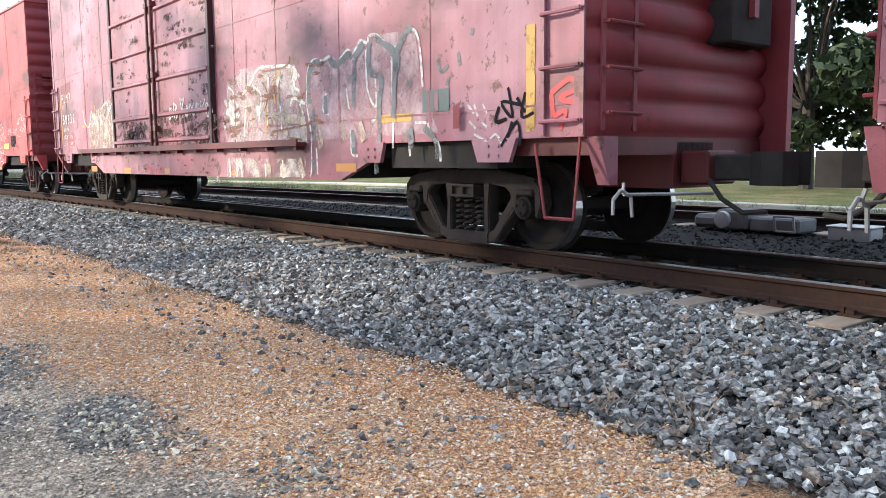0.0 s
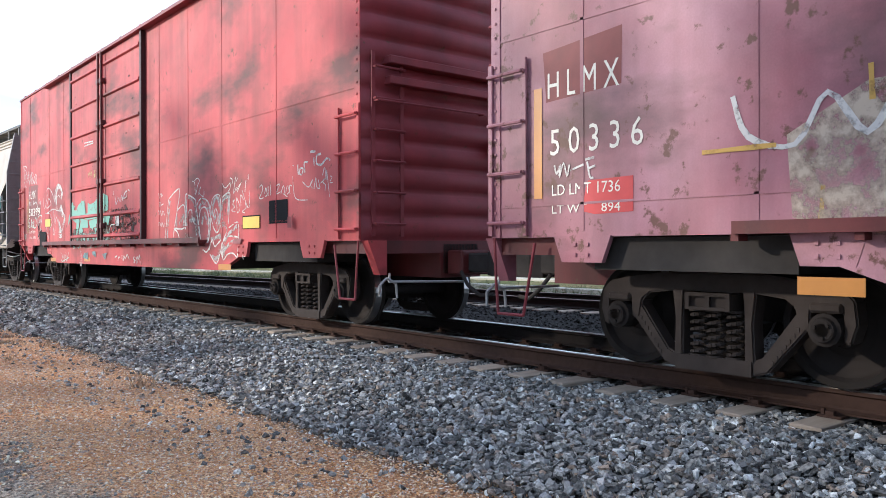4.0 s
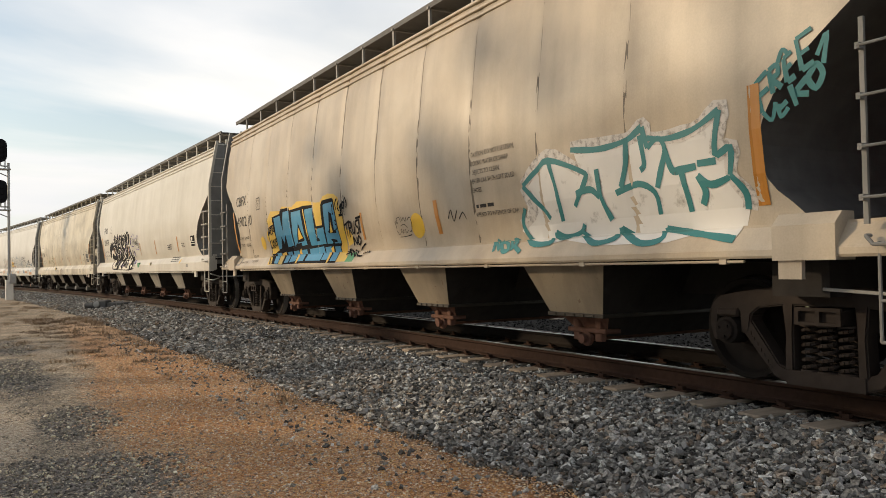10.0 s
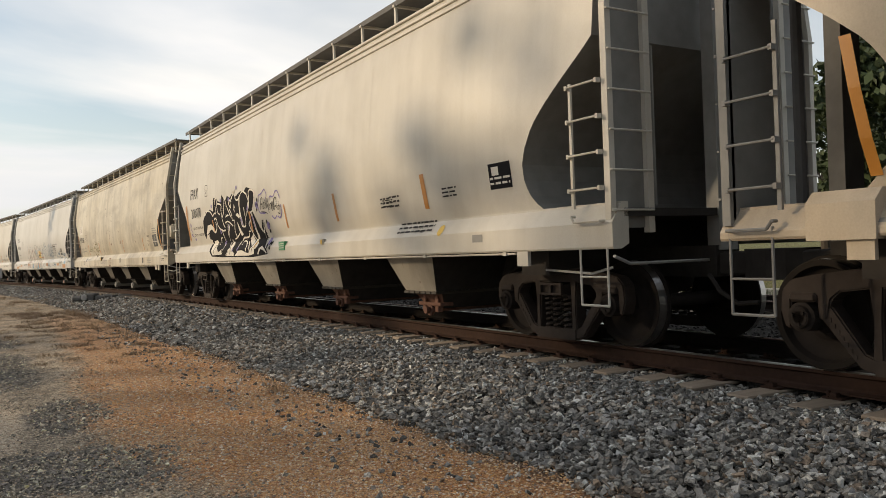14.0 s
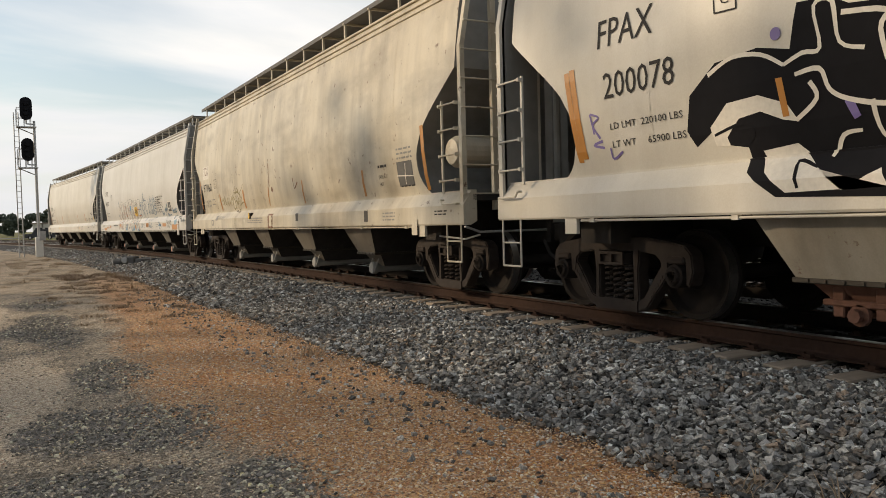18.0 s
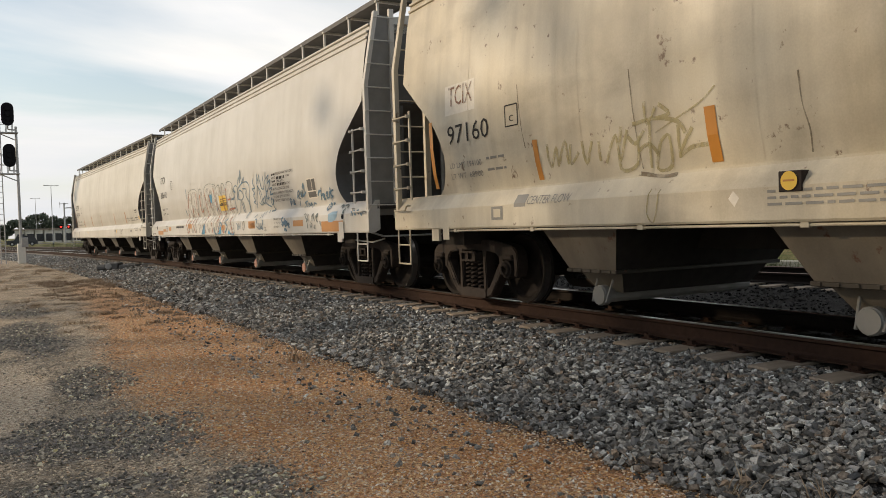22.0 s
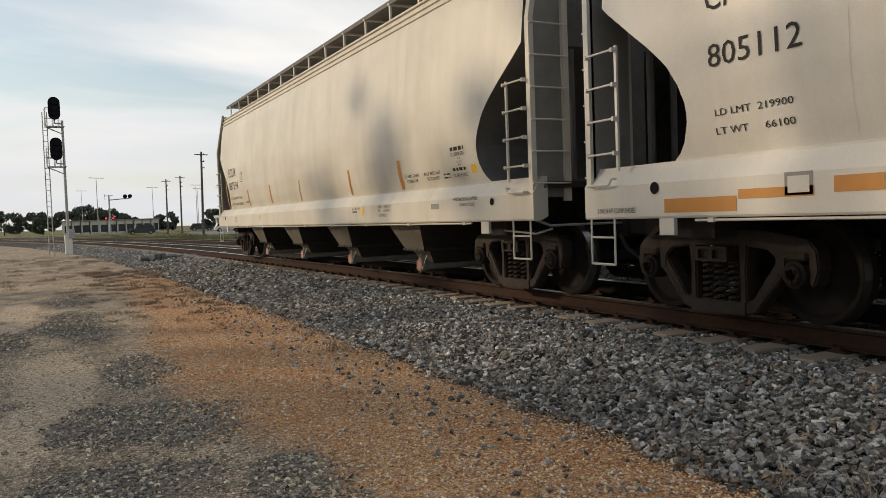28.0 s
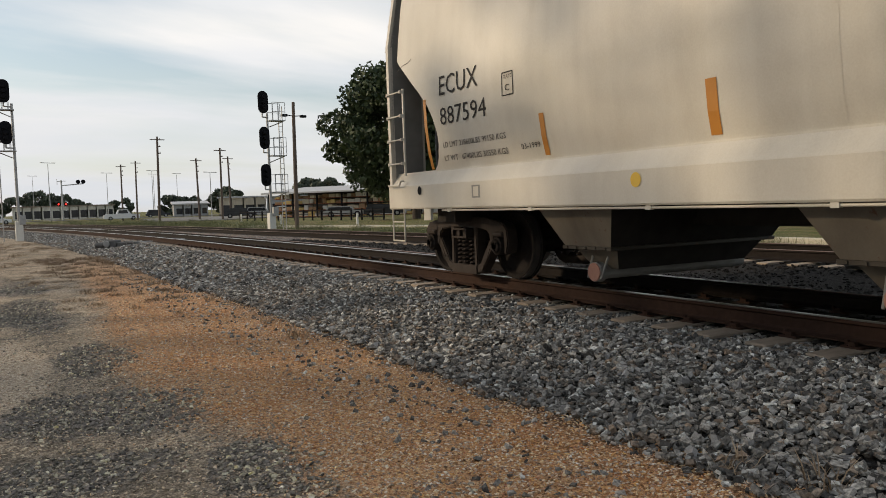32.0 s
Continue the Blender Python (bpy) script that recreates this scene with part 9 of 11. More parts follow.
graffiti(b2, b2_skin, M["chalk"], 0.030, 0.004, [[(6.30, 2.42), (6.22, 2.19), (6.10, 2.13), (5.96, 2.30), (5.87, 2.47), (5.90, 2.58), (5.75, 2.64), (5.52, 2.57), (5.30, 2.43), (5.10, 2.24)], [(5.10, 2.26), (5.14, 2.38), (5.04, 2.53), (4.94, 2.63), (4.76, 2.68), (4.54, 2.61), (4.42, 2.49), (4.37, 2.41), (4.52, 2.29)], [(4.59, 2.31), (4.76, 2.40), (4.90, 2.32), (4.92, 2.16), (4.86, 2.02)], [(5.01, 2.23), (4.99, 2.07), (5.04, 1.90)], [(5.93, 2.12), (5.72, 2.36), (5.49, 2.21), (5.90, 2.11)], [(6.10, 2.13), (6.02, 1.97), (5.32, 2.07), (4.88, 2.02), (4.55, 2.01)]])
graffiti(b2, b2_skin, M["chalk"], 0.030, 0.004, [[(5.91, 1.97), (5.62, 1.96), (5.37, 1.73), (5.66, 1.54), (5.74, 1.33), (5.89, 1.48), (5.96, 1.66)], [(5.32, 2.08), (5.16, 1.82), (5.28, 1.46), (5.14, 1.44), (5.04, 1.84)], [(5.04, 1.90), (4.77, 1.69), (4.71, 1.53), (4.73, 1.36), (4.48, 1.34), (4.43, 1.49), (4.14, 1.79), (4.35, 1.97), (4.52, 2.15), (4.70, 1.99)], [(4.55, 2.01), (4.50, 1.90), (4.35, 1.84), (4.14, 1.79)], [(4.77, 1.79), (4.51, 1.46), (4.40, 1.67)]])
blob(b2, b2_skin, M["chalk"], 0.005, [(4.69, 1.99), (4.53, 2.15), (4.35, 1.97), (4.15, 1.79), (4.30, 1.64), (4.39, 1.67), (4.30, 1.80), (4.49, 1.98)])
blob(b2, b2_skin, M["chalk"], 0.005, [(4.77, 1.79), (4.66, 1.72), (4.48, 1.49), (4.51, 1.35), (4.68, 1.37), (4.67, 1.53)])
blob(b2, b2_skin, M["chalk"], 0.005, [(4.94, 2.62), (4.76, 2.67), (4.54, 2.60), (4.42, 2.48), (4.39, 2.41), (4.50, 2.33), (4.55, 2.40), (4.49, 2.47), (4.67, 2.56), (4.82, 2.55), (4.94, 2.42), (4.90, 2.16), (4.99, 2.17), (5.08, 2.34)])
patch(b2, b2_skin, "opening", M["black"], 6.58, 5.94, 1.09, 1.50, 0.020)
patch(b2, b2_skin, "placard", M["orange"], 5.47, 4.97, 0.73, 0.82, 0.006)
patch(b2, b2_skin, "placard", M["orange"], 2.52, 2.06, 0.76, 0.85, 0.006)
graffiti(b2, b2_skin, M["mint_pale"], 0.020, 0.016, [[(4.46, 0.97), (4.30, 0.86), (4.42, 0.75)], [(4.26, 0.94), (4.23, 0.73)], [(4.11, 0.92), (4.16, 0.73), (3.97, 0.94)], [(3.90, 0.94), (3.94, 0.74), (3.79, 0.92), (3.76, 0.97)], [(4.39, 0.72), (3.73, 0.84)]])
graffiti(b2, b2_skin, M["chalk"], 0.035, 0.016, [[(2.75, 1.00), (2.72, 0.84), (2.75, 0.67)], [(2.83, 0.73), (2.74, 0.65), (2.65, 0.73)]])
blob(b2, b2_skin, M["rust_dark"], 0.0705, [(1.20, 2.24), (0.95, 2.23), (0.98, 1.13), (1.23, 1.17), (1.25, 1.46), (1.18, 1.88)])
blob(b2, b2_skin, M["rust_dark"], 0.0705, [(1.92, 1.51), (1.49, 1.53), (1.22, 1.67), (1.23, 1.17), (1.87, 1.16), (1.98, 1.33)])
blob(b2, b2_skin, M["rust_dark"], 0.0705, [(3.29, 1.49), (2.88, 1.54), (2.34, 1.50), (1.98, 1.33), (2.35, 1.17), (3.30, 1.15)])
blob(b2, b2_skin, M["rust_dark"], 0.0705, [(0.92, 2.13), (0.74, 2.08), (0.80, 1.71), (0.64, 1.43), (0.46, 1.49), (0.47, 1.15), (0.95, 1.12)])
blob(b2, b2_skin, M["yellow_worn"], 0.073, [(2.00, 2.79), (2.02, 2.64), (1.61, 2.60), (1.17, 2.63), (1.17, 2.81), (1.61, 2.81)])
blob(b2, b2_skin, M["mint"], 0.072, [(3.36, 1.96), (3.32, 2.15), (3.23, 2.15), (3.17, 2.07), (3.05, 2.05), (3.17, 1.96), (2.94, 1.94), (2.78, 2.06), (2.57, 2.13), (2.54, 2.22), (2.52, 2.14), (2.34, 2.14), (2.31, 2.17), (2.22, 1.91), (2.21, 1.84), (2.05, 1.85), (2.04, 2.09), (1.84, 2.04), (1.58, 2.07), (1.32, 2.15), (1.09, 2.28), (1.11, 1.79), (1.17, 1.73), (1.64, 1.71), (2.05, 1.70), (2.66, 1.80), (3.33, 1.79)])
blob(b2, b2_skin, M["mint"], 0.072, [(3.29, 1.75), (2.71, 1.75), (2.67, 1.68), (2.75, 1.54), (2.90, 1.36), (2.97, 1.44), (2.94, 1.65), (3.10, 1.68)])
blob(b2, b2_skin, M["mint"], 0.072, [(2.61, 1.76), (2.05, 1.69), (2.02, 1.52), (2.47, 1.53), (2.42, 1.45), (2.67, 1.36), (2.73, 1.46), (2.60, 1.65)])
blob(b2, b2_skin, M["mint"], 0.072, [(1.97, 1.67), (1.65, 1.70), (1.28, 1.71), (1.25, 1.58), (1.30, 1.49), (1.42, 1.45), (1.46, 1.53), (1.64, 1.51), (1.85, 1.51)])
blob(b2, b2_skin, M["mint"], 0.072, [(0.92, 2.24), (0.62, 2.17), (0.57, 2.03), (0.59, 1.87), (0.71, 1.85), (0.93, 1.85)])
blob(b2, b2_skin, M["mint"], 0.072, [(0.93, 1.80), (0.63, 1.78), (0.45, 1.84), (0.45, 1.79), (0.52, 1.64), (0.60, 1.54), (0.72, 1.62), (0.93, 1.60)])
blob(b2, b2_skin, M["mint_worn"], 0.071, [(3.29, 1.38), (2.60, 1.41), (1.86, 1.39), (1.11, 1.41), (1.11, 1.27), (1.98, 1.19), (2.68, 1.17), (3.30, 1.15)])
blob(b2, b2_skin, M["mint_worn"], 0.071, [(3.30, 1.13), (2.61, 1.15), (1.87, 1.17), (1.07, 1.21), (0.98, 1.11), (1.66, 1.06), (3.30, 1.05)])
blob(b2, b2_skin, M["mint_worn"], 0.071, [(1.81, 1.52), (1.44, 1.51), (1.15, 1.71), (1.13, 1.46), (1.49, 1.39)])
blob(b2, b2_skin, M["mint_worn"], 0.071, [(0.93, 1.36), (0.49, 1.43), (0.46, 1.30), (0.50, 1.12), (0.94, 1.08)])
blob(b2, b2_skin, M["mint"], 0.012, [(3.87, 1.60), (3.80, 1.83), (3.66, 1.93), (3.43, 1.97), (3.39, 1.95), (3.39, 1.88), (3.62, 1.84), (3.75, 1.71)])
blob(b2, b2_skin, M["teal_faded"], 0.016, [(2.64, 0.84), (2.48, 0.95), (2.19, 0.97), (2.20, 0.80), (2.55, 0.84)])
blob(b2, b2_skin, M["teal_faded"], 0.016, [(1.92, 0.99), (1.64, 0.99), (1.57, 0.87), (1.66, 0.86), (1.87, 0.93)])
blob(b2, b2_skin, M["teal_faded"], 0.016, [(1.16, 0.94), (0.83, 0.96), (0.90, 0.87), (0.95, 0.80)])
flakes(b2, b2_skin, M["pink_chip"], -1.25, 1.30, 1.22, 1.85, 60, 0.068, 0.34)
flakes(b2, b2_skin, M["pink_chip"], 1.10, 3.30, 1.22, 1.52, 26, 0.0725, 0.16)
flakes(b2, b2_skin, M["pink_chip"], -1.35, 3.30, 1.25, 2.20, 40, 0.068, 0.08)
# faded boxcar
patch(b1, b1_skin, "stripe", M["old_yellow"], -8.14, -8.25, 1.20, 2.16, 0.006)
blob(b1, b1_skin, M["mottle"], 0.002, [(-1.63, 2.17), (-2.16, 2.31), (-3.74, 2.23), (-4.05, 1.72), (-4.09, 1.18), (-1.65, 1.23)])
blob(b1, b1_skin, M["mottle_white"], 0.003, [(-1.72, 2.12), (-2.25, 2.27), (-3.74, 2.19), (-4.01, 1.73), (-4.06, 1.18), (-1.70, 1.23)])
blob(b1, b1_skin, M["mottle"], 0.002, [(-4.11, 1.69), (-4.19, 2.15), (-5.26, 2.28), (-5.66, 2.37), (-6.45, 2.34), (-6.57, 1.72), (-6.85, 1.23), (-4.16, 1.21)])
blob(b1, b1_skin, M["mottle_white"], 0.015, [(-1.59, 0.99), (-4.08, 0.97), (-4.08, 0.73), (-1.57, 0.69)])
graffiti(b1, b1_skin, M["grey_paint"], 0.100, 0.004, [[(-4.17, 1.68), (-4.17, 2.05), (-4.31, 2.18), (-4.46, 2.18)], [(-4.26, 1.61), (-4.28, 1.21)], [(-4.57, 1.76), (-4.58, 1.53)], [(-4.69, 2.22), (-4.86, 2.11), (-5.13, 2.22), (-5.21, 2.16)], [(-5.26, 2.13), (-5.22, 1.59)], [(-5.26, 2.16), (-5.46, 2.30)], [(-5.15, 1.90), (-5.28, 1.95)], [(-5.19, 1.31), (-5.24, 1.03)], [(-5.58, 2.30), (-5.58, 1.98), (-5.82, 1.87), (-5.77, 1.58), (-5.76, 1.08)], [(-5.70, 2.34), (-6.02, 2.18), (-6.09, 2.12)], [(-6.09, 2.12), (-6.06, 1.56), (-6.04, 1.42)], [(-6.11, 2.12), (-6.32, 2.34), (-6.41, 2.34)], [(-6.13, 1.92), (-6.15, 2.09)], [(-6.34, 1.81), (-6.37, 1.74)], [(-6.37, 1.27), (-6.39, 1.07)], [(-6.61, 1.29), (-6.81, 1.15), (-6.87, 0.96)]])
graffiti(b1, b1_skin, M["grey_paint"], 0.100, 0.004, [[(-4.24, 0.97), (-4.27, 0.77)], [(-5.69, 1.17), (-5.71, 0.79)], [(-6.28, 1.22), (-6.41, 1.27)]])
graffiti(b1, b1_skin, M["chalk"], 0.040, 0.003, [[(-4.08, 1.69), (-4.15, 2.12), (-4.31, 2.23), (-4.49, 2.20), (-4.72, 2.23), (-4.86, 2.14), (-5.10, 2.27), (-5.23, 2.21), (-5.39, 2.34), (-5.54, 2.30), (-5.58, 2.37), (-5.75, 2.36), (-6.07, 2.18), (-6.28, 2.33), (-6.41, 2.35), (-6.53, 2.20), (-6.59, 1.72)], [(-4.08, 1.69), (-4.19, 1.31), (-4.21, 0.91), (-4.17, 0.73)], [(-4.34, 1.11), (-4.36, 0.77)], [(-4.60, 1.79), (-4.50, 1.60), (-4.65, 1.52)], [(-5.07, 1.81), (-5.12, 1.56)], [(-5.51, 2.25), (-5.53, 1.77), (-5.70, 1.56), (-5.68, 1.91), (-5.56, 1.95)], [(-5.14, 1.31), (-5.19, 1.03), (-5.32, 1.00)], [(-6.67, 1.34), (-6.73, 1.19), (-6.87, 1.12), (-6.90, 0.93)], [(-6.35, 1.10), (-6.37, 0.99)], [(-6.45, 1.35), (-6.65, 1.34)]])
graffiti(b1, b1_skin, M["chalk"], 0.040, 0.003, [[(-5.60, 1.39), (-5.70, 1.44)], [(-6.02, 2.10), (-6.04, 1.08)], [(-4.89, 2.11), (-4.91, 1.73)]])
graffiti(b1, b1_skin, M["pale_paint"], 0.150, 0.003, [[(-1.76, 2.12), (-1.83, 1.87), (-2.02, 1.46)], [(-2.64, 2.08), (-2.62, 1.78), (-2.44, 1.33)], [(-2.95, 2.16), (-2.97, 1.76), (-2.99, 1.31)], [(-3.32, 2.20), (-3.34, 1.84), (-3.21, 1.31)], [(-3.67, 2.17), (-3.76, 1.85), (-3.65, 1.72)], [(-2.30, 1.84), (-2.27, 1.30)], [(-3.58, 1.69), (-3.50, 1.30)], [(-3.92, 1.67), (-4.03, 1.25)], [(-2.08, 0.90), (-2.15, 0.74)], [(-2.54, 0.98), (-2.57, 0.71)], [(-2.97, 0.90), (-3.00, 0.75)], [(-3.41, 0.90), (-3.40, 0.72)], [(-3.89, 0.98), (-4.01, 0.73)], [(-4.35, 1.44), (-4.46, 1.11)], [(-4.93, 1.48), (-5.03, 1.19)], [(-5.35, 1.40), (-5.45, 1.18)], [(-2.93, 1.58), (-3.97, 1.49)]])
graffiti(b1, b1_skin, M["chalk"], 0.050, 0.003, [[(-1.67, 2.08), (-1.88, 1.95), (-1.77, 1.55), (-2.10, 1.34)], [(-2.18, 1.93), (-2.44, 2.06), (-2.73, 2.26), (-3.18, 2.25), (-3.70, 2.20), (-3.93, 2.04)], [(-2.56, 2.01), (-2.79, 1.88), (-2.69, 1.51)], [(-3.03, 2.12), (-2.96, 1.43)], [(-3.80, 2.15), (-3.73, 1.95), (-3.92, 1.87)], [(-3.65, 1.68), (-3.75, 1.78), (-4.05, 1.69)], [(-3.92, 1.70), (-4.04, 1.45), (-4.06, 1.21)], [(-3.37, 1.70), (-3.39, 1.37)], [(-2.30, 1.76), (-2.19, 1.30)], [(-3.41, 0.96), (-3.44, 0.71)], [(-2.08, 0.96), (-2.11, 0.70)], [(-2.89, 0.90), (-2.90, 0.72)]])
graffiti(b1, b1_skin, M["flat_white"], 0.140, 0.004, [[(-3.74, 2.18), (-3.86, 2.04)], [(-2.70, 1.74), (-2.69, 1.59)], [(-1.74, 1.76), (-1.81, 1.55)], [(-3.73, 2.02), (-3.76, 1.81)], [(-3.39, 2.09), (-3.28, 1.99)]])
graffiti(b1, b1_skin, M["rust_ink"], 0.035, 0.008, [[(-2.84, 2.21), (-3.53, 2.21), (-3.68, 2.34)], [(-2.36, 2.71), (-2.32, 2.07)], [(-3.46, 2.12), (-3.35, 1.98), (-3.37, 1.73)], [(-3.10, 1.35), (-4.22, 1.42)], [(-1.62, 1.40), (-2.11, 1.40)], [(-2.84, 2.06), (-3.02, 1.87), (-2.89, 1.65)], [(-3.63, 1.26), (-3.96, 1.22)]])
graffiti(b1, b1_skin, M["old_yellow"], 0.050, 0.007, [[(-3.39, 2.16), (-3.17, 2.00), (-3.23, 1.74)], [(-2.98, 1.87), (-2.91, 1.35)]])
graffiti(b1, b1_skin, M["grey_paint"], 0.050, 0.004, [[(-7.40, 2.23), (-7.38, 2.16)], [(-6.84, 1.98), (-6.90, 1.85), (-7.02, 1.91)], [(-7.17, 2.02), (-7.20, 1.89)], [(-6.99, 1.71), (-7.03, 1.78)]])
patch(b1, b1_skin, "stripe", M["old_yellow"], -5.77, -6.40, 1.37, 1.46, 0.006)
patch(b1, b1_skin, "opening", M["mint_dark"], -6.58, -7.03, 1.45, 1.68, 0.006)
patch(b1, b1_skin, "stripe", M["red_b1"], -6.79, -6.85, 1.46, 1.66, 0.010)
patch(b1, b1_skin, "bracket", M["red_dark"], -7.14, -7.24, 1.26, 1.49, 0.050)
patch(b1, b1_skin, "placard", M["orange"], -1.65, -1.96, 0.73, 0.80, 0.006)
patch(b1, b1_skin, "placard", M["orange"], -4.82, -5.28, 0.81, 0.91, 0.006)
graffiti(b1, b1_skin, M["chalk"], 0.030, 0.003, [[(-7.31, 1.50), (-7.41, 1.40)], [(-7.41, 1.49), (-7.47, 1.37)], [(-7.54, 1.49), (-7.60, 1.39)], [(-7.34, 1.33), (-7.44, 1.25)], [(-7.51, 1.32), (-7.60, 1.26)], [(-7.41, 1.20), (-7.61, 1.13), (-7.73, 1.19), (-7.82, 1.10)]])
graffiti(b1, b1_skin, M["black"], 0.040, 0.007, [[(-7.78, 1.45), (-7.73, 1.31), (-7.88, 1.33)], [(-7.90, 1.62), (-7.96, 1.34), (-7.81, 1.49), (-8.07, 1.45)], [(-8.02, 1.52), (-8.13, 1.38)], [(-8.13, 1.56), (-8.08, 1.34), (-8.24, 1.37)], [(-7.82, 1.07), (-8.02, 1.30), (-8.08, 1.07)], [(-7.96, 1.30), (-7.88, 1.12)]])
graffiti(b1, b1_skin, M["red_tag"], 0.060, 0.006, [[(-8.45, 1.53), (-8.48, 1.32)], [(-8.45, 1.53), (-8.67, 1.64), (-8.74, 1.55), (-8.55, 1.48), (-8.77, 1.43)], [(-8.48, 1.32), (-8.63, 1.37), (-8.56, 1.21)]])
graffiti(b1, b1_skin, M["chalk"], 0.022, 0.006, [[(8.02, 1.78), (7.99, 1.70), (7.95, 1.78), (7.96, 1.67), (7.91, 1.79), (7.87, 1.67), (7.84, 1.77)], [(7.83, 1.72), (7.68, 1.76)], [(7.64, 1.78), (7.61, 1.65), (7.57, 1.64)], [(7.66, 1.80), (7.56, 1.81)], [(7.63, 1.72), (7.55, 1.74)]])
blob(b1, b1_skin, M["red_tag"], 0.003, [(7.66, 1.56), (7.63, 1.62), (7.16, 1.63), (7.16, 1.34), (7.56, 1.33), (7.70, 1.36)])
lettering(b1, b1_skin, "H L M X", 8.10, 2.38, 0.240, 0.80, M["stencil_white"])
lettering(b1, b1_skin, "5 0 3 3 6", 8.07, 1.87, 0.240, 1.01, M["stencil_white"])
blob(b1, b1_skin, M["red_panel"], 0.002, [(8.16, 2.80), (7.27, 2.87), (7.28, 2.39), (8.12, 2.35)])
patch(b1, b1_skin, "stripe", M["orange"], 8.27, 8.17, 1.49, 2.49, 0.006)
lettering(b1, b1_skin, "LD LMT 1736", 8.05, 1.51, 0.100, 0.76, M["stencil_white"])
lettering(b1, b1_skin, "LT WT    894", 8.05, 1.35, 0.080, 0.76, M["stencil_white"])
blob(b1, b1_skin, M["mottle"], 0.002, [(-1.47, 1.91), (-2.04, 1.82), (-2.08, 1.13), (-1.51, 1.15)])
graffiti(b1, b1_skin, M["chalk"], 0.045, 0.068, [[(0.61, 1.89), (0.68, 1.70), (0.59, 1.71)], [(0.52, 1.90), (0.59, 1.84), (0.48, 1.78), (0.55, 1.72)], [(0.43, 1.94), (0.42, 1.69), (0.29, 1.73), (0.38, 1.80), (0.31, 1.89), (0.44, 1.95)], [(0.13, 2.02), (0.04, 1.69), (0.01, 1.83)], [(0.07, 1.98), (-0.04, 2.00), (0.03, 1.85), (-0.16, 1.70)], [(-0.10, 1.82), (-0.20, 1.83), (-0.14, 1.87), (-0.11, 1.72), (-0.22, 1.72)], [(-0.26, 1.86), (-0.29, 1.72), (-0.30, 1.89), (-0.36, 1.85), (-0.38, 1.73)], [(-0.48, 1.89), (-0.41, 1.84), (-0.42, 1.71), (-0.49, 1.73)], [(-0.53, 1.84), (-0.61, 1.86), (-0.57, 1.90), (-0.55, 1.74)], [(-0.61, 1.85), (-0.59, 1.70)], [(-0.72, 1.88), (-0.61, 1.87)]])
graffiti(b1, b1_skin, M["chalk"], 0.045, 0.068, [[(-0.76, 1.92), (-0.77, 1.81), (-0.92, 1.92), (-0.85, 1.95)], [(-0.85, 1.80), (-0.98, 1.72), (-0.96, 1.87), (-1.06, 1.84), (-0.98, 1.79), (-1.09, 1.68), (-0.99, 1.67)], [(-1.09, 1.81), (-1.06, 1.73), (-1.14, 1.71), (-1.12, 1.82)], [(-1.19, 1.86), (-1.21, 1.71)]])
graffiti(b1, b1_skin, M["flat_white"], 0.220, 0.004, [[(-1.63, 1.77), (-1.77, 1.67), (-1.84, 1.53)], [(-1.89, 1.37), (-1.96, 1.33), (-1.99, 1.21)], [(-1.75, 1.75), (-1.87, 1.72)], [(-1.93, 1.23), (-2.04, 1.26)]])
graffiti(b1, b1_skin, M["chalk"], 0.070, 0.003, [[(-1.53, 1.90), (-1.69, 1.74), (-1.80, 1.61), (-1.86, 1.45), (-1.87, 1.27)], [(-1.69, 1.82), (-1.75, 1.71), (-1.89, 1.64), (-2.03, 1.71)], [(-1.92, 1.84), (-2.03, 1.77)], [(-1.89, 1.21), (-2.06, 1.22)], [(-1.74, 1.87), (-1.86, 1.75), (-2.06, 1.62)], [(-1.82, 1.57), (-1.97, 1.51), (-2.06, 1.54)], [(-1.67, 1.00), (-1.68, 0.70)], [(-1.94, 0.98), (-1.94, 0.72)], [(-1.95, 0.88), (-2.10, 0.90)], [(-1.47, 1.56), (-1.55, 1.43)]])
graffiti(b1, b1_skin, M["rust_ink"], 0.050, 0.008, [[(-1.68, 1.45), (-1.90, 1.45), (-2.07, 1.45)], [(-1.55, 1.20), (-1.76, 1.20)], [(-1.87, 1.56), (-2.04, 1.57)], [(-1.92, 1.37), (-2.03, 1.37)], [(-1.89, 1.68), (-2.05, 1.73)], [(-1.87, 1.25), (-2.06, 1.18)]])
graffiti(b1, b1_skin, M["old_yellow"], 0.060, 0.008, [[(-1.64, 1.23), (-1.66, 1.13)], [(-1.64, 1.84), (-1.66, 1.76)]])
blob(b1, b1_skin, M["pale_paint"], 0.003, [(5.84, 1.25), (5.88, 1.81), (5.34, 2.10), (4.97, 2.10), (4.40, 2.25), (3.94, 2.26), (3.75, 2.00), (3.73, 1.13), (5.52, 1.12)])
graffiti(b1, b1_skin, M["chalk"], 0.050, 0.007, [[(6.28, 2.13), (6.16, 1.83), (5.82, 1.74), (5.60, 2.06), (5.35, 1.77), (5.15, 2.08)], [(4.99, 1.68), (4.86, 2.06), (4.41, 2.19), (4.31, 1.70)], [(4.31, 2.00), (3.94, 2.23), (3.75, 1.95)], [(5.22, 1.90), (5.13, 1.17)], [(4.59, 1.72), (4.55, 1.15)], [(4.15, 1.93), (4.12, 1.14)]])
graffiti(b1, b1_skin, M["old_yellow"], 0.040, 0.009, [[(6.53, 1.75), (5.95, 1.75)], [(5.33, 2.20), (5.32, 1.97)], [(5.63, 1.45), (5.65, 1.14)]])
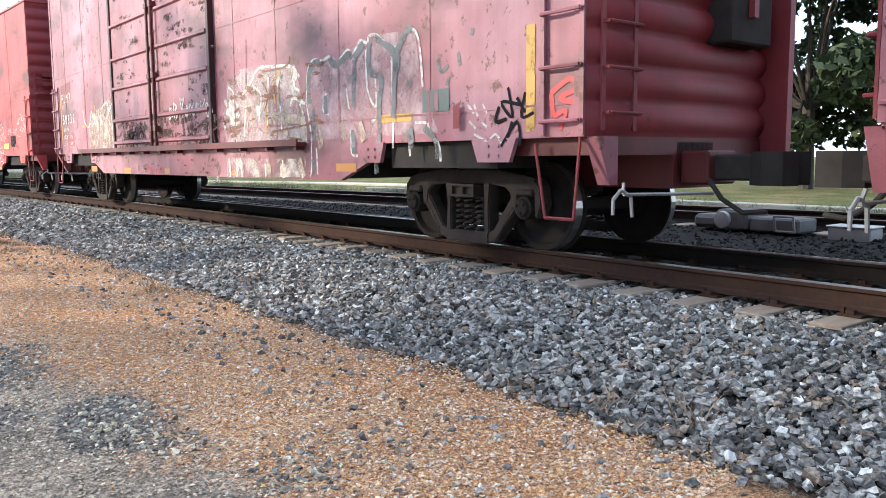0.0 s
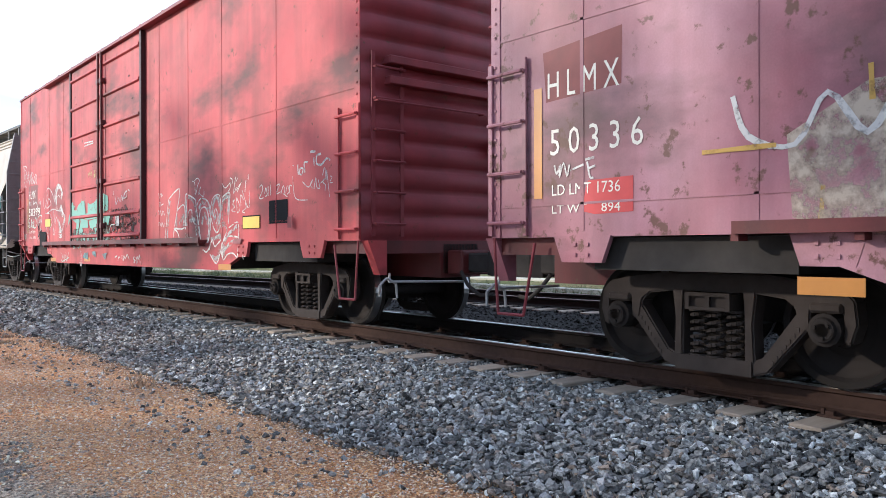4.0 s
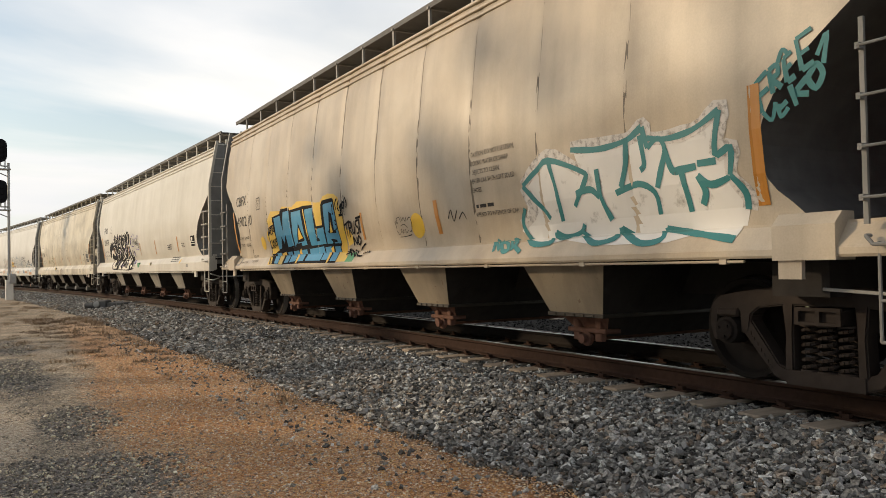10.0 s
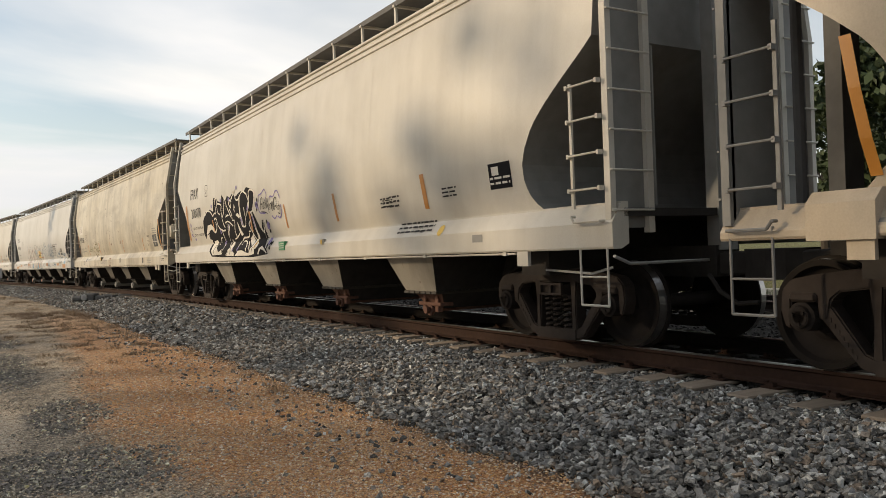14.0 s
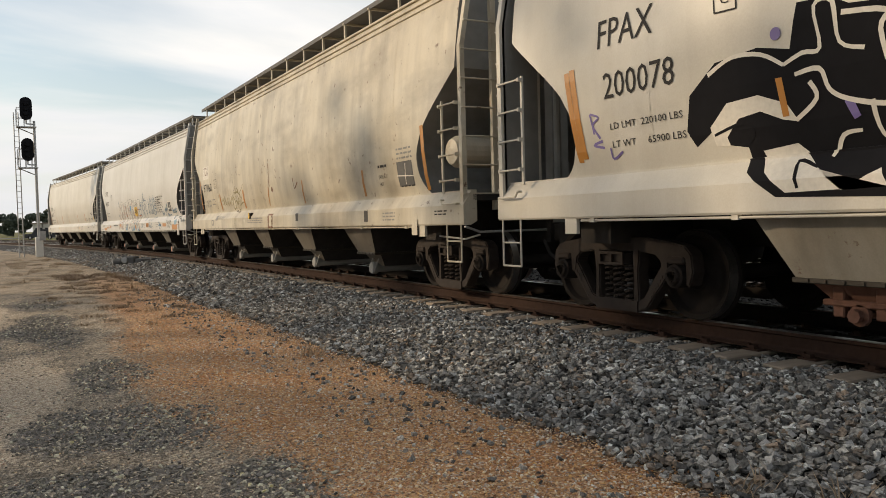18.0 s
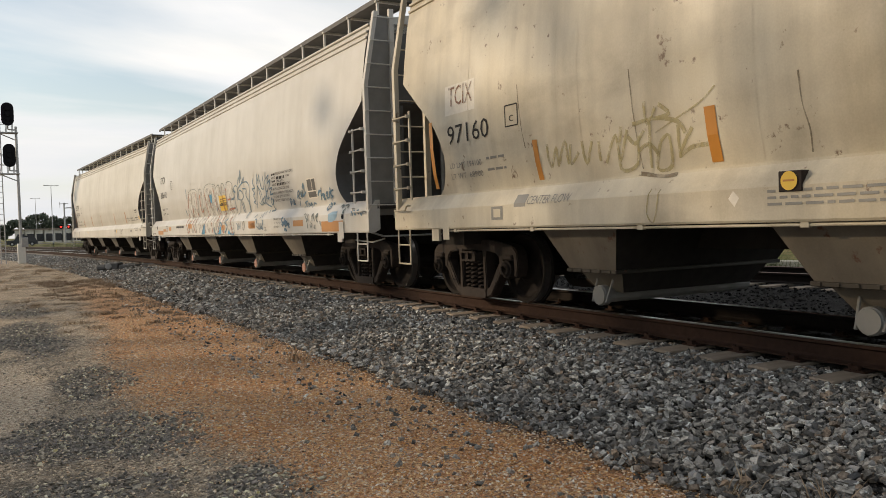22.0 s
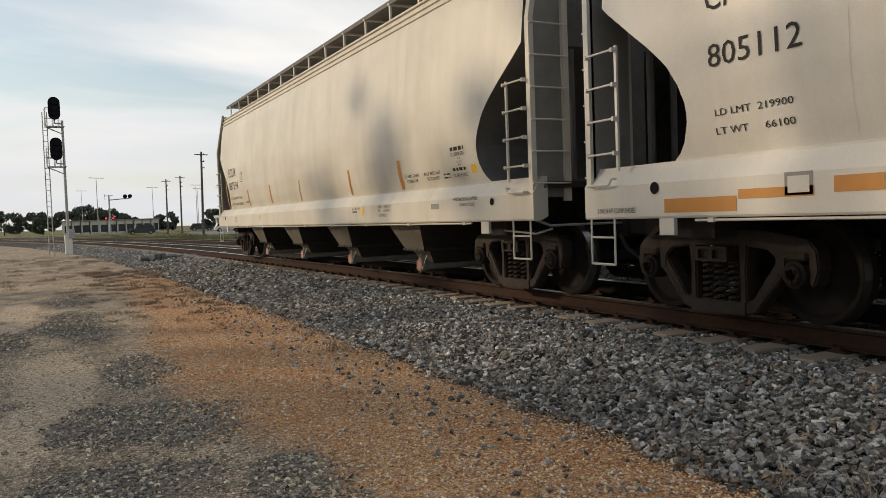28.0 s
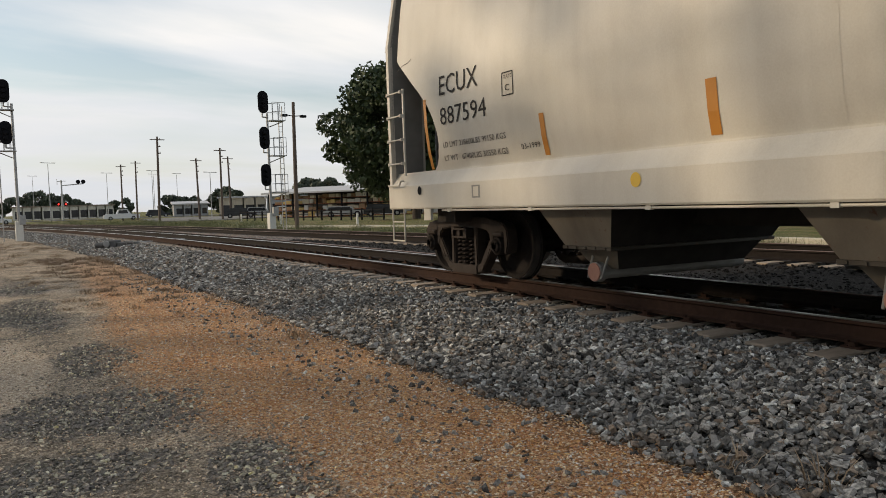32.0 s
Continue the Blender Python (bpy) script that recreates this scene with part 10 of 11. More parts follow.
graffiti(b1, b1_skin, M["red_tag"], 0.030, 0.016, [[(2.31, 0.84), (1.96, 0.82), (2.09, 0.87)], [(1.92, 0.72), (1.92, 0.84), (1.82, 0.72), (1.79, 0.85)], [(1.73, 0.75), (1.57, 0.80), (1.69, 0.70)], [(1.45, 0.73), (1.30, 0.85), (1.21, 0.73)]])
patch(b1, b1_skin, "placard", M["orange"], 5.80, 5.36, 0.73, 0.85, 0.006)
patch(b1, b1_skin, "placard", M["orange"], 3.50, 3.06, 0.70, 0.82, 0.006)
patch(b1, b1_skin, "placard", M["orange"], 1.15, 0.88, 0.72, 0.82, 0.006)
flakes(b1, b1_skin, M["pink_chip"], -1.25, 3.50, 1.22, 1.75, 70, 0.068, 0.36)
flakes(b1, b1_skin, M["pink_chip"], -1.25, 3.50, 1.75, 4.60, 90, 0.069, 0.20)
flakes(b1, b1_skin, M["pink_chip"], -1.30, 3.50, 0.75, 1.10, 40, 0.016, 0.07)
flakes(b1, b1_skin, M["rust_ink"], -4.50, -1.40, 1.20, 2.20, 50, 0.011, 0.10)
flakes(b2, b2_skin, M["pink_chip"], -1.25, 3.50, 2.20, 4.80, 50, 0.068, 0.06)
# leading boxcar
graffiti(b0, b0_skin, M["chalk"], 0.06, 0.006, [[(7.6, 2.6), (7.3, 3.1), (7.7, 3.4), (8.0, 3.0), (7.5, 2.4), (7.3, 2.0), (7.8, 1.8), (8.0, 2.2), (7.6, 2.6)]])


# ---- signals, poles and what stands round the line ----
def put(name, label, category, x, y, z=0.0, turn=0.0, group=""):
    return thing(name, label, category, pose(x, y, z, 0, 0, turn), group)


def signal(x, y, label, heads, top, back, turn):
    """Mast with rounded black heads and railed platforms on a ladder behind it; back is how far the ladder stands off."""
    s_ = put("railway_signal", label, "signal", x, y, 0.03, turn, "railway signals")
    bm = BM()
    rod(bm, (0, 0, 0), (0, 0, top), 0.085, 12, 0.07)
    part("mast", bm, M["galv"], s_)
    bm = BM()
    box(bm, -0.2, 0.2, -0.2, 0.2, 0, 1.15, 0.02)
    part("base_post", bm, M["white"], s_, "white painted base")
    bm = BM()
    box(bm, 0.0, 0.34, -0.32, -0.08, 0.95, 1.5, 0.02)
    part("relay_box", bm, M["galv"], s_)
    for z in heads:
        bm = BM()
        out = [(-0.32 + 0.32 - 0.32 * math.cos(math.pi * i / 10), 0.36 + 0.32 * math.sin(math.pi * i / 10)) for i in range(11)]
        out = [(-0.32 * math.cos(math.pi * i / 10), 0.34 + 0.32 * math.sin(math.pi * i / 10)) for i in range(11)] + [(0.32 * math.cos(math.pi * i / 10), -0.34 - 0.32 * math.sin(math.pi * i / 10)) for i in range(11)]
        prism(bm, [(a - 0.42, b + z) for a, b in out], -0.42, -0.36, "y")
        box(bm, -0.56, -0.28, -0.36, -0.14, z - 0.45, z + 0.45, 0.03)
        hd = part("signal_head", bm, M["black"], s_)
        bm = BM()
        pipe(bm, [(-0.42, -0.25, z - 0.5), (-0.42, -0.2, z - 0.85), (0, 0, z - 0.85)], 0.04)
        part("bracket", bm, M["galv"], hd)
        for k in (0.3, 0.0, -0.3):
            bm = BM()
            rod(bm, (-0.42, -0.42, z + k), (-0.42, -0.62, z + k), 0.12, 12)
            part("hood", bm, M["black"], hd)
    bm = BM()
    for dx in (-0.2, 0.2):
        rod(bm, (back + dx * 0.6, 0.35, 0), (back + dx * 0.6, 0.35, top + 0.5), 0.03, 6)
    lad = part("ladder", bm, M["galv"], s_)
    for i in range(int(top / 0.32)):
        bm = BM()
        rod(bm, (back - 0.12, 0.35, 0.3 + 0.32 * i), (back + 0.12, 0.35, 0.3 + 0.32 * i), 0.014, 5)
        part("rung", bm, M["galv"], lad)
    for z in heads:
        zp = z - 1.05
        bm = BM()
        box(bm, min(0.1, back), max(0.1, back), -0.3, 0.4, zp, zp + 0.05)
        pipe(bm, [(0, 0, zp - 0.4), (back, 0, zp)], 0.03)
        pl = part("platform", bm, M["galv"], s_)
        bm = BM()
        for x_ in (back * 0.2, back * 0.55, back):
            for y_ in (-0.28, 0.38):
                rod(bm, (x_, y_, zp), (x_, y_, zp + 1.1), 0.018, 5)
        for zz in (0.55, 1.1):
            for y_ in (-0.28, 0.38):
                rod(bm, (back * 0.2, y_, zp + zz), (back, y_, zp + zz), 0.018, 5)
        part("railing", bm, M["galv"], pl)
    return s_


signal(0.62, 52.0, "tall grey signal mast with two black heads beside the near track", (8.55, 6.2), 7.9, -0.9, 4)
signal(14.0, 46.9, "grey signal mast with three black heads and railed platforms", (7.7, 5.6, 3.4), 7.1, 1.05, 10)


def utility_pole(x, y, h, lean, label, arms=True):
    p = put("utility_pole", label, "utility pole", x, y, 0.0, 20, "utility poles")
    bm = BM()
    rod(bm, (0, 0, -0.1), (lean * h, 0, h), 0.16, 10, 0.11)
    part("pole", bm, M["pole_wood"], p)
    if arms:
        for k, z in enumerate((0.35, 1.15, 1.9)):
            bm = BM()
            box(bm, lean * h - (0.1 if k else 0.9), lean * h + (0.35 if k else 0.9), -0.06, 0.06, h - z - 0.05, h - z + 0.05)
            rod(bm, (lean * h + 0.3, 0, h - z), (lean * h + 0.3, 0, h - z + 0.16), 0.04, 6)
            part("crossarm", bm, M["pole_wood"], p)


for x, y, h, lean in ((15.6, 96.7, 10.1, 0.02), (17.9, 148.9, 9.8, 0.01), (19.6, 143.7, 10.1, 0.012), (24.5, 117.5, 8.9, -0.02), (25.3, 107.0, 9.6, 0.005), (30.0, 121.3, 9.4, -0.02)):
    utility_pole(x, y, h, lean, "weathered wooden utility pole with short crossarms", True)
lamp = put("light_pole", "weathered wooden pole with two small floodlights", "light pole", 16.7, 50.3, 0, 15)
bm = BM()
rod(bm, (0, 0, -0.1), (0.1, 0, 8.3), 0.15, 10, 0.10)
part("pole", bm, M["pole_wood"], lamp)
for s_ in (-1, 1):
    bm = BM()
    rod(bm, (0.1, 0, 7.4), (0.1 + s_ * 0.55, 0, 7.45), 0.03, 6)
    box(bm, 0.1 + s_ * 0.72 - 0.2, 0.1 + s_ * 0.72 + 0.2, -0.14, 0.14, 7.34, 7.5, 0.03)
    part("floodlight", bm, M["black"], lamp)
for x, y, h in ((7.2, 259, 12.6), (31, 200, 11), (36, 230, 11.5), (44, 240, 12), (22, 210, 11), (7.5, 169.8, 11.2), (33.5, 150, 8.2)):
    st = put("street_lamp", "thin pale street lamp with a double arm", "street lamp", x, y, 0, 30, "street lamps")
    bm = BM()
    rod(bm, (0, 0, 0), (0, 0, h), 0.10, 8, 0.05)
    part("pole", bm, M["galv"], st)
    bm = BM()
    rod(bm, (-1.1, 0, h + 0.15), (1.1, 0, h + 0.15), 0.05, 6)
    box(bm, -1.5, -0.9, -0.15, 0.15, h + 0.1, h + 0.22)
    box(bm, 0.9, 1.5, -0.15, 0.15, h + 0.1, h + 0.22)
    part("lamp_head", bm, M["galv"], st)

# level-crossing signal on a cantilever
cr = put("crossing_signal", "level crossing signal with a cantilever arm and red lights", "crossing signal", 10.2, 179.7, 0, -15)
bm = BM()
rod(bm, (0, 0, 0), (0, 0, 8.4), 0.18, 10, 0.14)
part("mast", bm, M["galv"], cr)
bm = BM()
rod(bm, (0, 0, 7.3), (4.2, 0, 7.6), 0.10, 8)
rod(bm, (-0.8, 0, 8.2), (0.8, 0, 8.2), 0.06, 6)
rod(bm, (-0.8, 0, 7.4), (-0.8, 0, 8.6), 0.05, 6)
part("cantilever_arm", bm, M["galv"], cr)
M["red_light"] = bpy.data.materials.new("lit_red_lens")
M["red_light"].use_nodes = True
M["red_light"].node_tree.nodes["Principled BSDF"].inputs["Base Color"].default_value = (0.4, 0.02, 0.02, 1)
M["red_light"].node_tree.nodes["Principled BSDF"].inputs["Emission Color"].default_value = (1, 0.05, 0.03, 1)
M["red_light"].node_tree.nodes["Principled BSDF"].inputs["Emission Strength"].default_value = 1.2
for x, z in ((-0.7, 3.5), (0.7, 3.5), (3.2, 8.0), (4.2, 8.0)):
    bm = BM()
    lathe(bm, [(-0.05, 0.42), (0.05, 0.42)], 16, "y", (x, -0.1, z))
    bg = part("backing_disc", bm, M["black"], cr)
    bm = BM()
    lathe(bm, [(-0.20, 0.2), (-0.16, 0.2)], 14, "y", (x, -0.0, z))
    part("lamp", bm, M["red_light"] if z < 5 else M["black"], bg)
bm = BM()
prism(bm, [(-0.75, 2.1), (0.75, 2.9), (0.75, 3.0), (-0.75, 2.2)], -0.06, -0.03, "y")
prism(bm, [(-0.75, 2.9), (0.75, 2.1), (0.75, 2.2), (-0.75, 3.0)], -0.09, -0.065, "y")
part("crossbuck", bm, M["white"], cr)


# ---- buildings ----
def panel_building(name, label, x, y, w, d, h, turn, wall, roof, bays, opening, slope_roof=0.0, eave=0.4):
    """A long low building; its front faces the railway."""
    b = put(name, label, "building", x, y, 0, turn)
    bm = BM()
    for x0, x1 in ((0, 0.25), (w - 0.25, w)):
        box(bm, x0, x1, 0, d, 0, h)
    box(bm, 0.25, w - 0.25, d - 0.25, d, 0, h)
    part("wall", bm, wall, b)
    bm = BM()
    prism(bm, [(-eave, h), (d + eave, h + slope_roof), (d + eave, h + slope_roof + 0.3), (-eave, h + 0.3)], -eave, w + eave)
    part("roof", bm, roof, b)
    step = w / bays
    for i in range(bays):
        bm = BM()
        lo_, hi_ = opening
        x0, x1 = i * step + 0.26, (i + 1) * step - 0.002
        box(bm, x0, x0 + step * 0.16, 0.0, 0.2, 0, h - 0.01)
        box(bm, x0 + step * 0.16, x1, 0.0, 0.2, hi_, h - 0.01)
        if lo_ > 0:
            box(bm, x0 + step * 0.16, x1, 0.0, 0.2, 0, lo_)
        part("front_bay", bm, wall, b)
        bm = BM()
        box(bm, x0 + step * 0.16, x1, 0.12, 0.16, lo_, hi_)
        part("window", bm, M["dark_glass"], b)
    return b


M["dark_glass"] = plain("dark_window_glass", (0.02, 0.022, 0.025), 0.12, 0, 0.2, 2)
M["beige_wall"] = plain("beige_wall_paint", (0.46, 0.40, 0.30), 0.85, 0, 0.15, 1)
M["white_wall"] = plain("off_white_wall_paint", (0.55, 0.52, 0.46), 0.85, 0, 0.15, 1)
M["grey_wall"] = plain("grey_metal_siding", (0.30, 0.31, 0.32), 0.6, 0.1, 0.15, 1)
M["grey_roof"] = plain("pale_metal_roof", (0.42, 0.42, 0.42), 0.5, 0.3, 0.15, 1)
M["brown_roof"] = plain("brown_metal_roof", (0.25, 0.20, 0.16), 0.6, 0.1, 0.2, 1)
panel_building("store_building", "long low pale building with a dark open front beyond the crossing", 1.5, 250, 26, 12, 3.6, -3, M["white_wall"], M["brown_roof"], 11, (0.4, 2.5))
panel_building("shed", "grey metal shed with a pale roof", 33.5, 188, 7.5, 8, 2.7, -8, M["grey_wall"], M["grey_roof"], 4, (0.6, 1.9), 0.6)
panel_building("shop_building", "beige flat-roofed shop building", 38.6, 166, 9.5, 10, 3.7, -14, M["beige_wall"], M["grey_roof"], 4, (0.3, 2.2))
panel_building("office_building", "grey flat-roofed building behind parked cars", 44, 150, 13, 10, 3.4, -16, M["grey_wall"], M["grey_roof"], 5, (0.0, 2.2))


def warehouse():
    b = put("lumber_shed", "open lumber shed with a pale roof over racks of stacked goods", "shed", 32.0, 108, 0, -52)
    w, d, h = 27.0, 10.0, 3.25
    bm = BM()
    prism(bm, [(-1.0, h), (d, h + 0.9), (d, h + 1.1), (-1.0, h + 0.2)], -0.6, w + 0.6)
    part("roof", bm, M["grey_roof"], b)
    for i in range(8):
        bm = BM()
        box(bm, w * i / 7 - 0.1, w * i / 7 + 0.1, -0.1, 0.1, 0, h + 0.06)
        part("post", bm, M["black"], b)
    bm = BM()
    box(bm, 0, w, d - 0.2, d, 0, h + 0.8)
    part("back_wall", bm, M["under"], b)
    rng = random.Random(8)
    goods = [plain("wrapped_boards", (0.55, 0.48, 0.36), 0.6, 0, 0.3), plain("yellow_packs", (0.50, 0.36, 0.12), 0.6, 0, 0.3), plain("white_sacks", (0.60, 0.58, 0.54), 0.6, 0, 0.2), plain("brown_crates", (0.28, 0.17, 0.09), 0.7, 0, 0.3)]
    for i in range(7):
        x0 = w * i / 7 + 0.25
        for z in (0.15, 1.0, 1.85, 2.6):
            bm = BM()
            box(bm, x0 - 0.1, x0 + w / 7 - 0.4, 0.9, 2.4, z - 0.08, z)
            part("rack_shelf", bm, M["rust_orange"], b)
            x = x0
            while x < x0 + w / 7 - 1.0:
                ww = rng.uniform(0.5, 1.2)
                bm = BM()
                box(bm, x, x + ww - 0.08, 1.0, 2.3, z, z + rng.uniform(0.3, 0.65), 0.03)
                part("crate", bm, goods[rng.randrange(4)], b)
                x += ww
    return b


warehouse()


def rail_fence():
    f = put("rail_fence", "low black wooden fence with three rails on the grass", "fence", 24.0, 93, 0, 0)
    n = 16
    dx, dy = 6.6, -26.0
    for i in range(n + 1):
        bm = BM()
        x, y = dx * i / n, dy * i / n
        box(bm, x - 0.07, x + 0.07, y - 0.07, y + 0.07, 0, 1.15)
        part("post", bm, M["black"], f)
    for i in range(n):
        for z in (0.35, 0.68, 1.0):
            bm = BM()
            a, b = Vector((dx * i / n, dy * i / n, z)), Vector((dx * (i + 1) / n, dy * (i + 1) / n, z))
            rod(bm, a, b, 0.06, 4)
            part("rail", bm, M["black"], f)


rail_fence()
for x, y in ((22.6, 87.1), (23.1, 55.4), (20.5, 66)):
    bm = BM()
    rod(bm, (0, 0, 0), (0, 0, 0.8), 0.09, 10)
    lathe(bm, [(0.8, 0.09), (0.84, 0.07), (0.86, 0.02)], 10, "z")
    b = put("bollard", "short white marker post in the grass", "bollard", x, y, 0.0, 0, "marker posts")
    part("post", bm, M["white"], b)

# paved ways across the far side
M["asphalt"] = plain("worn_asphalt", (0.16, 0.155, 0.145), 0.9, 0, 0.25, 0.7)


def flat_way(name, label, pts, z, kind_cat):
    bm = BM()
    prism(bm, pts, z - 0.1, z, "z")
    me = shared(name, bm, M["asphalt"] if kind_cat == "road" else M["concrete"])
    tagged(new(name, me), label, kind_cat, kind="structure")


flat_way("road", "grey road crossing the tracks far off", [(-40, 168), (70, 158), (70, 166), (-40, 177)], 0.36, "road")
flat_way("road", "grey side road towards the shops", [(17, 112), (24, 104), (40, 118), (34, 158), (22, 158)], 0.12, "road")
flat_way("pavement", "pale concrete path along the grass", [(15.5, 62), (17.3, 62), (24.5, 40), (27, 22), (25.5, 22), (22.8, 40)], 0.10, "pavement")


def ledge():
    b = put("concrete_kerb", "low pale concrete wall beside the grass beyond the tracks", "low wall", 17.6, 4.0, 0.0, 0)
    for i in range(9):
        bm = BM()
        box(bm, 0, 0.35, i * 2.6, i * 2.6 + 2.57, -0.1, 0.30, 0.02)
        part("block", bm, M["concrete"], b)


ledge()


# ---- vehicles ----
def vehicle(name, label, x, y, turn, length, height, paint, pickup=False, z=0.12):
    v = put(name, label, "car", x, y, z, turn, "road vehicles")
    L, w, h = length, 0.9, height
    bm = BM()
    prism(bm, [(-L / 2, 0.3), (-L / 2, h * 0.52), (-L * 0.28, h * 0.58), (L * 0.42, h * 0.60), (L / 2, h * 0.5), (L / 2, 0.3)], -w, w, "y")
    part("body", bm, paint, v)
    a, b = (-L * 0.18, L * 0.12) if pickup else (-L * 0.18, L * 0.42)
    bm = BM()
    prism(bm, [(a - L * 0.08, h * 0.57), (a + 0.1, h), (b - 0.2, h), (b + L * 0.04, h * 0.57)], -w * 0.86, w * 0.86, "y")
    cab = part("cabin", bm, paint, v)
    bm = BM()
    prism(bm, [(a, h * 0.62), (a + 0.18, h * 0.93), (b - 0.25, h * 0.93), (b - 0.05, h * 0.62)], -w * 0.87, w * 0.87, "y")
    part("window", bm, M["dark_glass"], cab)
    for sx in (-0.32, 0.32):
        for sy in (-1, 1):
            bm = BM()
            lathe(bm, [(sy * 0.70, 0.2), (sy * 0.70, 0.34), (sy * 0.92, 0.34), (sy * 0.93, 0.2)], 16, "y", (sx * L, 0, 0.34))
            wh = part("wheel", bm, M["black"], v)
            bm = BM()
            lathe(bm, [(sy * 0.92, 0.2), (sy * 0.94, 0.18)], 12, "y", (sx * L, 0, 0.34))
            part("rim", bm, M["galv"], wh)
    return v


M["car_white"] = plain("white_car_paint", (0.68, 0.68, 0.67), 0.25, 0, 0.05)
M["car_dark"] = plain("dark_car_paint", (0.03, 0.032, 0.035), 0.25, 0, 0.1)
crossing_cars = [
    vehicle("pickup_truck", "white pickup truck driving along the cross street", 46, 149, 178, 5.8, 1.85, M["car_white"], True, 0.12),
    vehicle("car", "white hatchback driving along the cross street", 36, 149, 178, 4.5, 1.6, M["car_white"], False, 0.12),
    vehicle("car", "dark tall car driving along the cross street", 2, 152.5, -2, 4.7, 1.75, M["car_dark"], False, 0.12)]
vehicle("car", "dark car waiting on the side road", 26.8, 168, 175, 4.6, 1.55, M["car_dark"], False, 0.25)
for x, y, tn, ln, hh, mt, lb in ((30.0, 116, 165, 4.6, 1.45, "car_dark", "dark parked car in front of the shops"), (33.6, 118, 160, 4.6, 1.5, "car_silver", "silver parked car in front of the shops"), (36.4, 108, 150, 4.7, 1.5, "car_dark", "dark parked car beside the fence"), (34.1, 85.5, 155, 4.7, 1.25, "car_silver", "silver car parked behind the fence"), (37.5, 82, 155, 4.6, 1.4, "car_dark", "dark car parked behind the fence"), (41, 128, 160, 4.6, 1.5, "car_white", "white parked car by the lumber shed")):
    vehicle("car", lb, x, y, tn, ln, hh, M[mt])


# ---- trees and plants ----
def leaf_mat(name, a, b):
    m, nt, bs = nodes(name, 0.7)
    g = nt.nodes.new("ShaderNodeNewGeometry")
    nt.links.new(ramp(nt, g.outputs["Random Per Island"], 0.0, 1.0, a, b), bs.inputs["Base Color"])
    return m


M["leaf"] = leaf_mat("dark_green_leaves", (0.018, 0.032, 0.012), (0.06, 0.085, 0.028))
# paler, greyer green: distance haze mixed into the leaf colour
M["far_leaf"] = leaf_mat("hazed_green_leaves", (0.05, 0.065, 0.045), (0.10, 0.12, 0.08))
M["bark"] = plain("dark_bark", (0.06, 0.048, 0.038), 0.95, 0, 0.4, 5)
M["dry"] = leaf_mat("dry_brown_grass", (0.21, 0.145, 0.09), (0.40, 0.30, 0.19))
M["brush"] = leaf_mat("reddish_brown_brush", (0.16, 0.11, 0.07), (0.30, 0.215, 0.14))
M["weed_green"] = leaf_mat("dusty_green_weeds", (0.05, 0.07, 0.02), (0.15, 0.16, 0.06))


def leaf_cloud(rng, centres, radii, per, size):
    """Many small leaf quads gathered in clumps."""
    c = np.repeat(centres, per, axis=0)
    r = np.repeat(radii, per)
    d = rng.normal(0, 1, (len(c), 3))
    d /= np.linalg.norm(d, axis=1)[:, None]
    p = c + d * (r * rng.uniform(0.35, 1.05, len(c)) ** 0.6)[:, None] * np.array([1, 1, 0.72])
    u = rng.normal(0, 1, (len(c), 3))
    u /= np.linalg.norm(u, axis=1)[:, None]
    v = np.cross(u, rng.normal(0, 1, (len(c), 3)))
    v /= np.linalg.norm(v, axis=1)[:, None]
    s_ = (size * rng.uniform(0.6, 1.4, len(c)))[:, None]
    q = np.stack([p - u * s_, p + v * s_ * 0.55, p + u * s_, p - v * s_ * 0.55], 1)
    return q.reshape(-1, 3)


def tree(x, y, h, spread_, seed, label, clumps=46, per=210, leaf=0.17, mat=None, low=0.22):
    rng = np.random.default_rng(seed)
    t = put("tree", label, "tree", x, y, 0, 0, "trees")
    bm = BM()
    top = Vector((0.2, 0.1, h * 0.5))
    rod(bm, (0, 0, -0.2), (0.08, 0.05, h * 0.25), h * 0.030, 10, h * 0.024)
    rod(bm, (0.08, 0.05, h * 0.25), top, h * 0.024, 10, h * 0.015)
    centres, radii = [], []
    for i in range(clumps):
        a = rng.uniform(0, 2 * np.pi)
        z = low + (1 - low) * rng.uniform(0, 1)
        prof = math.sin(math.pi * min(1, (z - low * 0.6) / (1.04 - low * 0.6))) ** 0.55
        r = spread_ * prof * rng.uniform(0.25, 1.0) ** 0.5
        centres.append((r * math.cos(a), r * math.sin(a), h * z * 0.95))
        radii.append(spread_ * rng.uniform(0.16, 0.32))
    for c in centres[::3]:
        mid = top.lerp(Vector(c), 0.45) + Vector((0, 0, -0.4))
        rod(bm, (0.1, 0.05, h * 0.3), mid, h * 0.009, 6, h * 0.006)
        rod(bm, mid, c, h * 0.006, 5, h * 0.002)
    part("trunk", bm, M["bark"], t)
    q = leaf_cloud(rng, np.array(centres), np.array(radii), per, leaf)
    me = bpy.data.meshes.new("crown")
    n = len(q) // 4
    me.from_pydata(q.tolist(), [], np.arange(4 * n).reshape(n, 4).tolist())
    me.materials.append(mat or M["leaf"])
    cr_ = new("crown", me)
    cr_.parent = t
    return t


tree(33.5, 66.0, 14.0, 7.6, 1, "large dark green spreading tree behind the fence", 120, 330, 0.25)
tree(33.0, 17.0, 11.0, 5.0, 2, "dark green tree beyond the tracks", 70, 260, 0.22)
tree(34.5, 8.0, 12.0, 5.2, 3, "dark green tree beyond the tracks", 70, 260, 0.22)
tree(40.0, 27.0, 11.0, 5.0, 4, "dark green tree beyond the tracks", 40, 160, 0.19)
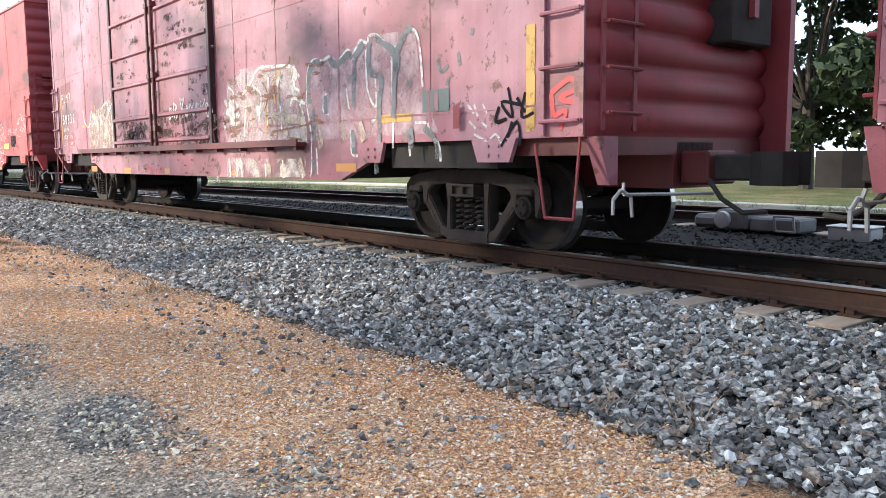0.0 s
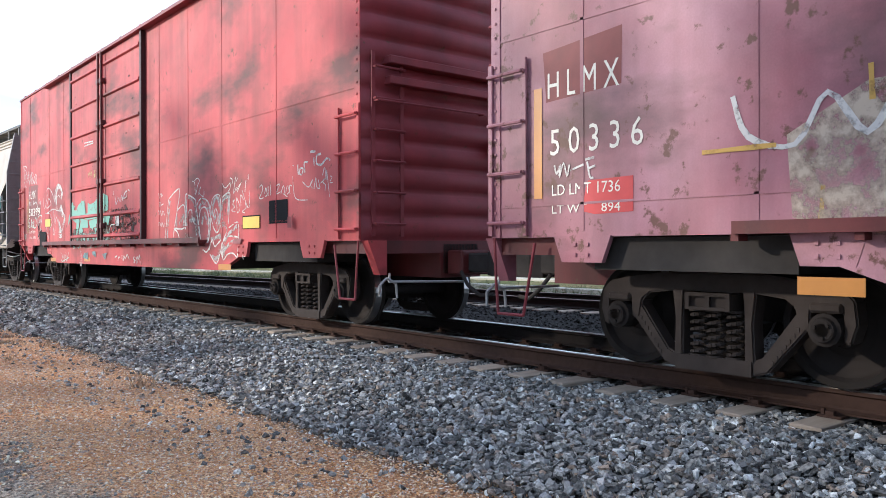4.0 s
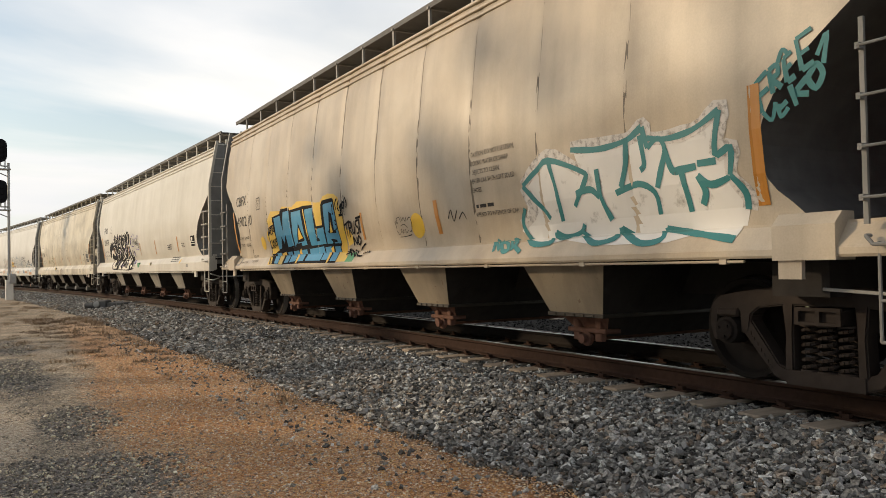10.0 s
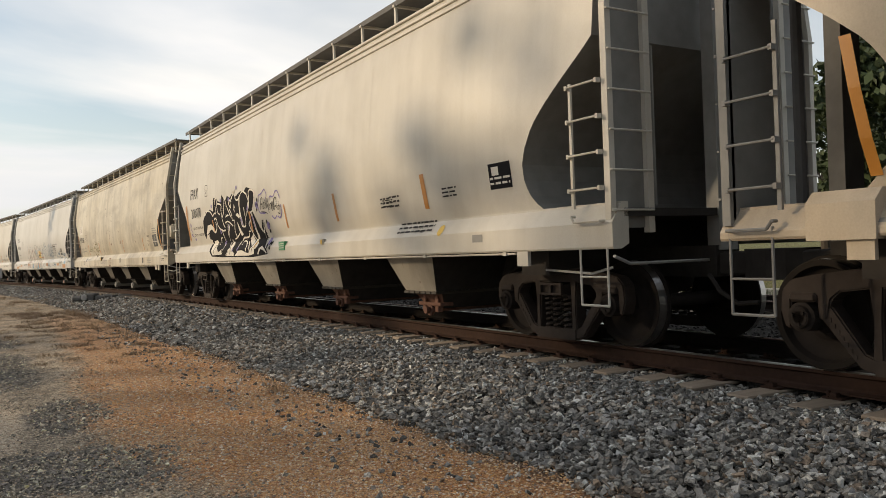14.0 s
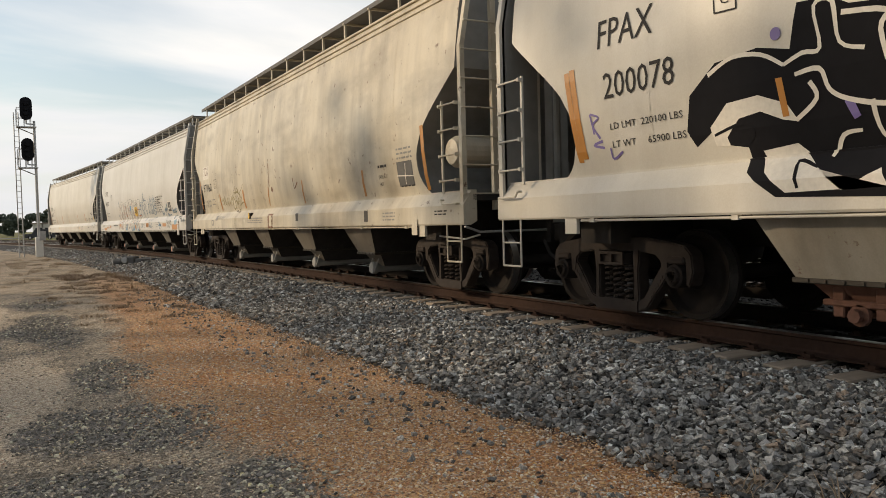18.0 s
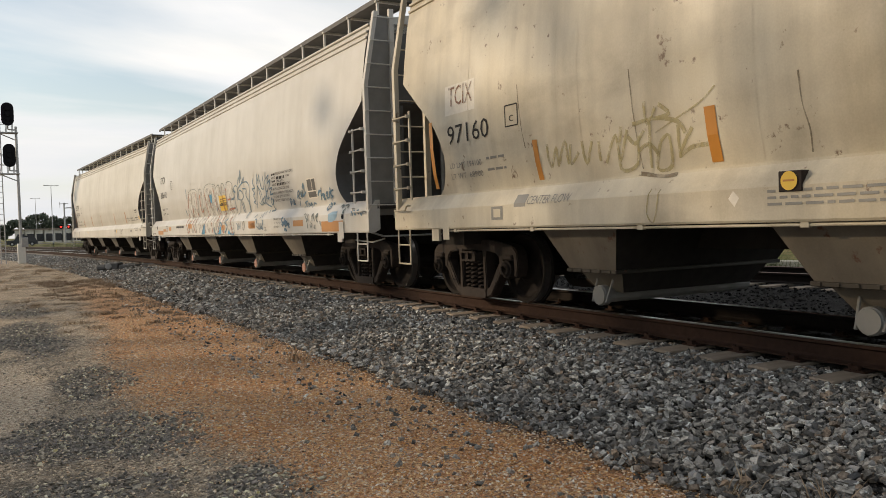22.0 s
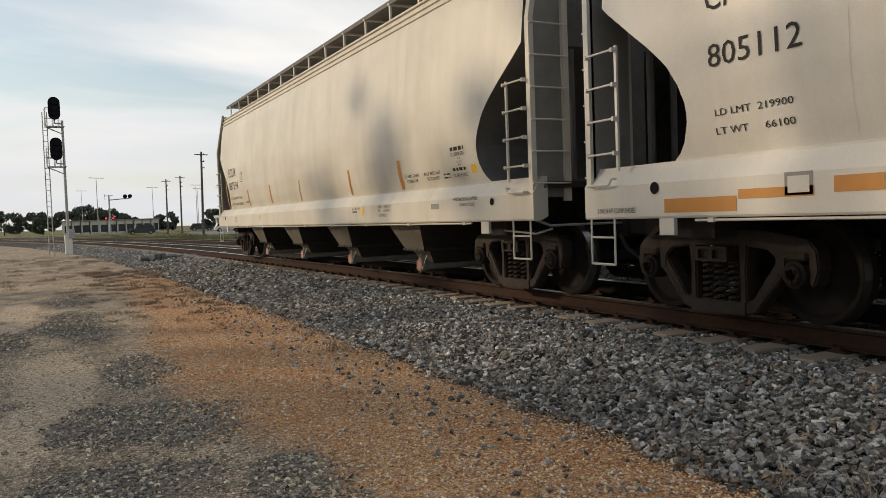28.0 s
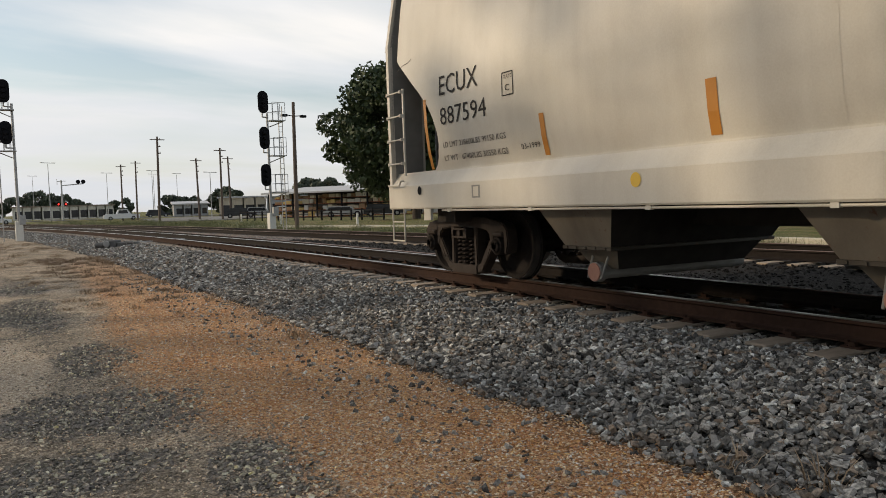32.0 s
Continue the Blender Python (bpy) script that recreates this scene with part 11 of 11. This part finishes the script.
# trees on the camera's side of the line, whose soft shade falls over the gravel and the near cars
for i, (x, y, h, w, n) in enumerate(((-12.0, 18.0, 15.8, 4.2, 40), (-12.5, 11.6, 14.8, 5.0, 37), (-13.0, 4.5, 13.6, 5.2, 34), (-12.5, -3.0, 13.5, 5.4, 31), (-14.0, -12.0, 13.0, 5.4, 31), (-12.0, 23.4, 12.9, 1.5, 20), (-12.2, 28.4, 12.3, 1.5, 18), (-12.0, 31.0, 11.3, 1.4, 16))):
    tree(x, y, h, w, 60 + i, "leafy tree whose shade falls across the gravel", n, 96, 0.2, None, 0.12)

for x, y, h, w in ((4, 300, 8.5, 6), (10, 302, 9, 6.5), (16, 300, 8.3, 6), (22, 305, 6, 5), (31, 258, 5.4, 4), (-4, 300, 7, 6), (-16, 310, 8, 7), (37, 205, 5.2, 4.2), (41, 207, 4.6, 3.6), (52, 215, 7, 5), (62, 170, 8, 6), (68, 140, 9, 6), (58, 110, 9, 6)):
    tree(x, y, h, w, int(x * 7 + 500), "distant rounded green tree, pale as through haze", 22, 180, 0.45, M["far_leaf"], 0.15)


def tuft(name, label, spots, mat, seed, height=0.22, blades=40, wide=0.15):
    """Clumps of thin bent blades, one mesh."""
    rng = np.random.default_rng(seed)
    v, f = [], []
    for xr, y, k in spots:
        for _ in range(int(blades * k)):
            a, r = rng.uniform(0, 2 * np.pi), wide * k * rng.uniform(0, 1) ** 0.7
            x0, y0 = xr + bend(y) + r * math.cos(a), y + r * math.sin(a)
            z0 = ground_height(xr, y) - 0.01
            b, hh = rng.uniform(0, 2 * np.pi), height * k * rng.uniform(0.4, 1.1)
            lx, ly = 0.95 * hh * math.cos(b), 0.95 * hh * math.sin(b)
            px, py = -math.sin(b) * 0.004, math.cos(b) * 0.004
            n = len(v)
            v += [(x0 - px, y0 - py, z0), (x0 + px, y0 + py, z0), (x0 + lx * 0.4 + px, y0 + ly * 0.4 + py, z0 + hh * 0.6), (x0 + lx * 0.4 - px, y0 + ly * 0.4 - py, z0 + hh * 0.6), (x0 + lx, y0 + ly, z0 + hh)]
            f += [(n, n + 1, n + 2, n + 3), (n + 3, n + 2, n + 4)]
    me = bpy.data.meshes.new(name)
    me.from_pydata(v, [], f)
    me.materials.append(mat)
    tagged(new(name, me), label, "weeds", kind="stuff")


tuft("dry_weed", "small dry brown weed in the dirt", [(2.81, 8.67, 1.0)], M["dry"], 41)
tuft("dry_weeds", "dry brown weeds along the ballast edge", [(3.5, 2.5, 0.8), (3.35, 2.9, 0.7), (3.3, 3.6, 0.5), (2.9, 10.2, 0.5), (2.9, 13.4, 0.6), (2.2, 12.2, 0.5), (1.7, 13.2, 0.6), (3.6, 12.0, 0.4), (3.1, 16.0, 0.7), (2.5, 17.0, 0.7), (2.0, 15.2, 0.8), (3.9, 22, 0.8), (2.4, 21, 0.9), (1.2, 11.0, 0.4)], M["dry"], 42)
rngw = random.Random(5)
spots = [(2.2 + rngw.uniform(-0.9, 0.9), 27.0 + rngw.uniform(-2.5, 2.5), rngw.uniform(0.5, 1.2)) for _ in range(34)]
spots += [(rngw.uniform(0.6, 3.3), rngw.uniform(14.0, 24.0), rngw.uniform(0.35, 0.8)) for _ in range(34)]
tuft("dry_brush", "low matted reddish brown brush between the dirt and the ballast", spots, M["brush"], 46, 0.13, 150, 0.3)
spots = []
for _ in range(60):
    spots.append((rngw.uniform(0.2, 3.0), rngw.uniform(13.5, 23.5), rngw.uniform(0.3, 0.75)))
for _ in range(130):
    spots.append((rngw.uniform(-4, 3.6), rngw.uniform(22.0, 48.0), rngw.uniform(0.5, 1.2)))
tuft("dry_grass", "patch of dry brown grass beside the ballast", spots, M["dry"], 43, 0.12, 110, 0.34)
spots = [(rngw.uniform(15.4, 19), rngw.uniform(20, 60), rngw.uniform(0.8, 1.6)) for _ in range(160)] + [(rngw.uniform(16.3, 18.6), rngw.uniform(2, 22), rngw.uniform(0.6, 1.5)) for _ in range(120)]
tuft("rough_grass", "rough green and brown grass beyond the second track", spots, M["weed_green"], 44, 0.36, 50, 0.4)
spots = [(rngw.uniform(16.0, 24), rngw.uniform(60, 118), rngw.uniform(1.0, 2.0)) for _ in range(200)]
tuft("rough_grass", "rough green grass before the side road", spots, M["weed_green"], 45, 0.4, 40, 0.5)

# a fallen stick on the ballast
bm = BM()
pipe(bm, [(0, 0, 0), (0.35, 0.15, 0.03), (0.75, 0.22, 0.05), (1.05, 0.42, 0.04)], 0.022, 6)
pipe(bm, [(0.4, 0.16, 0.03), (0.55, 0.4, 0.08)], 0.012, 5)
stick = put("stick", "thin dark stick lying on the ballast", "stick", 3.85, 19.4, 0.11, 10)
part("branch", bm, M["bark"], stick)


# ---- switch machines ----
def switch_machine(x, y, z, turn, label, scale=1.0):
    s_ = put("switch_machine", label, "switch machine", x, y, z, turn, "switch machines")
    k = scale
    bm = BM()
    box(bm, -0.28 * k, 0.28 * k, -0.95 * k, -0.15 * k, 0.02, 0.24 * k, 0.03)
    part("motor_case", bm, M["end_grey"], s_)
    bm = BM()
    box(bm, -0.30 * k, 0.30 * k, -0.12 * k, 0.42 * k, 0.02, 0.34 * k, 0.04)
    part("gear_case", bm, M["end_grey"], s_)
    bm = BM()
    box(bm, -0.22 * k, 0.22 * k, 0.45 * k, 0.9 * k, 0.02, 0.24 * k, 0.06)
    part("terminal_case", bm, M["end_grey"], s_)
    bm = BM()
    lathe(bm, [(-0.31 * k, 0.14 * k), (-0.37 * k, 0.13 * k), (-0.38 * k, 0.05 * k)], 18, "x", (0, 0.28 * k, 0.18 * k))
    part("cover_plate", bm, M["galv"], s_)
    bm = BM()
    pipe(bm, [(-0.3 * k, -0.6 * k, 0.05), (-0.36 * k, -0.6 * k, 0.28 * k), (-0.36 * k, -0.9 * k, 0.28 * k), (-0.34 * k, -0.92 * k, 0.05), (-0.3 * k, -0.6 * k, 0.05)], 0.02 * k, 6)
    part("handle", bm, M["mid_grey"], s_)
    bm = BM()
    pipe(bm, [(0.2 * k, 0.6 * k, 0.2 * k), (0.35 * k, 0.8 * k, 0.1), (0.9 * k, 0.8 * k, 0.05)], 0.03 * k, 6)
    part("operating_rod", bm, M["mid_grey"], s_)
    return s_


switch_machine(11.68, 7.0, 0.24, 0, "grey electric switch machine beside the second track", 1.0)
j = put("junction_box", "low grey junction box beside the second track", "junction box", 11.65, 5.35, 0.2, 0)
bm = BM()
box(bm, -0.2, 0.2, -0.3, 0.3, 0, 0.2, 0.02)
part("case", bm, M["galv"], j)
bm = BM()
box(bm, -0.22, 0.22, -0.32, 0.32, 0.2, 0.225, 0.01)
part("lid", bm, M["alu"], j)
switch_machine(3.75, 33.8, 0.12, 60, "grey switch machine and rods beside the near track", 0.9)
bm = BM()
rod(bm, (0, 0, 0), (2.4, 0, 0.05), 0.03, 6)
rod(bm, (0.2, 0.4, 0), (2.4, 0.4, 0.05), 0.03, 6)
box(bm, -0.2, 2.0, -0.25, -0.02, -0.12, 0.0, 0.01)
box(bm, -0.2, 2.0, 0.5, 0.73, -0.12, 0.0, 0.01)
rods = put("switch_rods", "steel throw rods on head ties beside the track", "switch rods", 4.1, 34.4, 0.25, 0)
part("rod", bm, M["galv"], rods)


# ---- what moves ----
def rolled(t):
    for (t0, s0), (t1, s1) in zip(ROLLED, ROLLED[1:]):
        if t <= t1:
            return s0 + (s1 - s0) * (t - t0) / (t1 - t0)
    return ROLLED[-1][1]


def car_pose(middle, half, t):
    y = middle - rolled(t)
    x0, x1 = TRACK + bend(y - half), TRACK + bend(y + half)
    return pose((x0 + x1) / 2, y, RAIL, 0, 0, -math.degrees(math.atan2(x1 - x0, 2 * half)))


def motions():
    for car, middle, half in TRAIN:
        walk(car, [(i * 0.5, car_pose(middle, half, i * 0.5)) for i in range(65)])
    # 0.15 s of rolling turns a wheel by about 80 degrees
    times = [round(i * 32 / 213, 4) for i in range(214)]
    turns = [math.degrees(rolled(t) / WHEEL_R) for t in times]
    for wheelset, y in ROLLERS:
        walk(wheelset, [(t, pose(0, y, WHEEL_R, a % 360)) for t, a in zip(times, turns)])

    pickup, hatchback, tall_car = crossing_cars
    for v, y, turn, xs in ((pickup, 149, 178, ((0, 46), (27.5, 46), (28.5, 42.5), (30, 32.1), (31, 25.8), (31.5, 22), (32, 17.7))),
                           (hatchback, 149, 178, ((0, 36), (26, 36), (27, 33.5), (28, 28.3), (29, 21.1), (30, 14.4), (31, 6.3), (32, -1.5))),
                           (tall_car, 152.5, -2, ((0, 2), (26.3, 2), (27, 4.5), (28, 13.8), (29, 25.8), (30, 37), (31, 47), (32, 56)))):
        walk(v, [(t, pose(x, y, 0.12, 0, 0, turn)) for t, x in xs])


motions()
